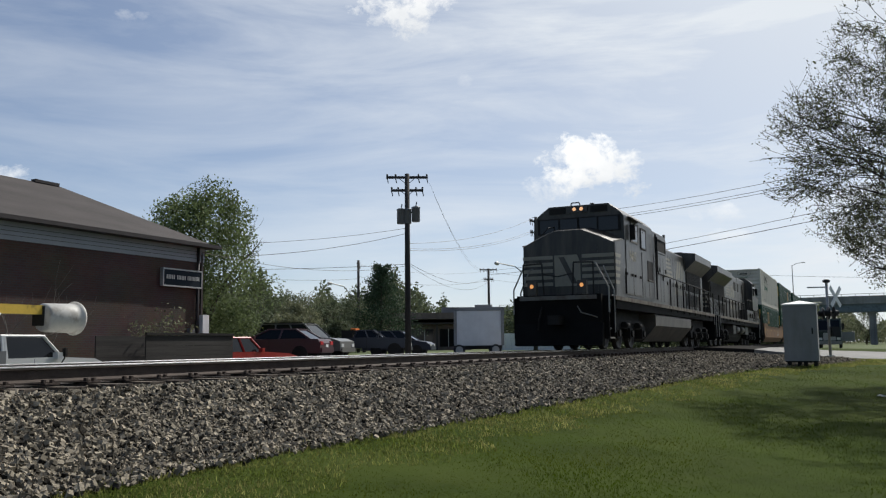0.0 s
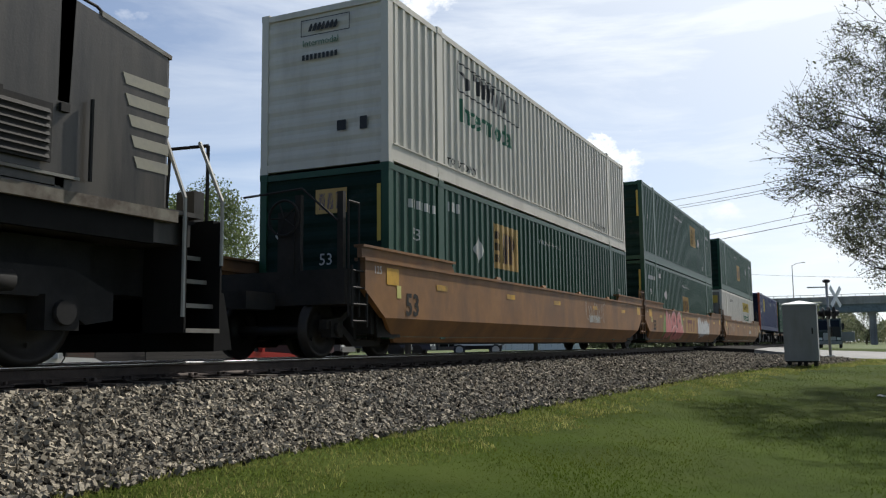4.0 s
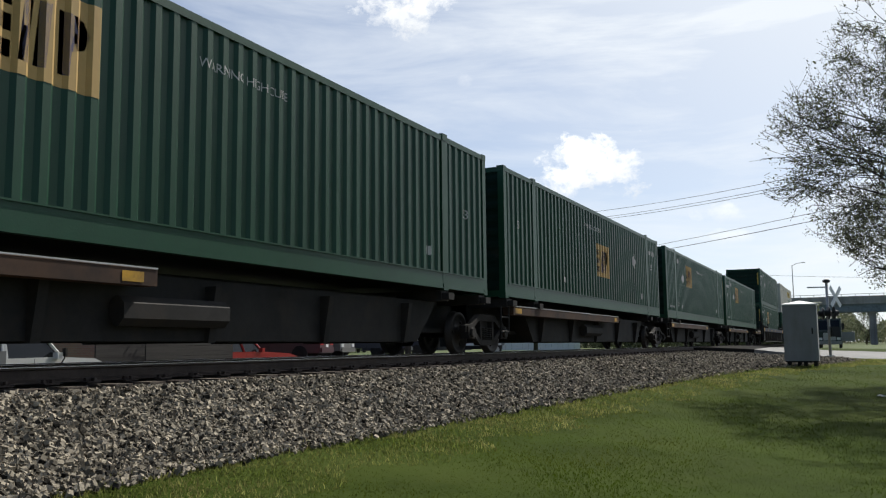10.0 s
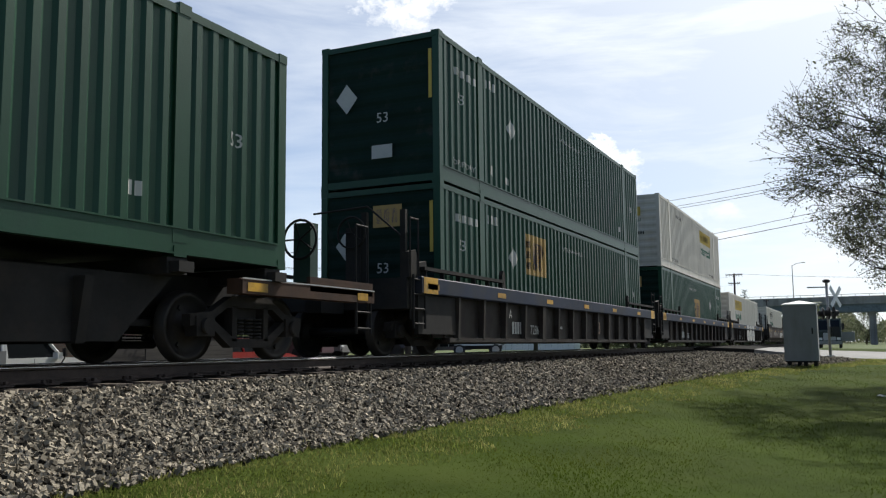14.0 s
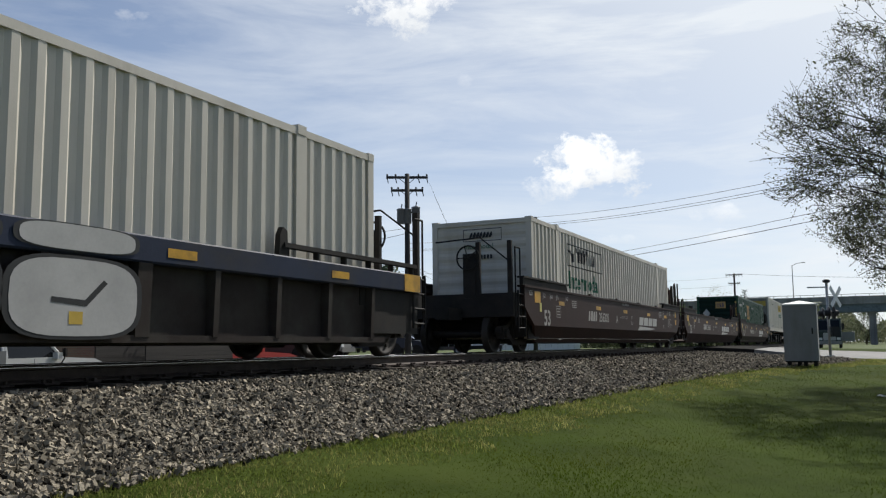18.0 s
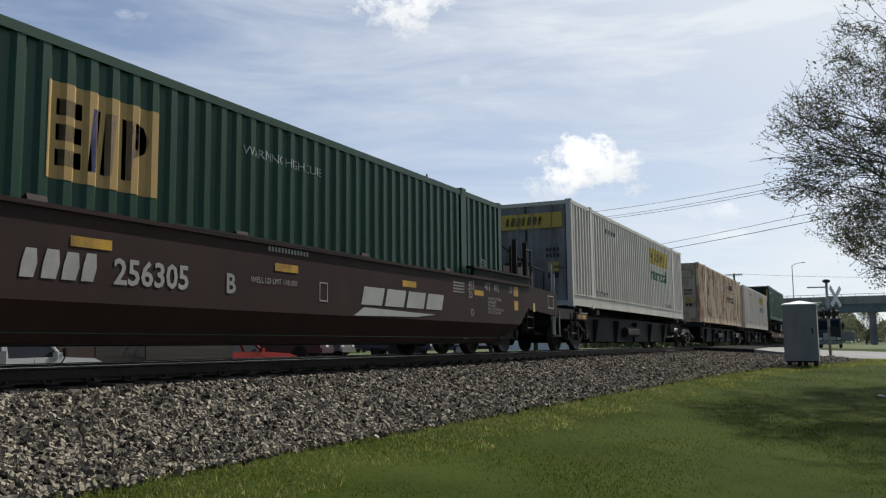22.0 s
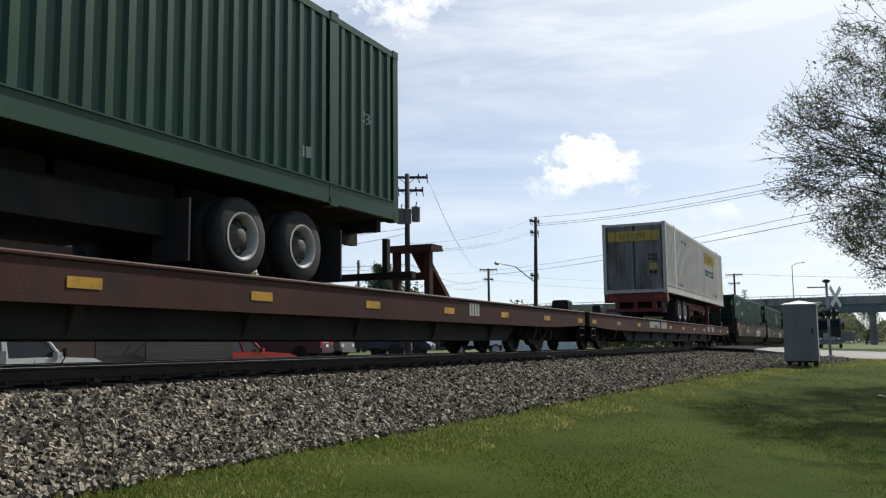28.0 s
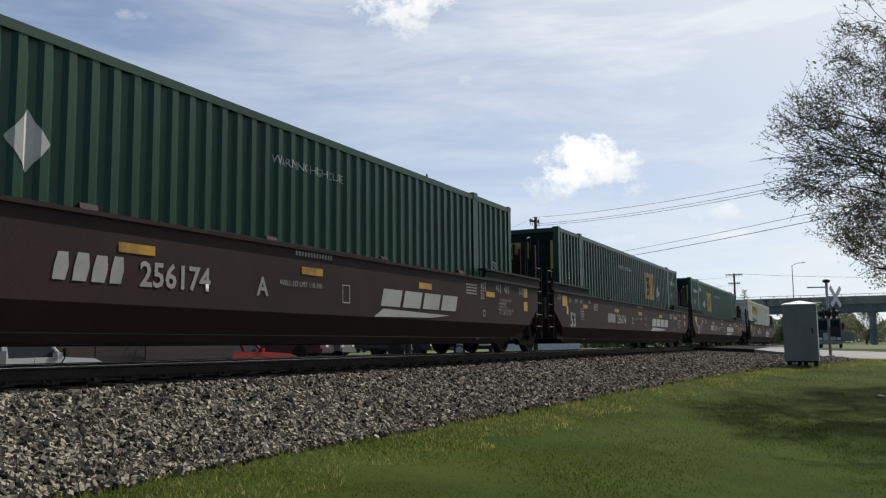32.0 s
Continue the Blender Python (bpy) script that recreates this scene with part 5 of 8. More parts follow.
well_car(U["M1"], "smooth", BROWN, BRN, first=True, letter="A", silver="256174")
well_car(U["M2"], "smooth", BROWN, BRN, letter="C", silver="256174")
well_car(U["M3"], "smooth", BROWN, BRN, last=True, letter="B", silver="256174")
well_car(U["E1"], "smooth", BROWN, BRN, first=True, last=True, letter="A", silver="256174")


def spine_car(u, label, gap_before, ledge, first=False, last=False):
    """One spine car unit under a container that begins at its origin."""
    c = empty("spine_car", label, "railway car", "spine cars")
    a, b = -gap_before / 2, CL + 0.75
    part("centre_beam", bx(a - 0.3, b + 0.3, -0.36, 0.36, 0.5, 1.08), BLACKISH, c), part("fish_belly", pr([(1.9, 0.98), (2.6, 0.24), (13.6, 0.24), (14.4, 0.98)], "y", -0.98, 0.98), BLACKISH, c)
    part("beam_flange", bx(a, b, -0.6, 0.6, 0.42, 0.5), BLACKISH, c)
    for x in (0.25, 2.0, 14.15, 15.9):
        part("support_arm", pr([(-1.28, 0.98), (1.28, 0.98), (1.28, 1.165), (-1.28, 1.165)], "x", x - 0.16, x + 0.16), BLACKISH, c)
        for s in (-1, 1):
            part("container_lock", bx(x - 0.12, x + 0.12, *sorted((s * 1.27, s * 1.42)), 1.0, 1.12), BLACKISH, c)
    for xa, xb in ledge:
        for s in (-1, 1):
            part("side_ledge", pr([(s * 1.12, 0.82), (s * 1.36, 0.82), (s * 1.36, 0.99), (s * 1.3, 1.01), (s * 1.12, 1.01)], "x", xa, xb), LEDGE, c, "rusty brown side ledge")
            # thin pale strip along the ledge's top outer edge
            part("ledge_lip", bx(xa, xb, *sorted((s * 1.345, s * 1.368)), 1.0, 1.016), GALV, c, "thin bright steel edge strip")
        flatmark(c, "reflector", plate(0.4, 0.11), REFLECT, xa + 0.1, 0.85, -1.366)
        flatmark(c, "reflector", plate(0.3, 0.11), REFLECT, xb - 0.5, 0.85, -1.366)
    for k in range(5):
        x = 3 + 2.5 * k
        part("underframe_web", pr([(-1.15, 0.9), (1.15, 0.9), (1.04, 0.22), (-1.04, 0.22)], "x", x, x + 0.12), BLACKISH, c)
    part("brake_reservoir", bx(6.5, 8.2, -1.2, -0.99, 0.4, 0.72, chamfer=0.08), BLACKISH, c)
    bm = bmesh.new()
    for z in (0.45, 0.75):
        tube(bm, [(-0.3, -1.3, z), (0.15, -1.3, z)], 0.018)
    tube(bm, [(-0.3, -1.3, 0.4), (-0.3, -1.3, 0.98)], 0.02), tube(bm, [(0.15, -1.3, 0.4), (0.15, -1.3, 0.98)], 0.02)
    part("step_ladder", bm, BLACKISH, c)
    if last:
        part("end_platform", bx(CL + 0.5, CL + 2.2, -1.3, 1.3, 0.95, 1.05), BLACKISH, c)
        part("platform_edge", bx(CL + 0.5, CL + 2.2, -1.36, -1.3, 0.92, 1.12), LEDGE, c)
        xw = CL + 1.2
        part("brake_stand", bx(xw + 0.05, xw + 0.25, -0.85, -0.55, 1.05, 2.0), mat("dull_green_stand", (0.03, 0.06, 0.045), 0.6), c)
        brake_wheel(c, xw, -0.7, 1.75, 0.29)
        handrail(c, [(xw + 0.6, -1.3, 0.4), (xw + 0.6, -1.3, 2.0), (xw + 0.95, -1.3, 2.0), (xw + 0.95, -1.3, 0.4)])
        ladder(c, xw + 0.55, -1.34, 0.35, 1.0, n=3)
    if first:
        part("end_platform", bx(-1.9, 0.1, -1.3, 1.3, 0.82, 1.08), BLACKISH, c)
        for y in (-1.1, -0.35) if "black" in label else ():
            handrail(c, [(-1.2, y, 0.9), (-1.2, y, 2.2)], 0.02, GALV, "grab_post")
        handrail(c, [(-1.8, -1.32, 0.35), (-1.8, -1.32, 1.0)], 0.02, GALV), handrail(c, [(-1.3, -1.32, 0.35), (-1.3, -1.32, 1.0)], 0.02, GALV)
        part("step", bx(-1.85, -1.25, -1.36, -1.2, 0.36, 0.4), BLACKISH, c)
    on_train(c, u)
    truck(c, -gap_before / 2 if not first else 0.9, u)
    if last:
        truck(c, CL - 0.4, u)


SPN = "low rusty spine car carrying one container"
spine_car(U["B"], SPN, 2.2, ((0.2, 2.4), (10.6, 15.9)), first=True)
spine_car(U["G1"], SPN, 2.9, ((0.3, 6.8),))
spine_car(U["G2"], SPN, 1.0, ((0.3, 9.5),))
spine_car(U["G3"], SPN, 1.7, ((0.4, 9.8),))
spine_car(U["G4"], SPN, 1.9, ((0.4, 9.8), (15.2, 18.4)), last=True)
spine_car(U["P1"], "long black spine car carrying one container", 2.2, ((0.0, 1.1),), first=True)
spine_car(U["P2"], "long black spine car carrying one container", 4.8, ())
spine_car(U["P3"], "long black spine car carrying one container", 3.4, (), last=True)


def flat_car(u, length, marks):
    c = empty("flat_car", "long rust-brown flat car with yellow reflectors", "railway car", "flat cars")
    part("deck", bx(0, length, -1.42, 1.42, 0.92, 1.0), DECK, c)
    for s in (-1, 1):
        part("side_sill", pr([(0, 0.66), (2.6, 0.58), (length - 2.6, 0.58), (length, 0.66), (length, 0.98), (0, 0.98)], "y", *sorted((s * 1.5, s * 1.4))), DECK, c)
        part("deck_edge", bx(0, length, *sorted((s * 1.52, s * 1.2)), 0.985, 1.035, chamfer=0.015), DECK, c)
    part("centre_sill", bx(0.3, length - 0.3, -0.4, 0.4, 0.3, 0.92), BLACKISH, c), part("fish_belly", pr([(4.1, 0.9), (5.2, 0.26), (length - 5.2, 0.26), (length - 4.1, 0.9)], "y", -1.25, 1.25), BLACKISH, c)
    for k in range(9):
        x = 3.5 + (length - 7) * k / 8
        part("cross_bearer", pr([(-1.38, 0.6), (1.38, 0.6), (1.28, 0.3), (-1.28, 0.3)], "x", x - 0.06, x + 0.06), BLACKISH, c)
    part("end_stop", bx(length - 0.5, length - 0.15, -1.2, -0.75, 1.0, 1.34, chamfer=0.05), BLACKISH, c)
    part("deck_box", bx(1.9, 2.3, -1.3, -1.05, 1.03, 1.3, chamfer=0.04), BLACKISH, c)
    part("coupler", bx(-0.45, 0.2, -0.15, 0.15, 0.7, 0.98), BLACKISH, c), part("coupler", bx(length - 0.2, length + 0.3, -0.15, 0.15, 0.7, 0.98), BLACKISH, c)
    for k in range(11):
        x = 0.25 + (length - 0.9) * k / 10
        flatmark(c, "reflector", plate(0.42, 0.11), REFLECT, x, 0.73, -1.506, "yellow reflective strip")
    for x, n, w in marks:
        flatmark(c, "lettering", bars(n, w, 0.24, 0.3), INK_WHITE, x, 0.72, -1.506)
    ladder(c, 0.1, -1.5, 0.32, 0.66, n=2), ladder(c, length - 0.55, -1.5, 0.32, 0.66, n=2)
    on_train(c, u)
    truck(c, 2.7, u), truck(c, length - 2.7, u)
    return c


flat_car(405.2, 28.1, ((8.0, 9, 1.7), (20.4, 4, 0.5)))
flat_car(433.75, 28.2, ((7.6, 10, 1.7), (9.6, 9, 1.05), (20.7, 6, 0.62), (21.9, 7, 0.8)))


def hitch(u, label, fold=False):
    """A trailer hitch stand on the deck, with its diagonal strut."""
    h = empty("trailer_hitch", label, "trailer hitch")
    for s in (-1, 1):
        part("leg", pr([(0, 0), (0.16, 0), (0.16, 1.05), (0.0, 1.05)], "y", *sorted((s * 0.42, s * 0.3))), DECK, h)
    part("head", pr([(-0.1, 1.02), (0.5, 1.05), (0.42, 1.16), (-0.05, 1.16)], "y", -0.5, 0.5), DECK, h)
    bm = bmesh.new()
    prism(bm, [(0.3, 1.05), (0.42, 1.05), (1.75, 0.02), (1.55, 0.02)], "y", -0.16, 0.16)
    part("strut", bm, DECK, h)
    part("cross_tie", bx(0.02, 0.14, -0.3, 0.3, 0.45, 0.6), DECK, h)
    on_train(h, u, 1.036)


hitch(426.1, "rusty steel trailer hitch raised on the empty deck")
hitch(460.0, "rusty steel trailer hitch under the chassis nose")


DISC = mat("grey_wheel_disc", (0.1, 0.095, 0.088), 0.65, var=0.3, scale=5, dirt=(0.07, 0.06, 0.05), dirt_at=0.55, dirt_scale=6)


def chassis(u, paint, label, gear_x, axles, reach=CL):
    """A road chassis under a container; origin on the deck under the container's leading end."""
    c = empty("trailer_chassis", label, "trailer chassis", "trailer chassis")
    zt = 2.2 - 1.036
    for s in (-1, 1):
        part("frame_rail", bx(0.05, reach, *sorted((s * 0.5, s * 0.38)), zt - 0.34, zt - 0.02), paint, c)
    for k in range(9):
        x = 0.3 + 1.92 * k
        part("crossmember", bx(x - 0.06, x + 0.06, -1.2 if k in (0, 8) else -0.5, 1.2 if k in (0, 8) else 0.5, zt - 0.2, zt - 0.01), paint, c)
    for x in axles:
        bm = bmesh.new()
        rod(bm, (x, -1.0, 0.5), (x, 1.0, 0.5), 0.07, seg=8)
        axle = part("axle", bm, BLACKISH, c)
        for s in (-1, 1):
            bm = bmesh.new()
            yo = s * 1.22
            lathe(bm, [(0, 0.3), (0, 0.44), (-s * 0.03, 0.49), (-s * 0.08, 0.505), (-s * 0.2, 0.505), (-s * 0.25, 0.47), (-s * 0.27, 0.505), (-s * 0.48, 0.505), (-s * 0.52, 0.47), (-s * 0.52, 0.3)], (x, yo, 0.505), "y", 28, False)
            part("tyre", bm, RUBBER, axle)
            bm = bmesh.new()
            lathe(bm, [(s * 0.004, 0.31), (s * 0.012, 0.285), (-s * 0.02, 0.262), (-s * 0.13, 0.25), (-s * 0.15, 0.245)], (x, yo, 0.505), "y", 28, False)
            part("rim", bm, RIM, axle, "white painted wheel rim")
            bm = bmesh.new()
            lathe(bm, [(-s * 0.15, 0.25), (-s * 0.11, 0.19), (-s * 0.1, 0.12), (-s * 0.03, 0.105), (-s * 0.015, 0.09), (-s * 0.015, 0.02)], (x, yo, 0.505), "y", 24)
            for k in range(8):
                a = 2 * math.pi * k / 8
                rod(bm, (x + 0.17 * math.cos(a), yo - s * 0.11, 0.505 + 0.17 * math.sin(a)), (x + 0.17 * math.cos(a), yo - s * 0.13 + s * 0.05, 0.505 + 0.17 * math.sin(a)), 0.02, seg=6)
            part("wheel_disc", bm, DISC, axle)
            for k in range(5):
                a = 2 * math.pi * (k + 0.5) / 5
                bm = bmesh.new()
                rod(bm, (x + 0.2 * math.cos(a), yo - s * 0.125, 0.505 + 0.2 * math.sin(a)), (x + 0.2 * math.cos(a), yo - s * 0.095, 0.505 + 0.2 * math.sin(a)), 0.032, seg=8)
                part("vent_hole", bm, BLACKISH, axle)
    lo, hi = min(axles) - 0.9, max(axles) + 0.9
    part("bogie_frame", bx(lo, hi, -0.62, 0.62, 0.62, zt - 0.3), BLACKISH, c)
    part("slider_box", bx(*((lo - 2.3, lo) if lo > 4 else (hi, hi + 2.3)), -0.9, 0.9, 0.42, zt - 0.34), BLACKISH, c)
    for x in (lo - 0.1, hi + 0.05):
        part("mud_flap", bx(x, x + 0.03, -1.24, -0.7, 0.12, 0.85), RUBBER, c)
    for s in (-1, 1):
        bm = bmesh.new()
        box(bm, gear_x - 0.09, gear_x + 0.09, *sorted((s * 0.98, s * 0.82)), 0.12, zt - 0.05)
        box(bm, gear_x - 0.16, gear_x + 0.16, *sorted((s * 1.05, s * 0.75)), 0.0, 0.1)
        prism(bm, [(gear_x, 0.45), (gear_x + 0.1, 0.45), (gear_x + 1.0, zt - 0.1), (gear_x + 0.88, zt - 0.1)], "y", *sorted((s * 0.93, s * 0.85)))
        part("landing_leg", bm, paint, c)
    part("leg_brace", bx(gear_x - 0.05, gear_x + 0.05, -0.9, 0.9, 0.5, 0.6), paint, c)
    return on_train(c, u, 1.036)


t1 = chassis(U["T1"], BLACKISH, "black steel trailer chassis with twin axles", 3.3, (12.2, 13.5))
part("bumper", bx(16.9, 17.05, -1.15, 1.15, -0.02 + 0.32, 0.42), BLACKISH, t1)
for s in (-1, 1):
    part("bumper_post", bx(16.92, 17.03, s * 0.6 - 0.05, s * 0.6 + 0.05, 0.4, 1.02), BLACKISH, t1)
t2 = chassis(U["T2"], CHASSIS_RED, "red steel trailer chassis with twin axles", 12.5, (2.9, 4.18))
part("bumper", bx(-0.06, 0.08, -1.2, 1.2, 0.42, 0.56), CHASSIS_RED, t2, "red bumper with tail lamps")
part("rear_frame", bx(0.5, 2.0, -0.95, 0.95, 0.4, 0.95), BLACKISH, t2)
part("rear_bolster", bx(0.0, 0.4, -1.28, 1.28, 0.82, 1.16), CHASSIS_RED, t2)
for y in (-0.75, 0.0, 0.75):
    part("bumper_post", bx(-0.02, 0.1, y - 0.08, y + 0.08, 0.5, 0.9), CHASSIS_RED, t2)
for y in (-1.0, -0.8, 0.8, 1.0):
    part("tail_lamp", bx(-0.03, 0.0, y - 0.05, y + 0.05, 0.95, 1.05), mat("lamp_red", (0.5, 0.02, 0.02), 0.3), t2)

# ---------------------------------------------------------------- locomotives
LOCO = mat("locomotive_black", (0.033, 0.0295, 0.025), 0.36, spec=0.4, var=0.35, scale=1.6, stretch=(1, 1, 0.25), dirt=(0.075, 0.064, 0.05), dirt_at=0.54, dirt_scale=3.0, dirt_stretch=(1, 1, 0.14), bump=0.08)
STRIPE = mat("faded_white_stripe", (0.31, 0.285, 0.22), 0.55, var=0.15, scale=2, dirt=(0.2, 0.19, 0.17), dirt_at=0.64, dirt_scale=4)
GREY_SILL = mat("weathered_grey_sill", (0.2, 0.19, 0.165), 0.65, var=0.2, scale=1.5, dirt=(0.1, 0.07, 0.05), dirt_at=0.58, dirt_scale=3)
TANK = mat("fuel_tank_grey", (0.11, 0.1, 0.085), 0.5, var=0.2, scale=1.2, dirt=(0.06, 0.055, 0.05), dirt_at=0.56)
BEIGE_SILL = mat("weathered_beige_sill", (0.22, 0.195, 0.15), 0.7, var=0.25, scale=1.5, dirt=(0.07, 0.05, 0.036), dirt_at=0.5, dirt_scale=3)
PLOW = mat("pilot_black", (0.011, 0.0105, 0.01), 0.8, var=0.3, scale=2, spec=0.1)
RAIL_GREY = mat("handrail_grey", (0.3, 0.29, 0.26), 0.5, var=0.15)
WINDOW = glass("cab_glass")
HEADLAMP, DITCH = glowing("headlamp_glow", (1.0, 0.55, 0.28), 0.85), glowing("ditch_lamp_glow", (1.0, 0.42, 0.13), 0.7)


UNDER = mat("truck_black", (0.02, 0.019, 0.018), 0.75, var=0.35, scale=3, spec=0.15)


def loco_truck(c, x, u):
    t = part("truck", bx(-2.3, 2.3, -1.0, 1.0, 0.5, 1.25), UNDER, c, "three-axle locomotive truck")
    t.location = (x, 0, 0)
    for s in (-1, 1):
        bm = bmesh.new()
        prism(bm, [(-2.45, 0.45), (-2.45, 0.72), (-1.9, 0.95), (1.9, 0.95), (2.45, 0.72), (2.45, 0.45), (2.1, 0.4), (1.7, 0.66), (0.35, 0.66), (0.0, 0.5), (-0.35, 0.66), (-1.7, 0.66), (-2.1, 0.4)], "y", *sorted((s * 1.18, s * 1.02)))
        for k in (-1.75, 0, 1.75):
            box(bm, k - 0.2, k + 0.2, *sorted((s * 1.26, s * 1.02)), 0.34, 0.68)
            rod(bm, (k, s * 1.24, 0.51), (k, s * 1.32, 0.51), 0.12, seg=12)
        part("side_frame", bm, UNDER, t)
        for k in (-0.9, 0.9):
            bm = bmesh.new()
            rod(bm, (k - 0.25, s * 1.28, 0.78), (k + 0.25, s * 1.28, 0.78), 0.1, seg=12)
            part("brake_cylinder", bm, UNDER, t)
            bm = bmesh.new()
            for z in (0.66, 0.71, 0.76, 0.81):
                rod(bm, (k * 0.5, s * 1.1, z), (k * 0.5, s * 1.1, z + 0.03), 0.09, seg=10)
            part("spring", bm, UNDER, t)
    for dx in (-1.75, 0, 1.75):
        wheelset(t, dx, 0.51, u + x + dx, 0.51)


def louvre(c, x0, x1, z0, z1, y, n=8, name="louvre"):
    panel = part(name, bx(x0, x1, y, y + 0.03, z0, z1), BLACKISH, c)
    s = -1 if y < 0 else 1
    for k in range(n):
        z = z0 + 0.03 + (z1 - z0 - 0.06) * k / n
        part("slat", pr([(y - 0.02 if s < 0 else y + 0.05, z), (y if s < 0 else y + 0.03, z + 0.04), (y if s < 0 else y + 0.03, z)], "x", x0 + 0.03, x1 - 0.03), BLACKISH, panel)
    return panel


def locomotive(label, number, wing, rear=False):
    """A wide-cab diesel; the nose is at x = 1.15, the radiators at the tail. Mirrored by a half turn for the trailing unit."""
    c = empty("locomotive", label, "locomotive", "locomotives")
    near = 1 if rear else -1          # which side faces the viewer
    part("underframe", bx(0.6, 21.7, -1.42, 1.42, 1.28, 1.52), LOCO, c)
    for s in (-1, 1):
        part("side_sill", bx(0.9, 21.2, *sorted((s * 1.52, s * 1.4)), 1.51, 1.63), BEIGE_SILL, c, "weathered beige frame sill"), part("lower_sill", bx(1.2, 21.0, *sorted((s * 1.46, s * 1.38)), 1.26, 1.51), PLOW, c)
    part("walkway", bx(0.5, 21.8, -1.5, 1.5, 1.6, 1.65), LOCO, c)
    # nose and cab
    face = [(-1.5, 1.65), (1.5, 1.65), (1.5, 3.3), (1.1, 3.5), (0.45, 3.76), (-0.45, 3.76), (-1.1, 3.5), (-1.5, 3.3)]
    bm = bmesh.new()
    rings = []
    for x, wide, rise in ((1.05, 0.985, -0.02), (1.1, 1.0, 0.0), (2.5, 1.0, 0.22)):
        rings.append([bm.verts.new((x, y * wide, z + (rise if z > 3 else 0))) for y, z in face])
    bm.faces.new(rings[0]), bm.faces.new(rings[-1])
    for ra, rb in zip(rings, rings[1:]):
        for i in range(8):
            bm.faces.new((ra[i], ra[(i + 1) % 8], rb[(i + 1) % 8], rb[i]))
    nose_part = part("nose", bm, LOCO, c)
    part("nose_door", bx(1.035, 1.05, -0.95, -0.4, 1.72, 3.2), LOCO, c)
    part("nose_edge", pr([(1.04, 3.285), (2.02, 3.44), (2.02, 3.5), (1.04, 3.33)], "y", -1.508, -1.46), GREY_SILL, nose_part), part("nose_edge", pr([(1.04, 3.285), (2.02, 3.44), (2.02, 3.5), (1.04, 3.33)], "y", 1.46, 1.508), GREY_SILL, nose_part)
    handrail(c, [(1.3, 0.9, 3.7), (1.4, 0.75, 3.9), (1.9, 0.7, 3.98), (1.95, 0.72, 3.85)], 0.018, BLACKISH, "nose_grab_iron")
    roof = [(-1.5, 1.65), (1.5, 1.65), (1.5, 4.3), (1.3, 4.5), (1.0, 4.72), (-1.0, 4.72), (-1.3, 4.5), (-1.5, 4.3)]
    bm = bmesh.new()
    rings = []
    for x, back in ((2.3, 0.0), (2.36, 0.012), (4.62 if rear else 6.5, 0.012)):
        rings.append([bm.verts.new((x + (0.1 if z < 3.7 and x < 2.4 else 0.0), y, z + back)) for y, z in roof])
    bm.faces.new(rings[0]), bm.faces.new(rings[-1])
    for ra, rb in zip(rings, rings[1:]):
        for i in range(8):
            bm.faces.new((ra[i], ra[(i + 1) % 8], rb[(i + 1) % 8], rb[i]))
    cab = part("cab", bm, LOCO, c)
    for y0, y1 in ((-1.32, -0.68), (-0.62, -0.04), (0.04, 0.62), (0.68, 1.32)):
        part("windscreen", bx(2.285, 2.31, y0, y1, 3.84, 4.28), WINDOW, cab)
    part("windscreen_frame", bx(2.292, 2.3, -1.4, 1.4, 3.8, 4.32), BLACKISH, cab)
    for s in (-1, 1):
        for xa, xb, za, zb in (((2.72, 3.4, 3.58, 4.14), (3.56, 4.36, 3.5, 4.14)) if rear else ((3.2, 4.12, 3.56, 4.12), (4.66, 5.34, 3.46, 4.08))):
            part("side_window", bx(xa, xb, *sorted((s * 1.512, s * 1.522)), za, zb), WINDOW, cab)
            bm = bmesh.new()
            for q in ((xa - 0.06, xa, za - 0.06, zb + 0.06), (xb, xb + 0.06, za - 0.06, zb + 0.06), (xa, xb, za - 0.06, za), (xa, xb, zb, zb + 0.06)):
                box(bm, q[0], q[1], *sorted((s * 1.5, s * 1.53)), q[2], q[3])
            part("window_frame", bm, GREY_SILL if xa < 4 else BLACKISH, cab)
        part("awning", pr([(s * 1.5, 4.3), (s * 1.66, 4.22), (s * 1.66, 4.25), (s * 1.5, 4.34)], "x", 2.9, 4.4), GREY_SILL, cab)
        part("mirror", bx(2.95, 3.02, *sorted((s * 1.53, s * 1.7)), 3.55, 4.05), BLACKISH, cab)
        if not rear:
            part("cab_door", bx(4.72, 6.45, *sorted((s * 1.5, s * 1.514)), 1.72, 3.3), LOCO, cab)
            part("cab_vent", bx(5.55, 6.42, *sorted((s * 1.516, s * 1.526)), 2.42, 3.08), BLACKISH, cab)
            part("drip_strip", bx(5.5, 6.45, *sorted((s * 1.514, s * 1.56)), 2.36, 2.4), GREY_SILL, cab)
        for xa, xb in ((2.25, 3.36), (3.42, 4.6)):
            part("access_door", bx(xa, xb, *sorted((s * 1.5, s * 1.512)), 1.78, 2.46), LOCO, cab)
            part("drip_strip", bx(xa, xb, *sorted((s * 1.512, s * 1.54)), 1.74, 1.77), GREY_SILL, cab)
            for xl in (xa + 0.15, xb - 0.25):
                part("door_latch", bx(xl, xl + 0.1, *sorted((s * 1.512, s * 1.55)), 2.36, 2.44), BLACKISH, cab)
        for xa in () if rear else (5.0, 5.75):
            part("access_door", bx(xa, xa + 0.66, *sorted((s * 1.516, s * 1.522)), 1.76, 2.3), LOCO, cab)
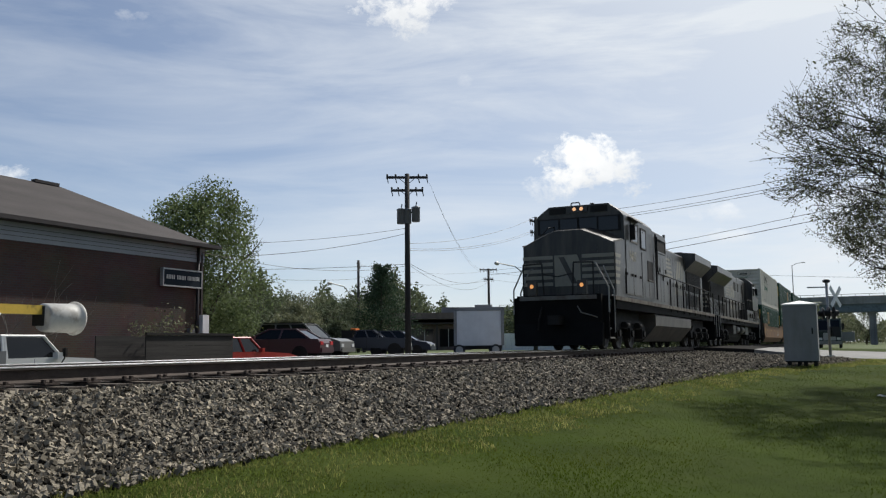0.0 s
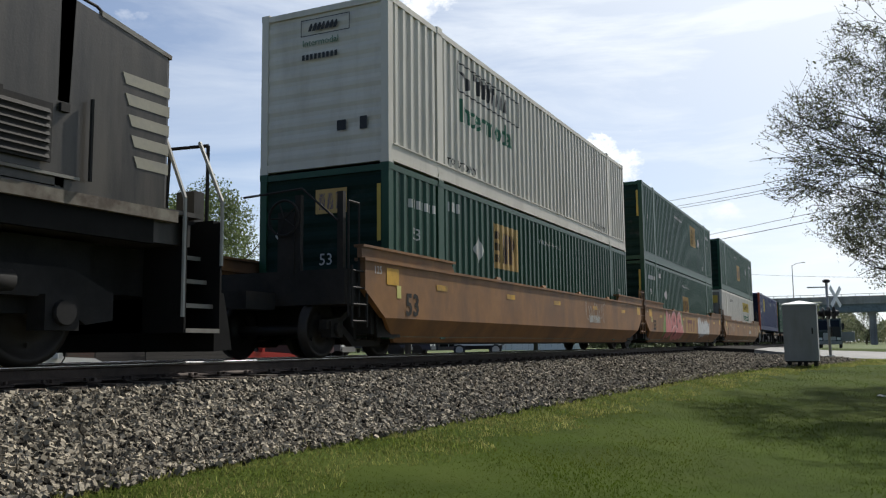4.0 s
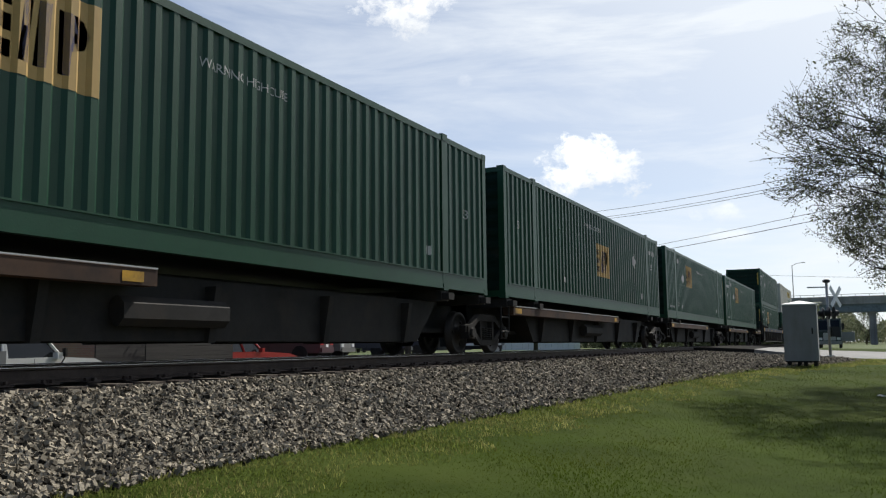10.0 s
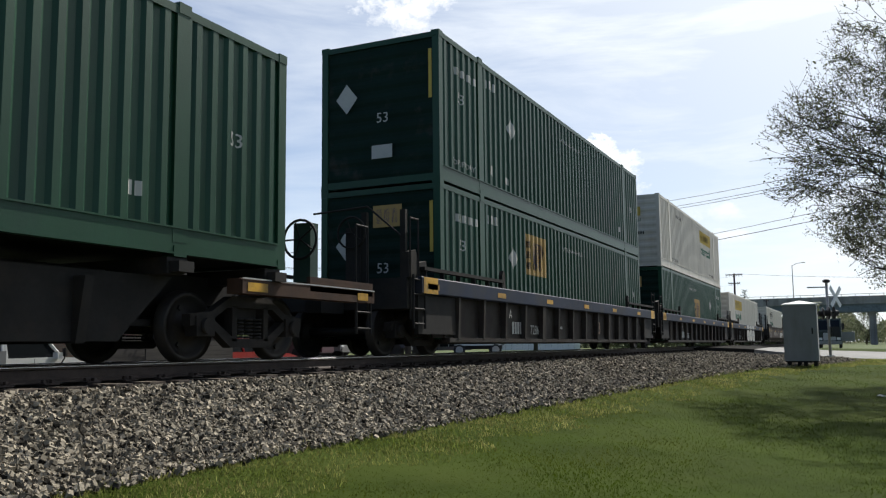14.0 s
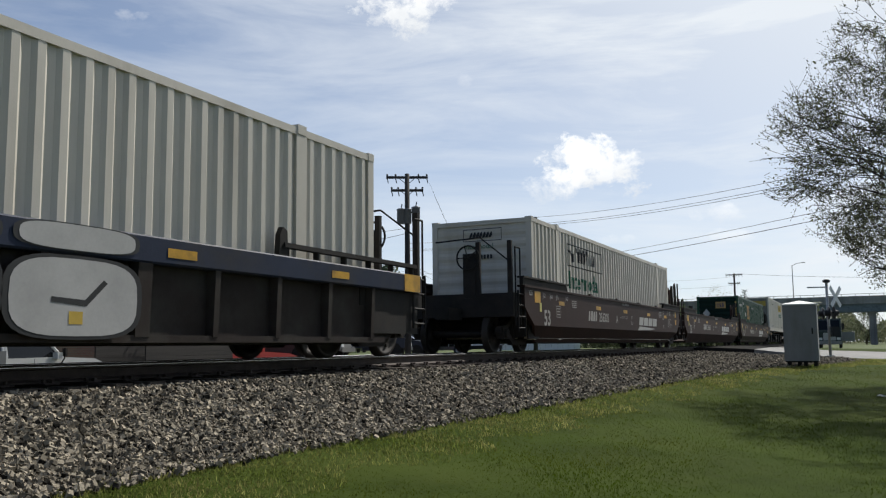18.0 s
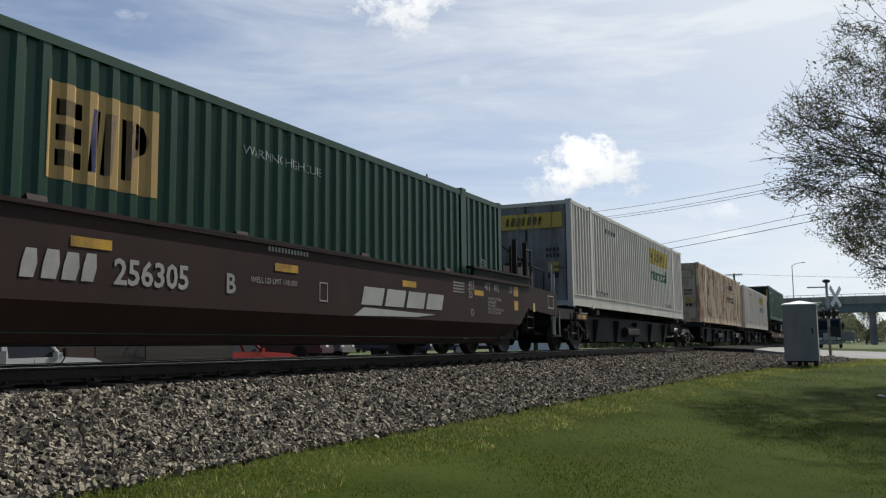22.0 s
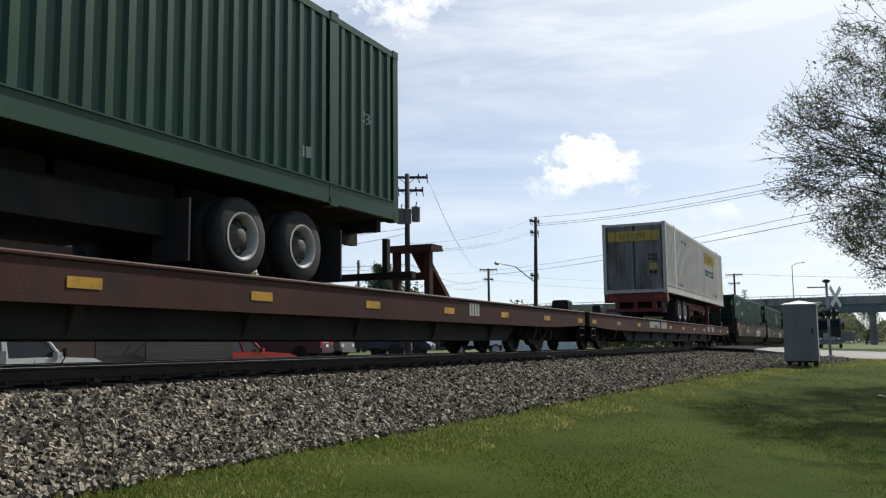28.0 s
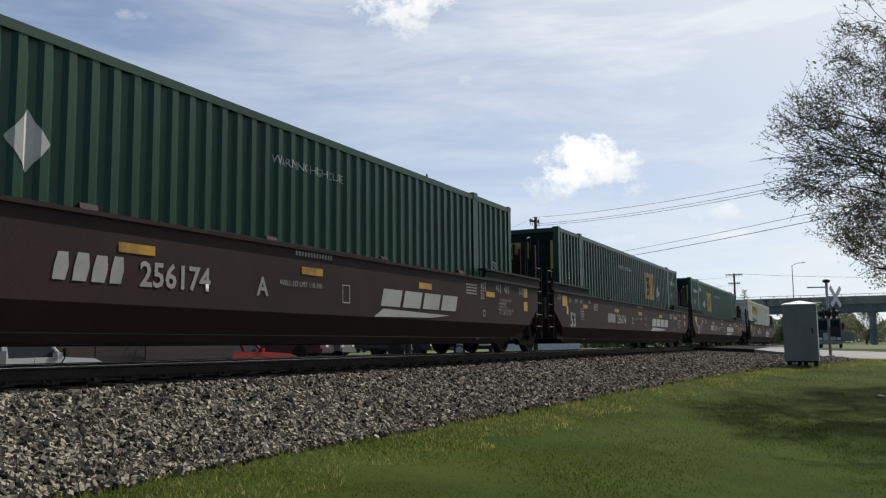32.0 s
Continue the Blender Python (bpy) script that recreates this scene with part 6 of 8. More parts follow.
        if rear:
            part("electrical_cabinet", pr([(s * 0.2, 1.65), (s * 1.0, 1.65), (s * 1.0, 4.46), (s * 0.9, 4.54), (s * 0.2, 4.58)], "x", 4.62, 9.0), LOCO, c)
            part("low_cabinet", bx(4.62, 8.1, *sorted((s * 1.0, s * 1.49)), 1.65, 2.36), LOCO, c)
            for xa, xb, za in ((8.3, 9.1, 3.55), (9.7, 10.8, 3.55), (6.3, 6.8, 3.5)):
                part("vent_grille", bx(xa, xb, *sorted((s * 1.0, s * 1.012)), za, 4.1), BLACKISH, c)
            for xd in (4.9, 5.75, 6.6, 7.45):
                part("cabinet_door", bx(xd, xd + 0.78, *sorted((s * 1.0, s * 1.012)), 2.4, 3.42), LOCO, c)
            handrail(c, [(4.62, s * 1.5, 3.05), (7.9, s * 1.5, 3.05), (8.05, s * 1.5, 2.9), (8.05, s * 1.5, 2.36)], 0.024, BLACKISH, "walkway_handrail")
            part("stanchion", bx(6.6, 6.65, *sorted((s * 1.5, s * 1.46)), 2.36, 3.05), BLACKISH, c)
        else:
            part("electrical_cabinet", pr([(s * 0.2, 1.65), (s * 1.49, 1.65), (s * 1.49, 4.26), (s * 1.0, 4.58), (s * 0.2, 4.58)], "x", 6.5, 9.0), LOCO, c)
            part("vent_grille", bx(7.15, 8.85, *sorted((s * 1.49, s * 1.502)), 3.6, 4.06), BLACKISH, c)
            bm = bmesh.new()
            for q in ((7.09, 7.15, 3.54, 4.12), (8.85, 8.91, 3.54, 4.12), (7.15, 8.85, 3.54, 3.6), (7.15, 8.85, 4.06, 4.12)):
                box(bm, q[0], q[1], *sorted((s * 1.49, s * 1.525)), q[2], q[3])
            part("grille_frame", bm, LOCO, c)
        handrail(c, [(6.62, s * (1.06 if rear else 1.6), 4.15), (6.62, s * (1.06 if rear else 1.6), 2.4 if rear else 1.75)], 0.028, BLACKISH, "door_grab_iron")
        handrail(c, [(2.15, s * 1.56, 2.55), (2.15, s * 1.56, 1.75)], 0.022, BLACKISH, "door_grab_iron")
        for k in range(0 if rear else 4):
            xd = 6.72 + k * 0.56
            part("cabinet_door", bx(xd, xd + 0.52, *sorted((s * 1.49, s * 1.502)), 1.75, 3.42), LOCO, c)
            part("door_latch", bx(xd + 0.4, xd + 0.46, *sorted((s * 1.502, s * 1.53)), 2.55 + 0.3 * (k % 2), 2.7 + 0.3 * (k % 2)), BLACKISH, c)
        if not rear:
            part("lifting_eye", bx(8.9, 9.0, *sorted((s * 1.42, s * 1.5)), 4.26, 4.38), LOCO, c)
    part("headlamp_housing", bx(2.255, 2.3, -0.32, 0.32, 4.48, 4.7), LOCO, cab)
    for y in (-0.12, 0.12):
        bm = bmesh.new()
        lathe(bm, [(0, 0.062), (-0.012, 0.055)], (2.25, y, 4.59), "x", 16)
        part("headlamp", bm, HEADLAMP if not rear else WINDOW, cab, "lit warm headlamp" if not rear else "")
    part("number_board", bx(2.27, 2.3, -0.98, -0.42, 4.46, 4.66), BLACKISH, cab), part("number_board", bx(2.27, 2.3, 0.42, 0.98, 4.46, 4.66), BLACKISH, cab)
    handrail(cab, [(2.6, 0.0, 4.72), (2.6, 0.05, 4.86), (2.6, 0.3, 4.86), (2.6, 0.35, 4.72)], 0.02, BLACKISH, "roof_grab_iron")
    part("roof_horn", bx(2.5, 2.75, -0.45, -0.35, 4.72, 4.8), BLACKISH, cab)
    # long hood
    up = 0.34 if rear else 0.0
    hood = [(-0.98, 1.65), (0.98, 1.65), (0.98, 4.08 + up), (0.9, 4.16 + up), (0.3, 4.2 + up), (-0.3, 4.2 + up), (-0.9, 4.16 + up), (-0.98, 4.08 + up)]
    part("long_hood", pr(hood, "x", 9.0, 20.9), LOCO, c)
    x = 9.1
    k = 0
    while x < wing[0] - 0.3:
        w = (0.62, 0.5, 0.56)[k % 3]
        for s in (-1, 1):
            d = part("hood_door", bx(x, x + w - 0.035, *sorted((s * 0.98, s * 1.004)), 1.75, 3.85 + up), LOCO, c)
            part("door_latch", bx(x + w - 0.2, x + w - 0.14, *sorted((s * 1.0, s * 1.03)), 2.6, 2.75), BLACKISH, d)
        x, k = x + w, k + 1
    for s in (-1, 1):
        louvre(c, wing[0] + 0.3, wing[1] - 0.5, 2.6, 3.55, s * 0.985 - (0 if s > 0 else 0.03), 12, "radiator_intake")
        part("radiator_wing", pr([(s * 0.95, 3.45), (s * 1.5, 3.98), (s * 1.5, 4.29), (s * 0.9, 4.36)], "x", wing[0], wing[1]), LOCO, c, "flared radiator wing")
        xd = wing[0] + 0.1
        for k, w in enumerate((0.5, 0.62, 0.44, 0.62, 0.5, 0.7, 0.44)):
            d = part("radiator_door", bx(xd, xd + w - 0.05, *sorted((s * 0.98, s * 1.012)), 1.72, 2.55), LOCO, c)
            part("dark_vent", bx(xd + 0.1, xd + w - 0.14, *sorted((s * 1.012, s * 1.02)), 1.9, 2.45), BLACKISH, d)
            part("door_edge", bx(xd - 0.02, xd, *sorted((s * 0.98, s * 1.03)), 1.75, 2.5), GREY_SILL, d)
            xd += w + 0.02
    part("radiator_top", pr([(-0.95, 4.2), (0.95, 4.2), (0.9, 4.38 + 0.1 * up), (-0.9, 4.38 + 0.1 * up)], "x", wing[0], wing[1]), LOCO, c)
    bm = bmesh.new()
    rod(bm, (14.7, 0, 4.15), (14.7, 0, 4.74), 0.3, seg=18)
    part("exhaust_stack", bm, BLACKISH, c)
    for x in (10.2, 11.4, 12.6):
        part("hood_vent", bx(x, x + 0.5, -0.4, 0.4, 4.18 + up, 4.26 + up), LOCO, c)
    part("centre_sill", bx(0.2, 21.6, -0.75, 0.75, 0.75, 1.3), UNDER, c)
    # fuel tank, reservoirs
    part("fuel_tank", pr([(-1.45, 0.82), (-0.95, 0.25), (0.95, 0.25), (1.45, 0.82), (1.45, 1.18), (1.38, 1.25), (-1.38, 1.25), (-1.45, 1.18)], "x", 6.9, 14.4) if not rear else pr([(-0.9, 0.55), (-0.7, 0.25), (0.7, 0.25), (0.9, 0.55), (0.9, 1.25), (-0.9, 1.25)], "x", 7.2, 14.8), BLACKISH if rear else TANK, c, "dark fuel tank" if rear else "grey fuel tank")
    if rear:
        for xa, xb in ((11.3, 13.1), (8.8, 10.55)):
            for s in (-1, 1):
                bm = bmesh.new()
                rod(bm, (xa, s * 1.12, 1.0), (xb, s * 1.12, 1.0), 0.24, seg=18)
                part("air_reservoir", bm, TANK, c, "grey cylindrical air reservoir")
        part("battery_box", bx(13.5, 14.6, -1.35, 1.35, 0.72, 1.25), TANK, c), part("battery_box", bx(6.9, 8.5, -1.35, 1.35, 0.72, 1.25), TANK, c)
    # pilot, plow, steps, couplers
    part("front_deck", bx(-0.08, 1.2, -1.05, 1.05, 1.5, 1.65), PLOW, c)
    part("pilot", bx(-0.06, 0.1, -1.32, 1.32, 0.35, 1.65), PLOW, c, "near-black front pilot plate")
    part("plow", pr([(0.1, 0.12), (-0.22, 0.14), (-0.14, 0.5), (-0.06, 0.8), (0.1, 0.8)], "y", -1.36, 1.36), PLOW, c)
    part("anticlimber", bx(-0.14, -0.06, -1.2, 1.2, 1.5, 1.62), GREY_SILL, c)
    handrail(c, [(-0.08, -0.6, 1.3), (-0.2, -0.75, 1.1), (-0.2, -1.1, 1.0), (-0.08, -1.2, 0.95)], 0.02, GREY_SILL, "uncoupling_lever")
    handrail(c, [(-0.08, 0.5, 1.3), (-0.25, 0.55, 0.9), (-0.2, 0.6, 0.6)], 0.03, BLACKISH, "air_hose")
    part("rear_pilot", bx(21.7, 21.8, -1.4, 1.4, 0.6, 1.62), LOCO, c)
    for xa, xb in ((-0.6, 0.0), (21.7, 22.3)):
        part("coupler", bx(xa, xb, -0.17, 0.17, 0.75, 1.02), BLACKISH, c)
    for xs in (0.18, 21.1):
        for s in (-1, 1):
            for k, z in enumerate((0.34, 0.62, 0.9, 1.18)):
                ya, yb = 1.5 - 0.1 * k, 1.2 - 0.1 * k
                step = part("step", bx(xs, xs + 0.55, *sorted((s * ya, s * yb)), z, z + 0.03), PLOW, c)
                part("step_edge", bx(xs, xs + 0.55, *sorted((s * ya, s * (ya + 0.008))), z - 0.012, z + 0.036), GREY_SILL, step)
            bm = bmesh.new()
            box(bm, xs - 0.03, xs, *sorted((s * 1.5, s * 0.9)), 0.33, 1.6), box(bm, xs + 0.55, xs + 0.58, *sorted((s * 1.5, s * 0.9)), 0.33, 1.6)
            part("step_side", bm, PLOW, c)
            bm = bmesh.new()
            tube(bm, [(xs - 0.02, s * 1.5, 1.1), (xs - 0.02, s * 1.5, 1.85), (xs - 0.05, s * 1.12, 2.6)], 0.024)
            part("step_handrail", bm, RAIL_GREY, c)
            bm = bmesh.new()
            tube(bm, [(xs + 0.6, s * 1.5, 0.5), (xs + 0.6, s * 1.5, 1.8), (xs + 0.6, s * 1.2, 2.5), (xs + 0.8, s * 1.15, 2.55)], 0.024)
            part("step_handrail", bm, RAIL_GREY, c)
    for xs in (-0.04, 21.75):
        for s in (-1, 1):
            handrail(c, [(xs, s * 1.1, 1.65), (xs, s * 1.1, 2.6), (xs, s * 0.5, 2.62), (xs, s * 0.45, 1.65)], 0.024, BLACKISH, "end_handrail")
        handrail(c, [(xs, -0.5, 2.3), (xs, 0.0, 2.2), (xs, 0.5, 2.3)], 0.02, BLACKISH, "end_chain")
    for s in (-1, 1):
        xr = [9.8 + 1.41 * k for k in range(9)]
        for x in xr:
            part("stanchion", bx(x - 0.025, x + 0.025, *sorted((s * 1.5, s * 1.45)), 1.4, 2.7), BLACKISH, c)
        handrail(c, [(9.0, s * 1.48, 2.7), (21.1, s * 1.47, 2.7)] if rear else [(7.06, s * 1.56, 4.1), (7.06, s * 1.56, 2.85), (7.2, s * 1.56, 2.74), (21.1, s * 1.47, 2.7)], 0.022, BLACKISH, "side_handrail")
    for y in (-0.78, 0.78):
        bm = bmesh.new()
        lathe(bm, [(0, 0.06), (-0.02, 0.055)], (-0.2, y, 1.92), "x", 16)
        lamp = part("ditch_lamp", bm, DITCH if not rear else WINDOW, c, "glowing amber ditch lamp" if not rear else "")
        part("lamp_housing", bx(-0.195, -0.02, y - 0.14, y + 0.14, 1.65, 2.06), LOCO, lamp)
    # nose stripes, horse-like white shape, lettering
    for k in range(5):
        z = 2.845 - 0.21 * k
        for ya, yb in ((-1.47, -0.45), (0.5, 1.47)):
            part("nose_stripe", bx(1.028, 1.034, ya, yb, z, z + 0.115), STRIPE, c)
        for s in (-1, 1):
            part("nose_stripe", pr([(1.06, z), (1.68 - 0.045 * k, z), (1.73 - 0.045 * k, z + 0.115), (1.06, z + 0.115)], "y", *sorted((s * 1.506, s * 1.5))), STRIPE, c)
    bm = bmesh.new()
    prism(bm, [(-0.4, 1.98), (0.44, 1.98), (0.44, 2.96), (-0.3, 2.96), (-0.4, 2.7)], "x", 1.02, 1.027)
    part("nose_emblem", bm, STRIPE, c, "white nose emblem panel")
    bm = bmesh.new()
    prism(bm, [(-0.3, 2.05), (-0.12, 2.05), (0.3, 2.9), (0.12, 2.9)], "x", 1.012, 1.02)
    part("emblem_shape", bm, LOCO, c)
    for s in (-1, 1):
        def side(name, b, m, x, z, y, mirror=(s > 0)):
            for v in b.verts:
                v.co = Vector((x - v.co.x if mirror else x + v.co.x, s * y, z + v.co.z))
            part(name, b, m, c)
        flip = s > 0
        side("lettering", lettering(number, 0.48, 0.01), STRIPE, 4.3 if flip else 2.95, 2.88, 1.506)
        e0, n0 = (12.55, 12.7) if rear else (15.6, 15.35)
        st0, el, nl = ((14.6, 1.8, 1.9) if rear else (13.0, 2.0, 2.0))
        if not flip:
            e0, n0, st0 = e0 - el, n0 - nl, st0 - 2.2
        for k in range(5):
            side("side_stripe", plate(0, 0, [(0, 0), (2.1 - 0.12 * k, 0), (2.05 - 0.12 * k, 0.085), (0.05, 0.085)]), STRIPE, st0, 2.98 + 0.17 * k + 0.3 * up, 1.008)
        q = el / 1.8
        for sh in ([(0.0, 0.0), (0.34, 0.0), (0.72, 0.8), (0.46, 0.86)], [(0.5, 0.1), (0.8, 0.1), (1.2, 0.86), (0.9, 0.86)], [(1.0, 0.05), (1.6, 0.05), (1.84, 0.35), (1.76, 0.72), (1.4, 0.74), (1.2, 0.5)]):
            side("emblem", plate(0, 0, [(u * q, v) for u, v in sh]), STRIPE, e0, 2.96, 1.008)
        side("name_shape", slabs(7, nl * 0.95, 0.24), STRIPE, n0, 2.62, 1.008)
        side("name_shape", slabs(8, nl, 0.24), STRIPE, n0, 2.3, 1.008)
    for k in range(4):
        part("end_stripe", bx(20.9, 20.912, -0.95, 0.95, 2.1 + 0.24 * k, 2.2 + 0.24 * k), STRIPE, c)
    part("end_lamp_housing", bx(20.9, 21.0, -0.2, 0.2, 3.4, 3.85), LOCO, c)
    b = lettering(number, 0.3, 0.006)
    for v in b.verts:
        v.co = Vector((20.915, -0.95 + v.co.x, 3.35 + v.co.z))
    part("lettering", b, GREY_SILL, c)
    if rear:
        for s in (-1, 1):
            for xa in (2.6, 3.55, 5.2, 6.5):
                louvre(c, xa, xa + (0.75 if xa < 4 else 0.5), 1.85, 2.4 if xa < 4 else 2.15, s * 1.53 - (0 if s > 0 else 0.03), 7)
    return c


lead = locomotive("black wide-cab diesel locomotive with white nose stripes and lit lamps", "9467", (15.9, 20.7))
on_train(lead, 25.15)
loco_truck(lead, 3.9, 25.15), loco_truck(lead, 18.3, 25.15)
tail = locomotive("black diesel locomotive running tail first", "7611", (15.2, 21.3), rear=True)
on_train(tail, 69.45)
tail["turned"] = True
loco_truck(tail, 3.9, 69.45 - 2 * 3.9), loco_truck(tail, 18.3, 69.45 - 2 * 18.3)

# ---------------------------------------------------------------- crossing, cabinet, bridge
ALU = mat("painted_aluminium_grey", (0.27, 0.27, 0.265), 0.5, var=0.08, scale=1.5, dirt=(0.21, 0.205, 0.19), dirt_at=0.64, dirt_scale=2.5, dirt_stretch=(1, 1, 0.3))
ALU_TOP = mat("bright_aluminium_lid", (0.72, 0.72, 0.7), 0.4, 0.2, var=0.06)
CONCRETE = mat("bridge_concrete", (0.3, 0.29, 0.27), 0.85, var=0.15, scale=0.3, dirt=(0.18, 0.17, 0.155), dirt_at=0.58, dirt_scale=0.6, dirt_stretch=(1, 1, 0.3))
GIRDER = mat("bridge_girder_blue_grey", (0.16, 0.2, 0.22), 0.6, var=0.15, scale=0.5, dirt=(0.1, 0.11, 0.115), dirt_at=0.6)
POLE = mat("weathered_pole_wood", (0.055, 0.05, 0.047), 0.85, var=0.3, scale=2, stretch=(1, 1, 0.1), bump=0.3)
WIRE = mat("dark_cable", (0.025, 0.025, 0.027), 0.6)
TRANSF = mat("transformer_grey", (0.16, 0.165, 0.17), 0.5, var=0.15)
SIGNAL_BLACK = mat("signal_black", (0.02, 0.02, 0.02), 0.5)
SIGNAL_WHITE = mat("reflective_white", (0.75, 0.75, 0.74), 0.5, var=0.08)


def relay_cabinet():
    c = empty("signal_cabinet", "tall grey metal railway signal cabinet with pyramid lid", "signal cabinet")
    x0, x1, y0, y1, z0, z1 = 28.2, 28.95, 1.08, 2.03, -0.4, 1.27
    part("body", bx(x0, x1, y0, y1, z0, z1), ALU, c)
    bm = bmesh.new()
    box(bm, x0 - 0.03, x1 + 0.03, y0 - 0.03, y1 + 0.03, z1, z1 + 0.035)
    v = [bm.verts.new(p) for p in ((x0 - 0.03, y0 - 0.03, z1 + 0.036), (x1 + 0.03, y0 - 0.03, z1 + 0.036), (x1 + 0.03, y1 + 0.03, z1 + 0.036), (x0 - 0.03, y1 + 0.03, z1 + 0.036), ((x0 + x1) / 2, (y0 + y1) / 2, z1 + 0.15))]
    for i in range(4):
        bm.faces.new((v[i], v[(i + 1) % 4], v[4]))
    part("lid", bm, ALU_TOP, c, "bright pyramid lid")
    part("door", bx(x0 - 0.012, x0 - 0.001, y0 + 0.05, y1 - 0.05, z0 + 0.06, z1 - 0.05), ALU, c)
    part("door_handle", bx(x0 - 0.04, x0 - 0.012, y0 + 0.12, y0 + 0.16, 0.4, 0.58), BLACKISH, c)
    for y in (y0 + 0.1, y0 + 0.38, y1 - 0.4, y1 - 0.12):
        part("foot", bx(x0 + 0.08, x0 + 0.2, y - 0.05, y + 0.05, -0.56, -0.4), BLACKISH, c)
        part("foot", bx(x1 - 0.2, x1 - 0.08, y - 0.05, y + 0.05, -0.56, -0.4), BLACKISH, c)
    part("base_frame", bx(x0 + 0.02, x1 - 0.02, y0 + 0.02, y1 - 0.02, -0.44, -0.4), BLACKISH, c)


def crossing_signal(x, y, z, turn, label):
    c = empty("crossing_signal", label, "crossing signal")
    c.matrix_basis = pose(x, y, z, 0, 0, turn)
    bm = bmesh.new()
    rod(bm, (0, 0, 0), (0, 0, 3.5), 0.06, seg=12)
    part("mast", bm, GALV, c)
    part("base", bx(-0.14, 0.14, -0.14, 0.14, -0.05, 0.12), GALV, c), part("mechanism_box", bx(-0.2, 0.2, -0.4, -0.08, 0.95, 1.4), SIGNAL_BLACK, c), part("blade_bracket", bx(-0.13, -0.03, -0.34, 0.0, 2.72, 2.78), GALV, c)
    bm = bmesh.new()
    lathe(bm, [(0, 0.05), (0.03, 0.15), (0.12, 0.17), (0.17, 0.06)], (0, 0, 3.38), "z", 16)
    part("bell", bm, SIGNAL_BLACK, c)
    for a in (45, -45):
        o = part("crossbuck_blade", bx(-0.6, 0.6, -0.012, 0.012, -0.1, 0.1), SIGNAL_WHITE, c, "white crossbuck blade")
        o.matrix_basis = pose(-0.1, -0.32, 2.75, 0, 0, -45) @ pose(0, 0 if a > 0 else -0.03, 0, 0, a, 0)
    part("lamp_arm", bx(-0.75, 0.75, -0.03, 0.03, 1.98, 2.04), SIGNAL_BLACK, c)
    for lx in (-0.45, 0.45):
        for ly in (-1, 1):
            bm = bmesh.new()
            lathe(bm, [(0, 0.29), (ly * 0.02, 0.29), (ly * 0.03, 0.14), (ly * 0.2, 0.13)], (lx, ly * 0.1, 2.0), "y", 20)
            part("lamp_target", bm, SIGNAL_BLACK, c)
    part("finial_arm", bx(-0.02, 0.02, 0.0, 0.85, 3.16, 3.22), GALV, c)


def bridge():
    c = empty("road_bridge", "concrete and steel road bridge high over the railway", "bridge")
    part("deck", bx(226, 240, -90, 90, 9.0, 10.3), CONCRETE, c)
    part("girder", bx(226.6, 227.2, -90, 90, 7.15, 9.0), GIRDER, c, "blue-grey steel girder"), part("girder", bx(232.6, 233.2, -90, 90, 7.15, 9.0), GIRDER, c)
    part("parapet", bx(226, 226.35, -90, 90, 10.3, 10.85), CONCRETE, c)
    bm = bmesh.new()
    tube(bm, [(226.1, -90, 11.35), (226.1, 90, 11.35)], 0.06)
    part("rail", bm, GALV, c)
    for k in range(61):
        y = -90 + 3 * k
        part("rail_post", bx(226.02, 226.2, y - 0.07, y + 0.07, 10.84, 11.4), GALV, c)
    for y in (-40, -22, -3.4, 24, 42):
        part("pier", bx(228, 234, y - 0.75, y + 0.75, -1.0, 6.95), CONCRETE, c)
        part("pier_cap", bx(227.4, 238, y - 1.0, y + 1.0, 6.9, 7.16), CONCRETE, c)
    for y, tag in ((14.1, "tall"), (-30.0, "tall")):
        s = empty("street_lamp", "tall steel street lamp with curved arm on the bridge", "street lamp", "bridge street lamps")
        bm = bmesh.new()
        rod(bm, (236, y, 10.3), (236, y, 19.6), 0.14, 0.09, seg=8)
        part("pole", bm, GALV, s)
        bm = bmesh.new()
        tube(bm, [(236, y, 19.4), (236, y - 1.0, 20.0), (236, y - 2.4, 20.2)], 0.06)
        part("arm", bm, GALV, s)
        part("lamp_head", bx(235.8, 236.2, y - 3.1, y - 2.3, 20.1, 20.3), GALV, s)


relay_cabinet()
crossing_signal(43.0, 1.16, -0.56, 18, "railway crossing signal mast with white crossbuck")
bridge()


# ---------------------------------------------------------------- poles and wires
def utility_pole(x, y, z0, z1, r, label, arms=(), turn=0.0, lean=0.0):
    """arms: (height below the top, half length)."""
    p = empty("utility_pole", label, "utility pole", "utility poles")
    p.matrix_basis = pose(x, y, z0, 0, lean, turn)
    h = z1 - z0
    bm = bmesh.new()
    rod(bm, (0, 0, -0.3), (0, 0, h), r, r * 0.72, seg=10)
    part("pole", bm, POLE, p)
    for down, half in arms:
        a = part("crossarm", bx(-half, half, 0.1, 0.22, h - down - 0.07, h - down + 0.07), POLE, p)
        for s in (-1, 1):
            bm = bmesh.new()
            rod(bm, (s * half * 0.42, 0.17, h - down), (0, 0.1, h - down - 0.75 * half * 0.5), 0.02, seg=5)
            part("brace", bm, POLE, a)
            for k in (0.95, 0.55):
                bm = bmesh.new()
                lathe(bm, [(0, 0.03), (0.04, 0.055), (0.1, 0.06), (0.14, 0.03)], (s * half * k, 0.16, h - down + 0.07), "z", 8)
                rod(bm, (s * half * k, 0.16, h - down - 0.07), (s * half * k + 0.06, 0.16, h - down - 0.34), 0.03, seg=6)
                part("insulator", bm, TRANSF, a)
    return p


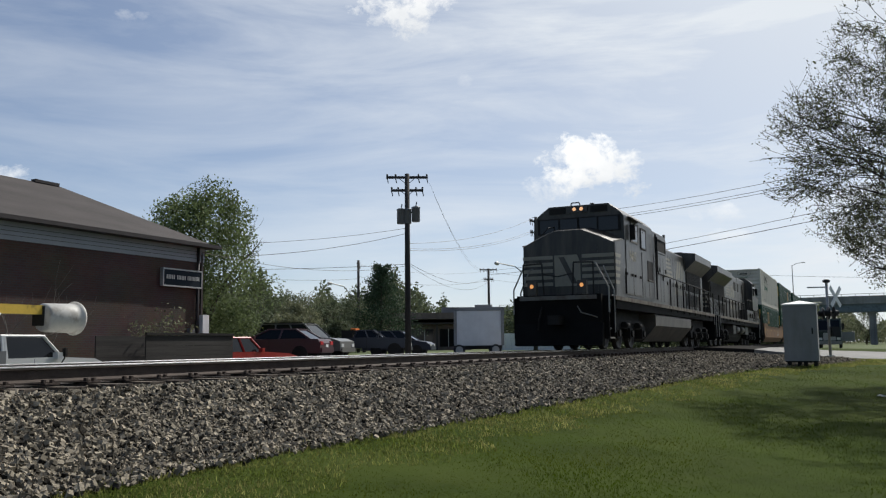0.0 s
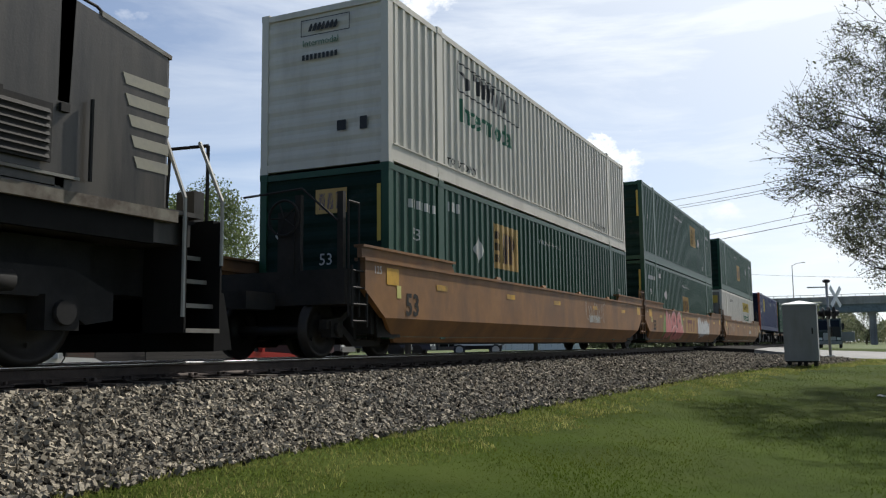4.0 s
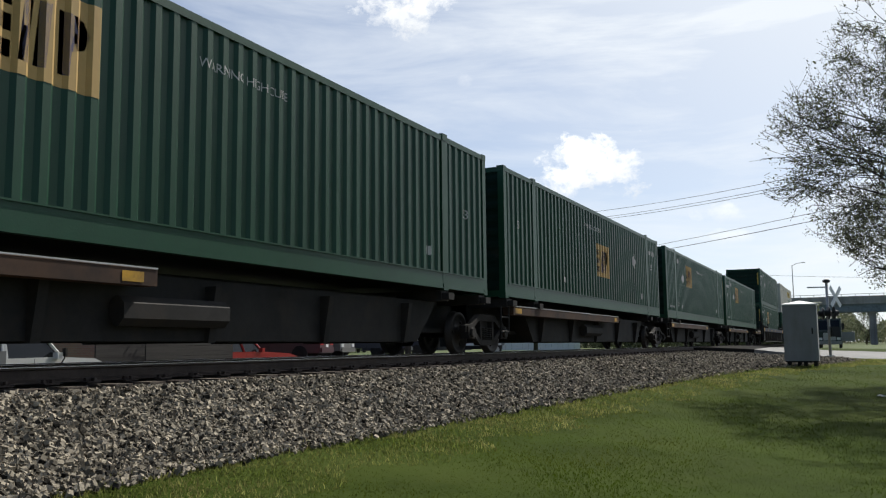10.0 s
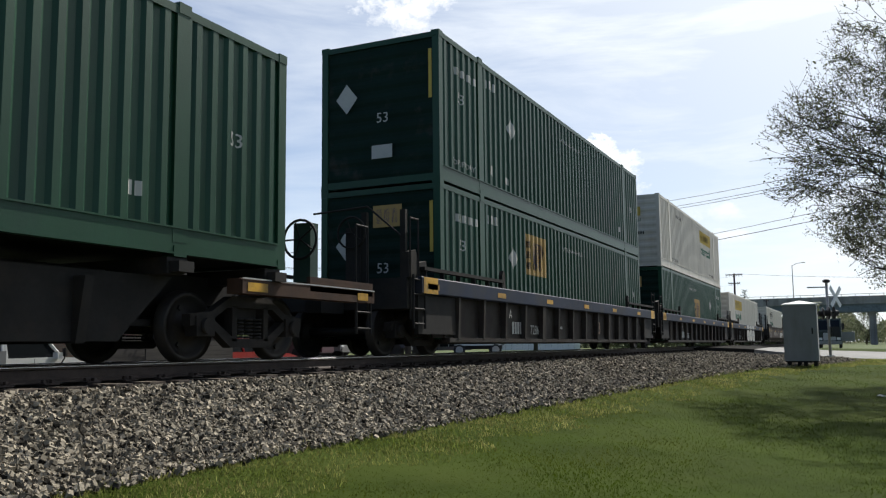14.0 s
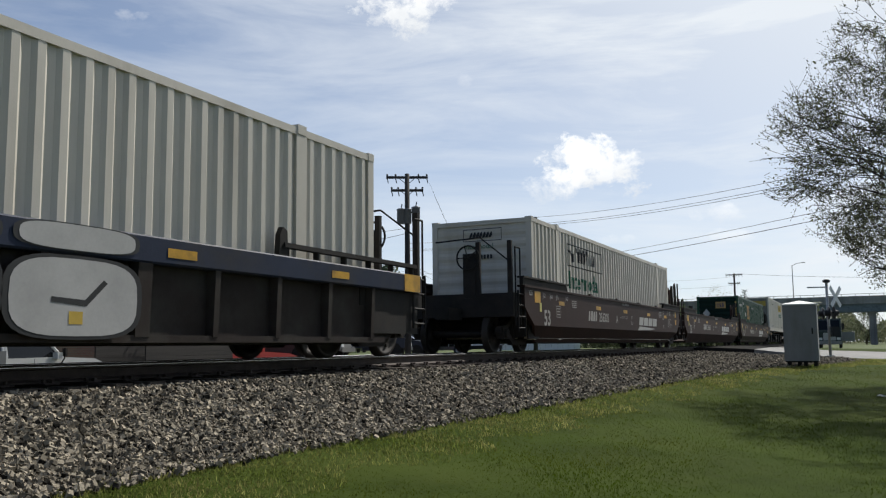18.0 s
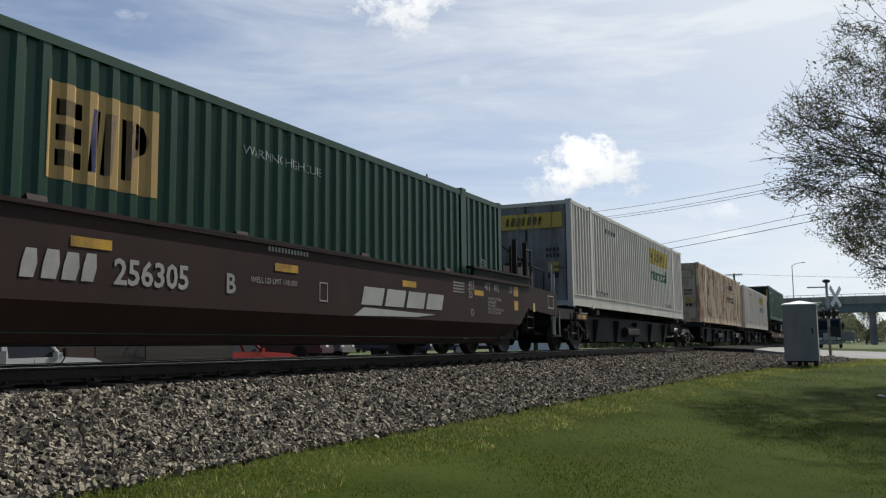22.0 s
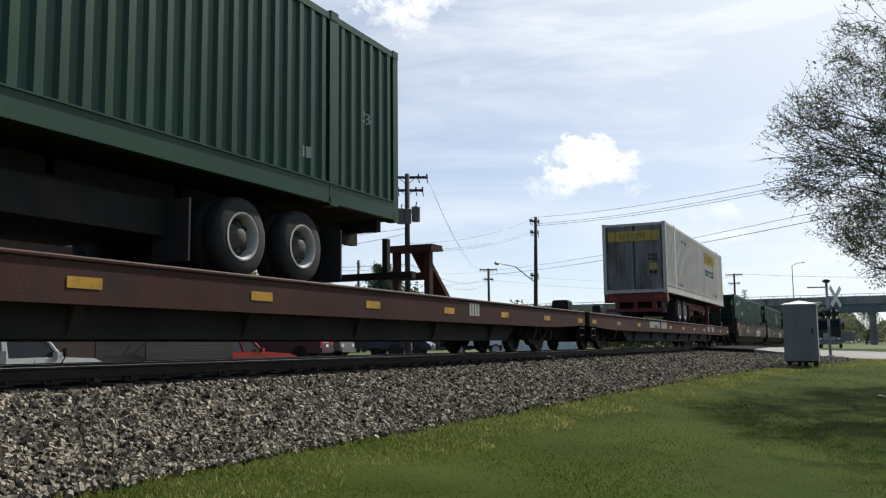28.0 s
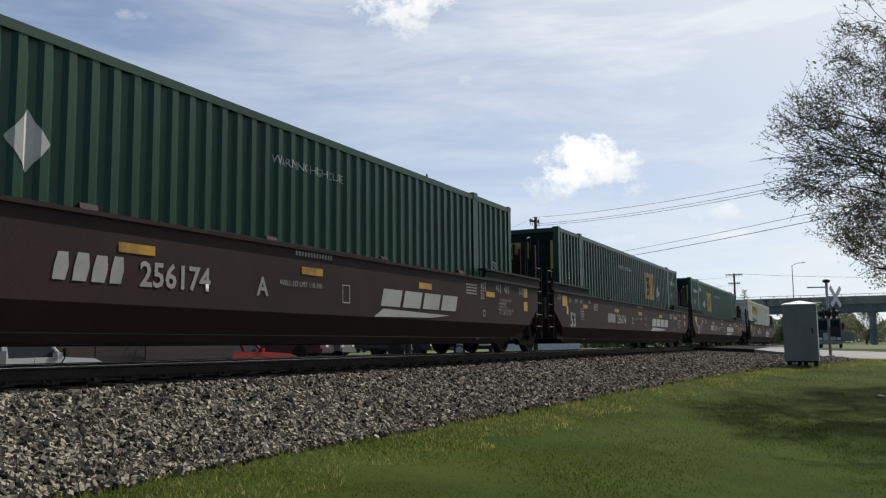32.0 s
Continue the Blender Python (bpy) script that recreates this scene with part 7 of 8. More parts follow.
def transformer(p, x, z):
    bm = bmesh.new()
    lathe(bm, [(0, 0.2), (0.02, 0.24), (0.78, 0.24), (0.8, 0.27), (0.86, 0.26), (0.92, 0.12)], (x, 0.05, z), "z", 14)
    t = part("transformer", bm, TRANSF, p, "grey drum transformer")
    bm = bmesh.new()
    rod(bm, (x, 0.05, z + 0.9), (x + 0.06, 0.05, z + 1.18), 0.035, seg=6)
    part("bushing", bm, TRANSF, t)
    part("bracket", bx(*sorted((x, 0)), -0.03, 0.03, z + 0.5, z + 0.6), POLE, t)


big = utility_pole(44.3, 23.3, -0.5, 10.2, 0.19, "tall dark timber utility pole with two crossarms and transformers", ((0.18, 1.22), (0.95, 0.95)), -62)
for tx in (-0.36, 0.0, 0.5):
    transformer(big, tx, 7.75 + (0.12 if tx > 0 else 0.0) + 0.0)
second = utility_pole(67.9, 23.9, -0.4, 10.8, 0.19, "leaning timber utility pole with short crossarms", ((0.35, 0.5), (1.3, 0.42), (4.9, 0.4)), -30, 1.6)
third = utility_pole(101.7, 41.9, -0.4, 9.9, 0.2, "distant timber utility pole with two crossarms", ((0.15, 1.1), (1.35, 0.6)), -60)
fourth = utility_pole(68.6, 41.2, -0.4, 8.1, 0.15, "plain timber utility pole beside a street lamp", ((0.4, 0.12),), -60)
fifth = utility_pole(148.9, 17.8, -0.4, 11.5, 0.2, "far timber utility pole with crossarm by the tracks", ((0.2, 1.3), (1.6, 0.9)), -75)
sixth = utility_pole(169.4, 14.8, -0.4, 8.1, 0.14, "far thin utility pole by the tracks", ((0.3, 0.5),), -75)
utility_pole(31.0, -14.5, -0.9, 10.4, 0.19, "timber utility pole across the road", ((0.2, 1.2),), -40)


def street_lamp(x, y, z0, h, arm, way_, label):
    s = empty("street_lamp", label, "street lamp")
    bm = bmesh.new()
    d = Vector((math.sin(radians(way_)), math.cos(radians(way_)), 0))
    base = Vector((x, y, 0))
    tube(bm, [base + Vector((0, 0, z0)), base + d * arm * 0.55 + Vector((0, 0, h - 0.25)), base + d * arm + Vector((0, 0, h))], 0.05)
    part("arm", bm, GALV, s)
    e = base + d * (arm + 0.25) + Vector((0, 0, h))
    bm = bmesh.new()
    lathe(bm, [(-0.3, 0.04), (-0.2, 0.13), (0.2, 0.16), (0.32, 0.05)], e, "x", 10)
    part("lamp_head", bm, GALV, s)


street_lamp(68.1, 24.0, 5.4, 6.9, 2.9, -35, "cobra-head street lamp on the leaning pole")
street_lamp(68.6, 41.2, 4.0, 5.9, 2.6, -55, "cobra-head street lamp on the plain pole")


def wire(a, b, sag, r=0.018, n=14, label="thin black overhead cable between poles"):
    a, b, r = Vector(a), Vector(b), r * 0.62
    bm = bmesh.new()
    pts = [a.lerp(b, k / n) - Vector((0, 0, sag * 4 * (k / n) * (1 - k / n))) for k in range(n + 1)]
    side = (b - a).cross(Vector((0, 0, 1))).normalized() * r
    up = Vector((0, 0, r))
    rings = [[bm.verts.new(p + o) for o in (side, up, -side, -up)] for p in pts]
    for ra, rb in zip(rings, rings[1:]):
        for i in range(4):
            bm.faces.new((ra[i], ra[(i + 1) % 4], rb[(i + 1) % 4], rb[i]))
    bm.faces.new(rings[0]), bm.faces.new(rings[-1])
    tagged(part("overhead_cable", bm, WIRE), label, "cable", "overhead cables")


P2T = (67.7, 23.9, 10.5)
R_FAR = (30.5, -14.5, 10.0)
for dz, sag, far in ((0.2, 1.0, (31, -14.6, 8.63)), (-0.35, 1.0, (31, -14.6, 8.46)), (-0.5, 1.0, (31, -14.6, 8.3))):
    wire((67.7, 23.9, 10.5 + dz), far, sag, 0.02)
wire((101.7, 41.9, 9.6), (31, -14.6, 7.21), 0.8, 0.022), wire((101.7, 41.9, 9.1), (31, -14.6, 6.79), 0.8, 0.03)
for dz, z2, sag in ((-4.1, 10.6, 0.5), (-4.4, 9.6, 0.5), (-4.5, 9.45, 0.5)):
    wire((44.3, 23.3, 10.2 + dz), (67.7, 23.9, z2), sag, 0.018)
wire((44.3, 23.3, 5.0), (101.7, 41.9, 9.0), 1.1, 0.02), wire((44.3, 23.3, 4.9), (101.7, 41.9, 8.3), 1.3, 0.02)
wire((45.0, 22.2, 9.7), (101.0, 42.0, 9.8), 1.6, 0.012), wire((45.2, 22.0, 9.0), (101.3, 42.0, 9.6), 1.6, 0.012)
wire((44.3, 23.3, 7.0), (28.5, 33.0, 5.2), 0.5, 0.016), wire((44.3, 23.3, 6.7), (28.5, 30.0, 4.4), 0.6, 0.02)
wire((44.3, 23.3, 4.8), (27.9, 24.2, 4.1), 0.5, 0.016), wire((44.3, 23.3, 4.9), (30.0, 40.0, 4.8), 0.4, 0.02)
wire((68.6, 41.2, 7.7), (101.7, 41.9, 9.6), 0.6, 0.015), wire((68.6, 41.2, 6.6), (101.7, 41.9, 8.4), 0.7, 0.02), wire((68.6, 41.2, 6.4), (40.0, 44.0, 6.2), 0.7, 0.02)
wire((148.9, 17.8, 11.49), (120.0, -30.0, 7.9), 0.8, 0.03)
wire((101.7, 41.9, 9.4), (148.9, 17.8, 11.0), 1.0, 0.02), wire((101.7, 41.9, 8.5), (148.9, 17.8, 9.6), 1.0, 0.02)


# ---------------------------------------------------------------- trees
BARK = mat("tree_bark", (0.075, 0.06, 0.05), 0.9, var=0.3, scale=4, stretch=(1, 1, 0.3), bump=0.4)
BARK_DARK = mat("twig_bark", (0.04, 0.034, 0.032), 0.9, var=0.3, scale=4)


def leaf_mat(name, col, thin=0.35):
    return thin_leaf(name, col, 0.65, var=0.25, scale=0.8, island=0.45, spec=0.2, thin=thin)


SPRING = leaf_mat("spring_leaf", (0.16, 0.205, 0.085), 0.4)
BUD = leaf_mat("bud_leaf", (0.15, 0.165, 0.095), 0.3)
PINE = leaf_mat("pine_needle", (0.05, 0.085, 0.045), 0.25)
# leaf green paled so that distance haze is painted into the colour
WOODS_HAZED = leaf_mat("woods_leaf", (0.13, 0.155, 0.085), 0.3)
WOODS_B = leaf_mat("woods_leaf_pale", (0.2, 0.21, 0.12), 0.3)


def grow(rnd, base, way_, length, radius, levels, split, spread, lift, out, level=0, shrink=0.72):
    """Branches as a list of (start, end, radius, radius, level), each bent in three pieces."""
    p, d = Vector(base), Vector(way_).normalized()
    n = 3
    for k in range(n):
        d = (d + Vector((rnd.gauss(0, 1), rnd.gauss(0, 1), rnd.gauss(0, 0.6))) * 0.13 + Vector((0, 0, lift))).normalized()
        q = p + d * (length / n)
        r0, r1 = radius * (1 - 0.35 * k / n), radius * (1 - 0.35 * (k + 1) / n)
        out.append((p.copy(), q.copy(), r0, r1, level))
        if level < levels and k > 0 or level == levels - 1:
            for _ in range(split if k == n - 1 else max(1, split - 1)):
                s = Vector((rnd.gauss(0, 1), rnd.gauss(0, 1), rnd.gauss(0, 0.7)))
                s = (s - d * s.dot(d)).normalized()
                if level < levels:
                    grow(rnd, q, d + s * spread * rnd.uniform(0.7, 1.3), length * shrink * rnd.uniform(0.7, 1.15), max(r1 * 0.62, 0.0045), levels, split, spread, lift, out, level + 1, shrink)
        p = q


def wood_mesh(name, segs, m, parent, lo=0, hi=99):
    verts, faces = [], []
    for p, q, r0, r1, lv in segs:
        if not lo <= lv <= hi:
            continue
        n = 8 if lv == 0 else 5 if lv < 3 else 3
        w = (q - p).normalized()
        s = w.orthogonal().normalized()
        t = w.cross(s)
        b = len(verts)
        for c, r in ((p, r0), (q, r1)):
            for i in range(n):
                a = 2 * math.pi * i / n
                verts.append(c + (s * math.cos(a) + t * math.sin(a)) * r)
        for i in range(n):
            faces.append((b + i, b + (i + 1) % n, b + n + (i + 1) % n, b + n + i))
    me = bpy.data.meshes.new(name)
    me.from_pydata([tuple(v) for v in verts], [], faces)
    me.materials.append(m)
    ob = new(name, me)
    ob.parent = parent
    return ob


def leaf_mesh(name, centres, size, m, parent, seed, label=""):
    """Small folded leaves, one at each centre."""
    r = np.random.default_rng(seed)
    c = np.asarray(centres, float)
    n = len(c)
    a, b = r.normal(size=(n, 3)), r.normal(size=(n, 3))
    a /= np.linalg.norm(a, axis=1)[:, None]
    b -= a * (a * b).sum(1)[:, None]
    b /= np.linalg.norm(b, axis=1)[:, None]
    s = size * (0.6 + 0.8 * r.random(n))[:, None]
    v = np.stack([c - a * s, c + b * s * 0.55, c + a * s, c - b * s * 0.55], 1).reshape(-1, 3)
    f = np.arange(n * 4).reshape(n, 4)
    me = bpy.data.meshes.new(name)
    me.from_pydata(v.tolist(), [], f.tolist())
    me.materials.append(m)
    ob = new(name, me)
    ob.parent = parent
    return tagged(ob, label)


def budding_tree():
    """The nearly bare ornamental tree on the lawn."""
    t = empty("budding_tree", "spreading tree with dark twigs and small spring buds", "tree")
    base = Vector((20.87, -4.26, ground_z(20.87, -4.26) - 0.05))
    rnd = random.Random(21)
    mid, crown = base + Vector((0.05, 0.1, 0.9)), base + Vector((0.0, 0.15, 1.7))
    segs = [(base, mid, 0.26, 0.21, 0), (mid, crown, 0.21, 0.19, 0)]
    for k in range(28):
        a = 2.4 * k + rnd.uniform(-0.25, 0.25)
        up = (0.3, 0.45, 0.75, 1.2, 2.2)[k % 5] + rnd.uniform(0, 0.15)
        grow(rnd, crown + Vector((0, 0, (0.0, 0.1, 0.3, 0.5, 0.6)[k % 5])), (math.cos(a), math.sin(a), up), rnd.uniform(2.35, 2.75) * (1.0 if up < 1 else 1.3 if up < 2 else 1.7), 0.062, 5, 3, 0.66, 0.006, segs, 1, 0.65)
    segs = [g for g in segs if g[4] < 2 or (min(g[0].z, g[1].z) > 1.35 and math.hypot(g[1].x - base.x, g[1].y - base.y)
            < pieces([(1.0, 4.0), (2.0, 4.5), (3.2, 5.95), (4.2, 6.2), (6.3, 5.1), (8.4, 3.8), (10.5, 2.0), (13, 0.5)], g[1].z) * (0.98 + 0.14 * noise.noise(g[1] * 0.9)))]
    segs = [g for g in segs if g[4] < 4 or g[1].z > 3.1 or rnd.random() < 0.4]
    wood_mesh("trunk", segs, BARK_DARK, t, 0, 1)
    wood_mesh("branch_work", segs, BARK_DARK, t, 2, 9)
    tips = []
    for p, q, r0, r1, lv in segs:
        if lv >= 5 and rnd.random() < 0.85:
            c0 = p.lerp(q, rnd.random())
            for _ in range(3):
                tips.append(c0 + Vector((rnd.gauss(0, 1), rnd.gauss(0, 1), rnd.gauss(0, 1))) * 0.045)
    leaf_mesh("crown", tips, 0.027, BUD, t, 3, "sparse pale green buds")
    t['twigs'] = len(segs)


def leafy_tree(x, y, z, h, rad, seed, leaf, label, count=5200, size=0.16, name="deciduous_tree", stems=3, low=0.12):
    t = empty(name, label, "tree")
    rnd = random.Random(seed)
    segs = []
    for k in range(stems):
        a = 2 * math.pi * k / stems + rnd.random()
        grow(rnd, (x, y, z - 0.1), (0.25 * math.cos(a), 0.25 * math.sin(a), 1), h * 0.42, 0.05 + 0.012 * h, 3, 2, 0.5, 0.04, segs, 0, 0.62)
    wood_mesh("trunk", segs, BARK, t)
    clumps = []
    for _ in range(110):
        a, e, k = rnd.uniform(0, 2 * math.pi), rnd.uniform(low, 1), rnd.random() ** 0.5
        w = rad * math.sin(math.pi * (0.12 + 0.8 * e)) ** 0.7
        clumps.append((x + w * k * math.cos(a), y + w * k * math.sin(a), z + h * (0.05 + 0.93 * e) - 0.25, rnd.uniform(0.35, 0.8) * rad * 0.24))
    pts = []
    for _ in range(count):
        cx, cy, cz, cr = clumps[rnd.randrange(len(clumps))]
        w = Vector((rnd.gauss(0, 1), rnd.gauss(0, 1), rnd.gauss(0, 0.9))).normalized() * cr * 1.9 * rnd.random() ** 0.45
        pts.append((cx + w.x, cy + w.y, cz + w.z))
    leaf_mesh("crown", pts, size, leaf, t, seed + 1)
    return t


def pine_tree(x, y, z, h, rad, seed, label, count=5000):
    t = empty("pine_tree", label, "tree")
    rnd = random.Random(seed)
    bm = bmesh.new()
    rod(bm, (x, y, z - 0.1), (x, y, z + h * 0.97), 0.16, 0.03, seg=7)
    part("trunk", bm, BARK, t)
    pts = []
    bm = bmesh.new()
    for k in range(46):
        e = 0.12 + 0.86 * k / 46
        a = k * 2.4 + rnd.uniform(-0.3, 0.3)
        w = rad * (1.08 - e) ** 0.75 * rnd.uniform(0.6, 1.1)
        p0 = Vector((x, y, z + h * e))
        p1 = p0 + Vector((math.cos(a) * w, math.sin(a) * w, w * 0.28))
        rod(bm, p0, p1, 0.03, 0.01, seg=4)
        for _ in range(count // 46):
            q = p0.lerp(p1, rnd.random() ** 0.6)
            pts.append(q + Vector((rnd.gauss(0, 1), rnd.gauss(0, 1), rnd.gauss(0, 0.8))) * (0.1 + 0.1 * w))
    part("limbs", bm, BARK, t)
    leaf_mesh("crown", pts, 0.07, PINE, t, seed)


budding_tree()
leafy_tree(33.6, 29.2, -1.0, 9.2, 3.4, 5, SPRING, "tall broad tree in fresh spring leaf behind the building", 36000, 0.07)
pine_tree(61.2, 34.6, -0.4, 7.2, 3.3, 8, "dark young pine with uneven top", 16000)
for k, (az, d, h, pale) in enumerate(((52.6, 64, 4.4, 0), (53.9, 70, 4.9, 0), (55.0, 62, 3.9, 1), (56.0, 76, 5.3, 1), (57.2, 68, 4.3, 0), (58.3, 80, 5.2, 0), (59.4, 84, 4.6, 1), (54.4, 52, 2.6, 1), (51.6, 54, 3.6, 0), (57.6, 58, 2.4, 0))):
    leafy_tree(d * math.sin(radians(az)), d * math.cos(radians(az)), -0.4, h, h * 0.55, 15 + k, WOODS_B if pale else WOODS_HAZED, "low rounded tree in pale new leaf" if pale else "low bushy mid-green tree", 6500, 0.085)
leafy_tree(160.0, 22.6, -0.4, 11.0, 4.0, 31, WOODS_B, "far tree just coming into leaf", 1300, 0.08)
pine_tree(158.5, 17.4, -0.4, 10.0, 2.0, 33, "far narrow dark evergreen", 1600)
for k, (bxx, byy, hh) in enumerate(((255, -2.0, 9), (262, 4.5, 7), (270, -14, 9), (248, -22, 8), (285, 10, 10), (205, -12.5, 5.5), (190, -15.0, 4.5))):
    leafy_tree(bxx, byy, -0.5, hh, hh * 0.55, 40 + k, WOODS_B if k % 2 else WOODS_HAZED, "far tree in pale spring leaf beyond the bridge", 3600, 0.17)


def woods():
    """Far wooded skyline as one mass of leaves."""
    r = np.random.default_rng(77)
    n = 120000
    az = np.radians(38 + 50 * r.random(n))
    d = 128 + 40 * r.random(n)
    top = 8.6 + 2.0 * np.sin(az * 37) + 1.5 * np.sin(az * 83 + 1) + 1.1 * np.sin(az * 171 + 2) + (az < 0.95) * 0.8
    top = np.clip(top, 5.0, 11.5) * (0.85 + 0.3 * np.sin(d * 0.9 + az * 60) ** 2)
    top = np.where(az > 1.13, top * 0.55, top)
    z = -0.6 + top * r.random(n) ** 0.6
    pts = np.stack([d * np.sin(az), d * np.cos(az), z], 1) + r.normal(size=(n, 3)) * 0.3
    o = leaf_mesh("woods", pts, 0.3, WOODS_HAZED, None, 4)
    tagged(o, "far belt of dark green trees on the skyline", "woods", kind="stuff")
    r = np.random.default_rng(78)
    n = 50000
    x = 330 + 120 * r.random(n)
    y = -160 + 230 * r.random(n)
    z = -0.6 + (9 + 3 * np.sin(y * 0.21) + 2 * np.sin(y * 0.53)) * r.random(n) ** 0.6
    o = leaf_mesh("woods", np.stack([x, y, z], 1), 0.62, WOODS_B, None, 5)
    tagged(o, "far belt of pale green trees beyond the bridge", "woods", kind="stuff")


woods()


# ---------------------------------------------------------------- buildings
def brick_mat(name, a, b, mortar, scale):
    m = bpy.data.materials.new(name)
    m.use_nodes = True
    N, L = m.node_tree.nodes, m.node_tree.links
    bs = N["Principled BSDF"]
    bs.inputs["Roughness"].default_value, bs.inputs["Specular IOR Level"].default_value = 0.9, 0.2
    tc, mp, br, nz = N.new("ShaderNodeTexCoord"), N.new("ShaderNodeMapping"), N.new("ShaderNodeTexBrick"), N.new("ShaderNodeTexNoise")
    mp.inputs["Rotation"].default_value = (radians(90), 0, 0)
    br.inputs["Color1"].default_value, br.inputs["Color2"].default_value, br.inputs["Mortar"].default_value = (*a, 1), (*b, 1), (*mortar, 1)
    br.inputs["Scale"].default_value, br.inputs["Mortar Size"].default_value = scale, 0.012
    br.inputs["Brick Width"].default_value, br.inputs["Row Height"].default_value = 0.22, 0.08
    nz.inputs["Scale"].default_value, nz.inputs["Detail"].default_value = 0.8, 5
    mx = N.new("ShaderNodeMix")
    mx.data_type, mx.blend_type, mx.inputs[0].default_value = "RGBA", "MULTIPLY", 0.5
    L.new(tc.outputs["Object"], mp.inputs[0]), L.new(mp.outputs[0], br.inputs["Vector"]), L.new(tc.outputs["Object"], nz.inputs["Vector"])
    L.new(br.outputs["Color"], mx.inputs[6]), L.new(nz.outputs["Color"], mx.inputs[7]), L.new(mx.outputs[2], bs.inputs["Base Color"])
    bp = N.new("ShaderNodeBump")
    bp.inputs["Strength"].default_value, bp.inputs["Distance"].default_value = 0.4, 0.01
    L.new(br.outputs["Fac"], bp.inputs["Height"]), L.new(bp.outputs[0], bs.inputs["Normal"])
    return m


BRICK = brick_mat("red_brown_brick", (0.115, 0.068, 0.056), (0.095, 0.056, 0.048), (0.09, 0.08, 0.072), 1.0)
BRICK_FAR = brick_mat("dark_brown_brick", (0.2, 0.14, 0.12), (0.16, 0.115, 0.1), (0.16, 0.145, 0.13), 1.0)
SHINGLE = mat("brown_shingle", (0.06, 0.052, 0.05), 0.9, var=0.2, scale=1.2, stretch=(0.4, 1, 1), bump=0.3, bump_scale=14)
FASCIA = mat("grey_white_fascia", (0.3, 0.315, 0.33), 0.6, var=0.1, scale=0.8, stretch=(0.3, 1, 1))
DARK_TRIM = mat("dark_brown_gutter", (0.04, 0.032, 0.03), 0.5, var=0.15)
SIGN_DARK = mat("sign_dark_blue", (0.012, 0.02, 0.028), 0.6, var=0.1, spec=0.1)


def shop():
    """The brick building with a hipped shingle roof beside the lot."""
    b = empty("brick_building", "long red-brown brick building with grey fascia and hipped roof", "building")
    x0, x1, y0, y1, z0, ze = -14.0, 27.6, 23.9, 31.7, -1.6, 4.3
    part("wall", bx(x0, x1, y0, y0 + 0.3, z0, 3.62), BRICK, b), part("wall", bx(x0, x1, y1 - 0.3, y1, z0, 4.2), BRICK, b)
    part("wall", bx(x1 - 0.3, x1, y0 + 0.3, y1 - 0.3, z0, 3.62), BRICK, b), part("wall", bx(x0, x0 + 0.3, y0 + 0.3, y1 - 0.3, z0, 4.2), BRICK, b)
    part("fascia_panel", bx(x0, x1 + 0.02, y0 - 0.03, y0 + 0.3, 3.62, 4.2), FASCIA, b, "grey-white panel band under the eaves")
    part("fascia_panel", bx(x1 - 0.3, x1 + 0.03, y0 + 0.3, y1, 3.62, 4.2), FASCIA, b)
    for k in range(3):
        part("fascia_groove", bx(x0, x1 + 0.04, y0 - 0.036, y0 - 0.03, 3.76 + 0.14 * k, 3.775 + 0.14 * k), DARK_TRIM, b)
    part("soffit", bx(x0 - 0.4, x1 + 0.42, y0 - 0.42, y1 + 0.4, 4.2, 4.26), DARK_TRIM, b)
    part("gutter", bx(x0 - 0.4, x1 + 0.45, y0 - 0.52, y0 - 0.42, 4.2, 4.34), DARK_TRIM, b), part("gutter", bx(x1 + 0.42, x1 + 0.52, y0 - 0.5, y1 + 0.4, 4.2, 4.34), DARK_TRIM, b)
    bm = bmesh.new()
    ex0, ex1, ey0, ey1, zr, w = x0 - 0.4, x1 + 0.42, y0 - 0.44, y1 + 0.4, 6.5, 4.3
    v = [bm.verts.new(p) for p in ((ex0, ey0, 4.27), (ex1, ey0, 4.27), (ex1, ey1, 4.27), (ex0, ey1, 4.27), (ex0 + w, (ey0 + ey1) / 2, zr), (ex1 - w, (ey0 + ey1) / 2, zr))]
    for f in ((0, 1, 5, 4), (1, 2, 5), (2, 3, 4, 5), (3, 0, 4), (3, 2, 1, 0)):
        bm.faces.new([v[i] for i in f])
    roof = part("roof", bm, SHINGLE, b)
    part("ridge_vent", bx(ex1 - w - 1.2, ex1 - w - 0.1, (ey0 + ey1) / 2 - 0.12, (ey0 + ey1) / 2 + 0.12, zr - 0.02, zr + 0.09), SHINGLE, roof)
    bm = bmesh.new()
    rod(bm, (27.2, 23.82, -1.4), (27.2, 23.82, 4.2), 0.06, seg=8)
    part("downspout", bm, DARK_TRIM, b)
    part("conduit", bx(27.42, 27.5, 23.84, 23.9, 0.0, 4.0), DARK_TRIM, b)
    part("meter_box", bx(27.35, 27.72, 23.66, 23.86, 0.7, 1.5), SIGNAL_WHITE, b, "white electric meter box"), part("meter_box", bx(26.7, 26.95, 23.7, 23.88, 0.55, 0.95), TRANSF, b)
    s = empty("wall_sign", "dark blue lit-box sign with pale frame on the brick wall", "sign")
    part("panel", bx(25.2, 27.3, 23.74, 23.86, 2.6, 3.2), SIGN_DARK, s)
    for a in ((25.16, 27.34, 23.72, 23.88, 3.2, 3.25), (25.16, 27.34, 23.72, 23.88, 2.55, 2.6), (25.15, 25.2, 23.72, 23.88, 2.6, 3.2), (27.3, 27.35, 23.72, 23.88, 2.6, 3.2)):
        part("sign_frame", bx(*a), GALV, s)
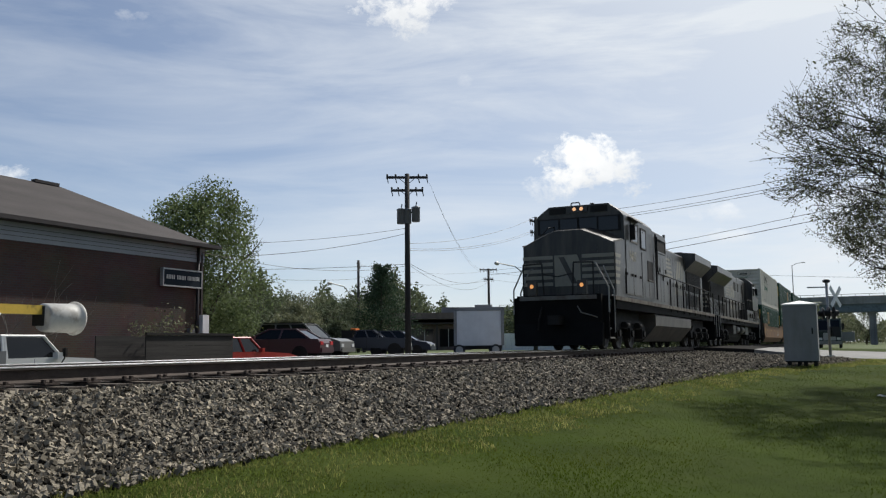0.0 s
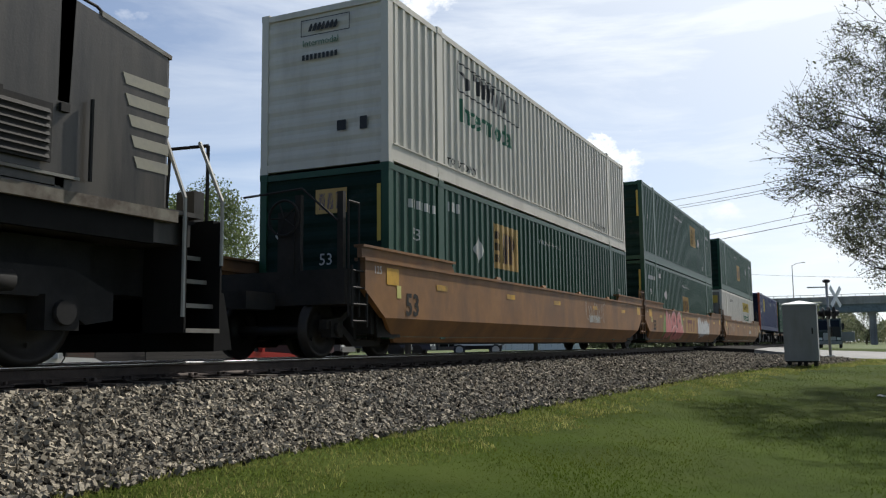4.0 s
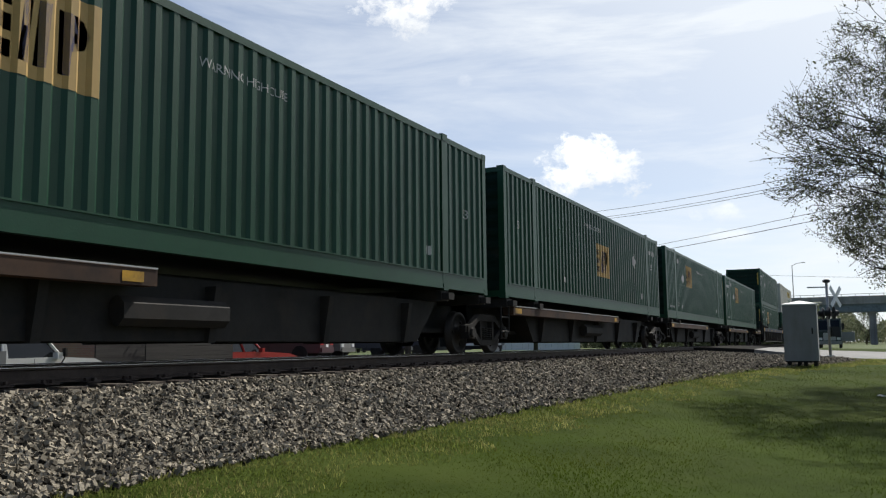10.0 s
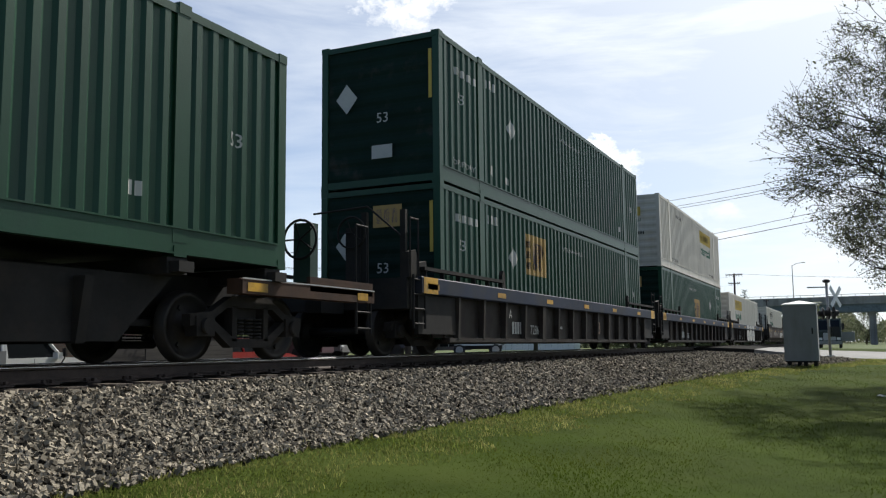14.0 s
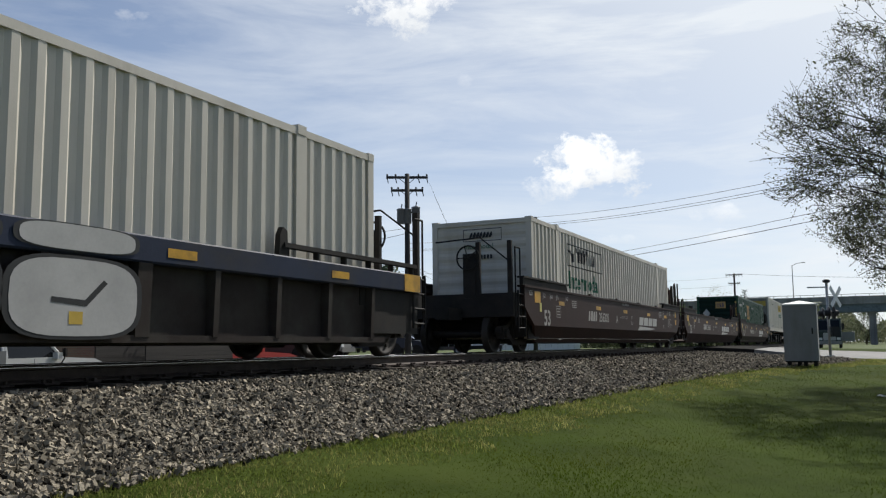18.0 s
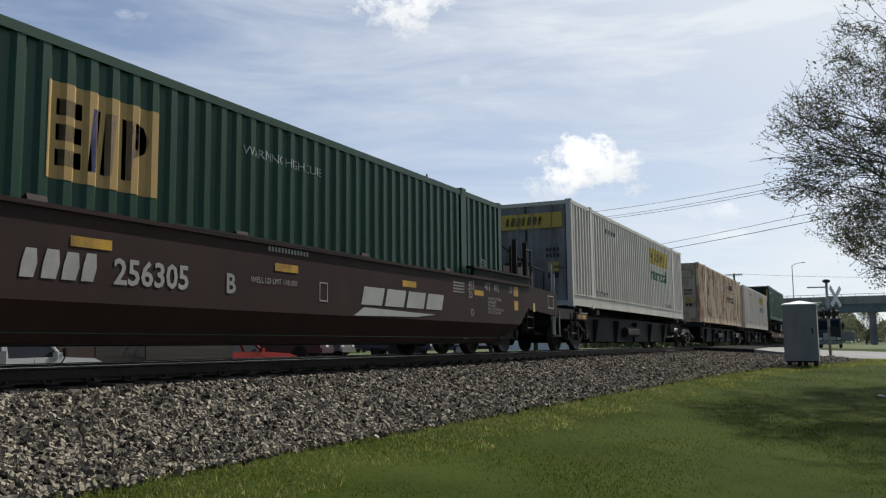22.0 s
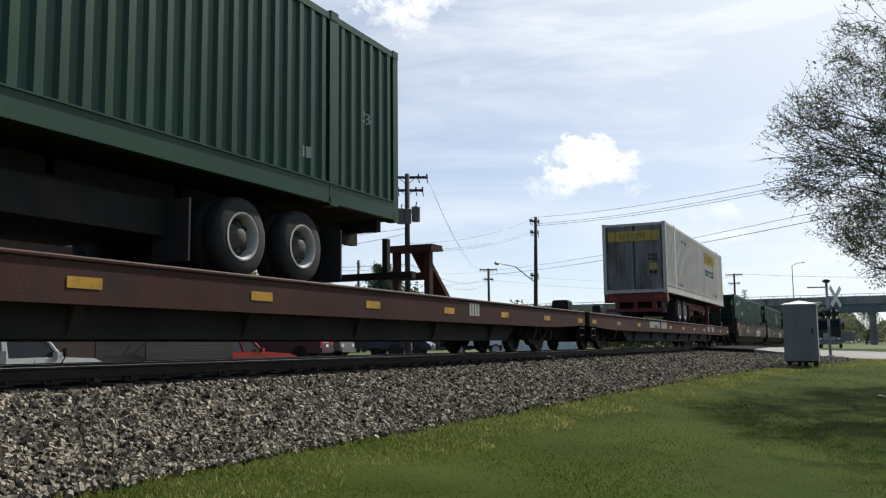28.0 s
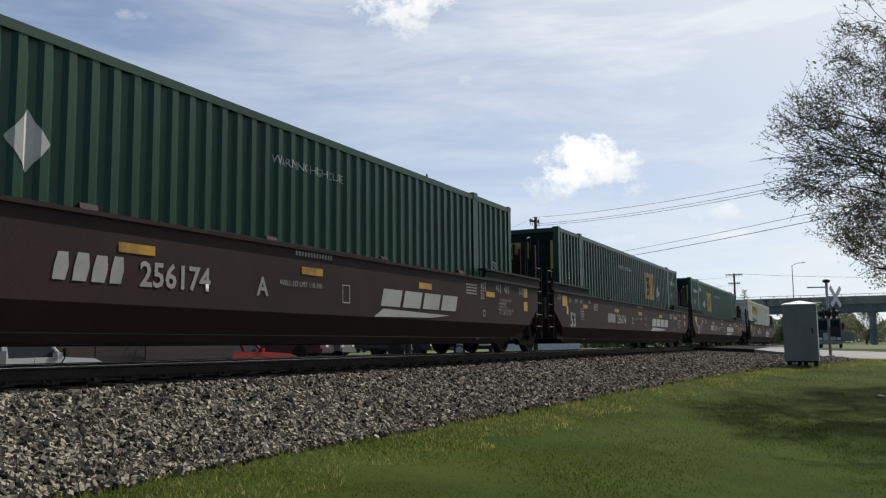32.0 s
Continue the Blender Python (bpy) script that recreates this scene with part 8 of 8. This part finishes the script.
    for n, xa, w_ in ((5, 25.35, 0.48), (6, 25.92, 0.5), (9, 26.5, 0.7)):
        part("lettering", bars(n, w_, 0.16), INK_WHITE, s).location = (xa, 23.735, 2.84)


def far_store():
    b = empty("brown_store", "low flat-roofed dark brown commercial building", "building")
    b.matrix_basis = pose(99.0, 47.0, -0.4, 0, 0, -62)
    part("wall", bx(-26, 3.5, 0, 0.4, 0, 3.3), BRICK_FAR, b), part("wall", bx(-26, 3.5, 12, 12.4, 0, 4.6), BRICK_FAR, b)
    part("wall", bx(3.1, 3.5, 0.4, 12, 0, 4.6), BRICK_FAR, b), part("wall", bx(-26, -25.6, 0.4, 12, 0, 4.6), BRICK_FAR, b)
    part("roof", bx(-26.4, 3.9, -1.6, 12.6, 3.9, 4.7), mat("brown_metal_fascia", (0.15, 0.115, 0.1), 0.7, var=0.2, scale=0.5, stretch=(3, 1, 0.2)), b)
    part("canopy", bx(-26, 3.5, -1.5, 0, 3.3, 3.45), DARK_TRIM, b)
    for k in range(9):
        x = -24.5 + 3.0 * k
        w = part("window", bx(x, x + 2.2, -0.03, 0.02, 0.5, 2.7), WINDOW, b)
        part("window_frame", bx(x + 1.06, x + 1.14, -0.06, -0.03, 0.5, 2.7), GALV, w)
        part("column", bx(x - 0.5, x - 0.3, -1.5, -1.3, 0, 3.3), DARK_TRIM, b)
    part("rooftop_unit", bx(0, 2.2, 4, 6, 4.7, 5.6), TRANSF, b)
    f = empty("white_fence", "short run of plain white board fence", "fence")
    f.matrix_basis = pose(86.0, 30.0, -0.5, 0, 0, -62)
    for k in range(14):
        part("board", bx(-4 + 0.6 * k, -3.42 + 0.6 * k, -0.03, 0.03, 0.05, 1.9), SIGNAL_WHITE, f)


shop(), far_store()


# ---------------------------------------------------------------- vehicles
def wheels(c, xs, r, track, width=0.22, rim=None):
    for x in xs:
        for s in (-1, 1):
            bm = bmesh.new()
            y = s * track
            lathe(bm, [(0, r * 0.6), (s * 0.01, r * 0.9), (-s * 0.03, r), (-s * (width - 0.03), r), (-s * width, r * 0.9), (-s * width, r * 0.6)], (x, y, r), "y", 22)
            w = part("wheel", bm, RUBBER, c)
            bm = bmesh.new()
            lathe(bm, [(s * 0.005, r * 0.62), (s * 0.0, r * 0.55), (-s * 0.05, r * 0.45), (-s * 0.03, r * 0.15)], (x, y, r), "y", 16)
            part("rim", bm, rim or GALV, w)


def cabin(c, paint, lo, hi, z0, z1, w0, w1, posts=(0.5,)):
    """A glazed cabin: lo and hi are the x ends at the belt line and at the roof."""
    bm = bmesh.new()
    a = [bm.verts.new((x, y, z0)) for x in lo for y in (-w0, w0)]
    b = [bm.verts.new((x, y, z1)) for x in hi for y in (-w1, w1)]
    for f in ((a[0], a[1], b[1], b[0]), (a[2], b[2], b[3], a[3]), (a[0], b[0], b[2], a[2]), (a[1], a[3], b[3], b[1])):
        bm.faces.new(f)
    g = part("window_band", bm, WINDOW, c, "dark tinted window band")
    part("roof", bx(hi[0] - 0.03, hi[1] + 0.05, -w1 - 0.02, w1 + 0.02, z1 - 0.02, z1 + 0.05, chamfer=0.025), paint, c)
    for s in (-1, 1):
        for k in (0.0, *posts, 1.0):
            p = Vector((lo[0] + (lo[1] - lo[0]) * k, s * (w0 + 0.01), z0))
            q = Vector((hi[0] + (hi[1] - hi[0]) * k, s * (w1 + 0.01), z1))
            bm = bmesh.new()
            rod(bm, p, q, 0.045, seg=6)
            part("pillar", bm, paint, c)


def car_body(name, label, paint, profile, half, place, cab, wheel, kind="car", rails=False, posts=(0.5,), group=""):
    c = empty(name, label, kind, group)
    c.matrix_basis = pose(*place[:3], 0, 0, place[3])
    bm = bmesh.new()
    faces = prism(bm, profile, "y", -half, half)
    bmesh.ops.bevel(bm, geom=[e for e in bm.edges if len(e.link_faces) == 2 and e.calc_face_angle(0) > 1.2], offset=0.06, segments=2, affect="EDGES")
    part("body", bm, paint, c)
    cabin(c, paint, *cab, posts=posts)
    wheels(c, *wheel)
    xs = [p[0] for p in profile]
    front, back = max(xs), min(xs)
    for s in (-1, 1):
        part("headlamp", bx(front - 0.12, front + 0.01, *sorted((s * (half - 0.1), s * (half - 0.42))), 0.62, 0.78), ALU_TOP, c, "clear headlamp")
        part("tail_lamp", bx(back - 0.01, back + 0.1, *sorted((s * (half - 0.04), s * (half - 0.4))), 0.72, 0.88), mat("lamp_red", (0.5, 0.02, 0.02), 0.3), c, "red tail lamp")
        part("door_mirror", bx(cab[0][1] - 0.35, cab[0][1] - 0.2, *sorted((s * half, s * (half + 0.18))), cab[2] - 0.02, cab[2] + 0.14), paint, c)
        part("door_seam", bx(0.05, 0.062, *sorted((s * (half - 0.02), s * (half + 0.003))), 0.4, cab[2] - 0.02), BLACKISH, c)
        for wx in wheel[0]:
            bm = bmesh.new()
            lathe(bm, [(0, wheel[1] * 1.16), (s * 0.004, wheel[1] * 1.16)], (wx, s * (half + 0.002), wheel[1]), "y", 22)
            part("wheel_arch", bm, BLACKISH, c)
    part("number_plate", bx(back - 0.02, back, -0.16, 0.16, 0.62, 0.74), SIGNAL_WHITE, c)
    part("bumper", bx(front - 0.04, front + 0.06, -half + 0.06, half - 0.06, 0.36, 0.56, chamfer=0.04), paint, c), part("bumper", bx(back - 0.06, back + 0.04, -half + 0.06, half - 0.06, 0.38, 0.6, chamfer=0.04), paint, c)
    if rails:
        for s in (-1, 1):
            part("roof_rail", bx(cab[1][0] + 0.1, cab[1][1] - 0.1, s * cab[5] - 0.02, s * cab[5] + 0.02, cab[3] + 0.06, cab[3] + 0.1), BLACKISH, c)
    return c


def car_paint(name, col):
    return mat(name, col, 0.28, 0.1, var=0.06, scale=0.6, spec=0.6)


MAROON, SILVER_GREY = car_paint("maroon_paint", (0.07, 0.03, 0.035)), car_paint("grey_beige_paint", (0.16, 0.155, 0.14))
NAVY, WHITE_PAINT, RED_PAINT = car_paint("navy_paint", (0.014, 0.017, 0.032)), car_paint("truck_white", (0.62, 0.62, 0.6)), car_paint("truck_red", (0.35, 0.035, 0.03))
SEDAN = [(-2.35, 0.35), (-2.38, 0.8), (-2.25, 0.98), (-1.55, 1.02), (0.95, 0.98), (1.95, 0.86), (2.35, 0.66), (2.35, 0.35)]
SUV = [(-2.4, 0.42), (-2.42, 1.05), (-2.35, 1.12), (1.0, 1.12), (2.0, 1.05), (2.4, 0.9), (2.45, 0.42)]
PICKUP = [(-2.7, 0.5), (-2.7, 1.12), (-0.75, 1.14), (0.95, 1.16), (2.35, 1.08), (2.6, 0.95), (2.62, 0.5)]
car_body("sedan", "dark maroon four-door sedan parked on the lot", MAROON, SEDAN, 0.89, (33.1, 24.2, -0.45, 104), ((-1.85, 1.05), (-1.15, 0.2), 1.0, 1.42, 0.82, 0.62), ((-1.4, 1.42), 0.32, 0.86))
car_body("sport_utility_vehicle", "grey sport utility vehicle with roof rails parked on the lot", SILVER_GREY, SUV, 0.97, (37.9, 26.05, -0.45, -80), ((-2.3, 1.1), (-2.05, 0.35), 1.12, 1.8, 0.9, 0.74), ((-1.5, 1.5), 0.38, 0.94), rails=True, posts=(0.33, 0.66))
jeep = car_body("pickup_truck", "dark navy pickup with orange beacon bar parked on the lot", NAVY, PICKUP, 0.95, (46.6, 27.3, -0.42, -68), ((-0.75, 1.0), (-0.55, 0.4), 1.12, 1.56, 0.86, 0.7), ((-1.75, 1.75), 0.37, 0.92))
part("beacon_bar", bx(-0.95, -0.65, -0.75, 0.75, 1.6, 1.72, chamfer=0.04), mat("beacon_orange", (0.75, 0.2, 0.04), 0.35), jeep, "orange beacon bar")
part("headboard", bx(-1.5, -0.8, -0.9, 0.9, 1.1, 1.6), BLACKISH, jeep)
car_body("minivan", "dark blue minivan parked on the lot", NAVY, [(-2.4, 0.38), (-2.42, 1.0), (-2.3, 1.08), (1.0, 1.06), (2.1, 0.92), (2.4, 0.72), (2.4, 0.38)], 0.94, (54.6, 29.4, -0.45, -75), ((-2.3, 1.3), (-2.0, 0.2), 1.06, 1.68, 0.88, 0.7), ((-1.5, 1.45), 0.33, 0.9), posts=(0.35, 0.68))
red = car_body("red_pickup_truck", "red pickup with dark high-sided stake body", RED_PAINT, [(-0.75, 0.5), (-0.75, 1.32), (1.05, 1.32), (2.7, 1.24), (3.25, 1.12), (3.3, 0.5)], 0.97, (25.8, 21.25, -1.3, 0), ((-0.72, 1.1), (-0.62, 0.5), 1.32, 1.82, 0.88, 0.76), ((2.4,), 0.4, 0.94), posts=(0.4,))
BOARDS = mat("dark_stake_boards", (0.05, 0.045, 0.04), 0.85, var=0.4, scale=1.5, stretch=(0.3, 1, 4))
for y0 in (-1.1, 1.05):
    for k in range(4):
        part("side_board", bx(-5.1, -0.9, y0, y0 + 0.05, 0.58 + 0.33 * k, 0.902 + 0.33 * k), BOARDS, red)
part("headboard", bx(-0.98, -0.9, -1.05, 1.05, 0.55, 1.95), BOARDS, red), part("load_floor", bx(-5.1, -0.9, -1.05, 1.05, 0.5, 0.58), BOARDS, red)
part("top_rail", bx(-5.12, -0.88, -1.14, -1.06, 1.9, 1.98), BLACKISH, red)
part("body_sill", bx(-5.1, -0.9, -1.12, 1.12, 0.4, 0.55), GALV, red)
wheels(red, (-4.6,), 0.4, 1.0)


def bucket_truck():
    c = car_body("bucket_truck", "white utility truck with yellow boom and work bucket", WHITE_PAINT, [(-0.8, 0.55), (-0.8, 1.36), (0.85, 1.38), (1.95, 1.33), (2.25, 1.22), (2.3, 0.55)], 0.98, (15.3, 19.6, -1.4, 0),
                 ((-0.78, 0.95), (-0.75, 0.45), 1.36, 1.9, 0.9, 0.78), ((1.45,), 0.4, 0.95), kind="utility truck", posts=(0.05,))
    part("service_body", bx(-5.2, -0.85, -1.1, 1.1, 0.6, 1.55), TRANSF, c, "grey service body")
    for k in range(4):
        part("locker_door", bx(-5.1 + 1.05 * k, -4.15 + 1.05 * k, -1.115, -1.1, 0.75, 1.45), TRANSF, c)
    wheels(c, (-3.4,), 0.42, 1.0)
    part("boom", bx(-4.6, 1.0, -0.16, 0.16, 2.5, 2.74), mat("boom_yellow", (0.62, 0.42, 0.07), 0.45, dirt=GRIME, dirt_at=0.68), c, "yellow boom arm")
    bm = bmesh.new()
    rod(bm, (-0.95, -0.3, 1.6), (-0.35, -0.16, 2.5), 0.035, seg=8), rod(bm, (-0.95, 0.3, 1.6), (-0.35, 0.16, 2.5), 0.035, seg=8)
    part("boom_rest", bm, WHITE_PAINT, c)
    part("boom_joint", bx(0.9, 1.12, -0.2, 0.2, 2.2, 2.72), BLACKISH, c)
    bm = bmesh.new()
    lathe(bm, [(0, 0.33), (0.06, 0.38), (0.85, 0.4), (1.0, 0.42), (1.04, 0.47), (1.1, 0.45), (1.1, 0.38)], (0.95, -0.1, 2.42), "x", 24)
    part("bucket", bm, mat("bucket_fibreglass", (0.55, 0.53, 0.49), 0.45, var=0.1, dirt=(0.25, 0.22, 0.18), dirt_at=0.62, dirt_scale=3), c, "white fibreglass bucket laid on its side")
    bm = bmesh.new()
    tube(bm, [(0.75, -1.05, 1.15), (0.85, -1.12, 1.35), (0.85, -1.12, 1.62)], 0.02)
    box(bm, 0.8, 0.86, -1.2, -1.08, 1.4, 1.6)
    part("side_mirror", bm, BLACKISH, c)


bucket_truck()


def box_trailer():
    c = empty("box_trailer", "white box trailer with grey roller door parked across the road", "trailer")
    c.matrix_basis = pose(49.7, 21.2, -0.45, 0, 0, -66)
    part("body", bx(-1.5, 1.5, -1.2, 3.0, 0.62, 2.92), SIGNAL_WHITE, c)
    part("roller_door", bx(-1.3, 1.3, -1.23, -1.2, 0.75, 2.7), SIGNAL_WHITE, c, "grey roller door")
    for a in ((-1.52, -1.34, -1.26, -1.2, 0.62, 2.94), (1.34, 1.52, -1.26, -1.2, 0.62, 2.94), (-1.52, 1.52, -1.26, -1.2, 2.72, 2.94)):
        part("door_frame", bx(*a), ALU, c)
    part("side_door", bx(1.5, 1.53, 0.4, 1.2, 0.8, 2.6), SIGNAL_WHITE, c), part("door_handle", bx(1.53, 1.6, 0.5, 0.6, 1.3, 1.45), BLACKISH, c)
    part("underframe", bx(-1.4, 1.4, -1.15, 2.9, 0.4, 0.62), BLACKISH, c)
    wheels(c, (-1.2, 1.0), 0.36, 1.2)
    part("roof_vent", bx(-0.2, 0.9, 1.2, 2.2, 2.92, 3.2), TRANSF, c)


box_trailer()


def parked_lorry():
    """A dark box lorry beyond the crossing, seen from in front."""
    c = empty("box_lorry", "dark grey-green lorry with pale low bed parked beyond the crossing", "lorry")
    c.matrix_basis = pose(100.0, 2.7, -0.48)
    dark = mat("lorry_dark_green", (0.03, 0.045, 0.042), 0.5, var=0.2)
    part("cab", pr([(0, 0.55), (2.3, 0.55), (2.3, 3.1), (0.55, 3.1), (0.12, 1.9), (0, 1.75)], "y", -1.15, 1.15), dark, c)
    part("windscreen", pr([(0.1, 1.92), (0.14, 1.92), (0.5, 2.9), (0.46, 2.9)], "y", -1.0, 1.0), WINDOW, c)
    part("grille", bx(-0.04, 0.0, -0.6, 0.6, 0.8, 1.6), GALV, c), part("bumper", bx(-0.15, 0.0, -1.2, 1.2, 0.4, 0.75), ALU, c, "pale steel bumper")
    for s in (-1, 1):
        part("headlamp", bx(-0.05, 0.0, *sorted((s * 0.7, s * 1.05)), 0.85, 1.1), ALU_TOP, c)
        part("mirror", bx(0.2, 0.3, *sorted((s * 1.2, s * 1.45)), 1.9, 2.6), SIGNAL_BLACK, c)
    part("bed", bx(2.4, 8.0, -2.4, 1.15, 0.7, 1.7), ALU, c, "pale low-sided bed")
    wheels(c, (0.9, 5.8), 0.48, 1.1)


parked_lorry()


def paper_scrap(x, y):
    c = empty("paper_scrap", "small crumpled white paper scrap on the lawn", "litter")
    bm = bmesh.new()
    r = random.Random(3)
    rows = [[bm.verts.new((0.05 * i, 0.045 * j, 0.035 + r.uniform(-0.02, 0.03))) for i in range(4)] for j in range(4)]
    for a, b in zip(rows, rows[1:]):
        for i in range(3):
            bm.faces.new((a[i], a[i + 1], b[i + 1], b[i]))
    part("sheet", bm, SIGNAL_WHITE, c)
    c.matrix_basis = pose(x, y, ground_z(x, y), 0, 0, 30)


paper_scrap(19.3, -0.45)


# ---------------------------------------------------------------- small plants
def bare_shrub(x, y, z, h, seed, label, leaf=None):
    t = empty("bare_shrub", label, "shrub")
    rnd = random.Random(seed)
    segs = []
    for k in range(5):
        a = rnd.uniform(0, 6.28)
        grow(rnd, (x, y, z - 0.05), (0.4 * math.cos(a), 0.4 * math.sin(a), 1), h * 0.5, 0.035, 3, 2, 0.5, 0.03, segs, 1, 0.6)
    wood_mesh("stem_work", segs, mat("pale_twig", (0.2, 0.17, 0.14), 0.8, var=0.3), t)
    if leaf:
        leaf_mesh("leaves", [p.lerp(q, rnd.random()) + Vector((rnd.gauss(0, 0.12), rnd.gauss(0, 0.12), rnd.gauss(0, 0.12))) for p, q, _, _, lv in segs if lv > 1 for _ in range(3)], 0.06, leaf, t, seed)


bare_shrub(18.0, 22.6, -1.35, 4.6, 3, "bare pale-twigged shrub by the brick wall")
bare_shrub(23.7, 22.9, -1.35, 3.3, 4, "thin shrub with a few new leaves by the wall", WOODS_B)


# ---------------------------------------------------------------- what moves
def gone(t):
    """How far the train has run after t seconds."""
    return 15.452 * t - 0.0265 * t * t - 0.000059 * t ** 3


def motions():
    times = [0, 1, 2, 4, 6, 8, 10, 12, 14, 16, 18, 20, 22, 24, 26, 28, 30, 31, 32]
    for thing, u, z in TRAIN:
        turn = 180 if thing.get("turned") else 0
        walk(thing, [(t, pose(u - gone(t), TRACK_Y, z, 0, 0, turn)) for t in times])
    # wheels turn while their car is near
    for w, u, r, place in WHEELSETS:
        turned = -1 if w.parent.parent.get("turned") else 1
        seen = [f / FPS for f in range(1, 32 * FPS) if 2.0 < u - gone(f / FPS) < 42.0]
        start = gone(seen[0]) if seen else 0.0
        turns = [(t, (gone(t) - start) / r) for t in seen] or [(16.0, 0.0)]
        turns = [(0.0, turns[0][1]), *turns, (32.0, turns[-1][1])]
        rows = [(t, Matrix.Translation(place) @ Matrix.Rotation(-turned * a, 4, "Y")) for t, a in turns]
        walk(w, rows)


motions()
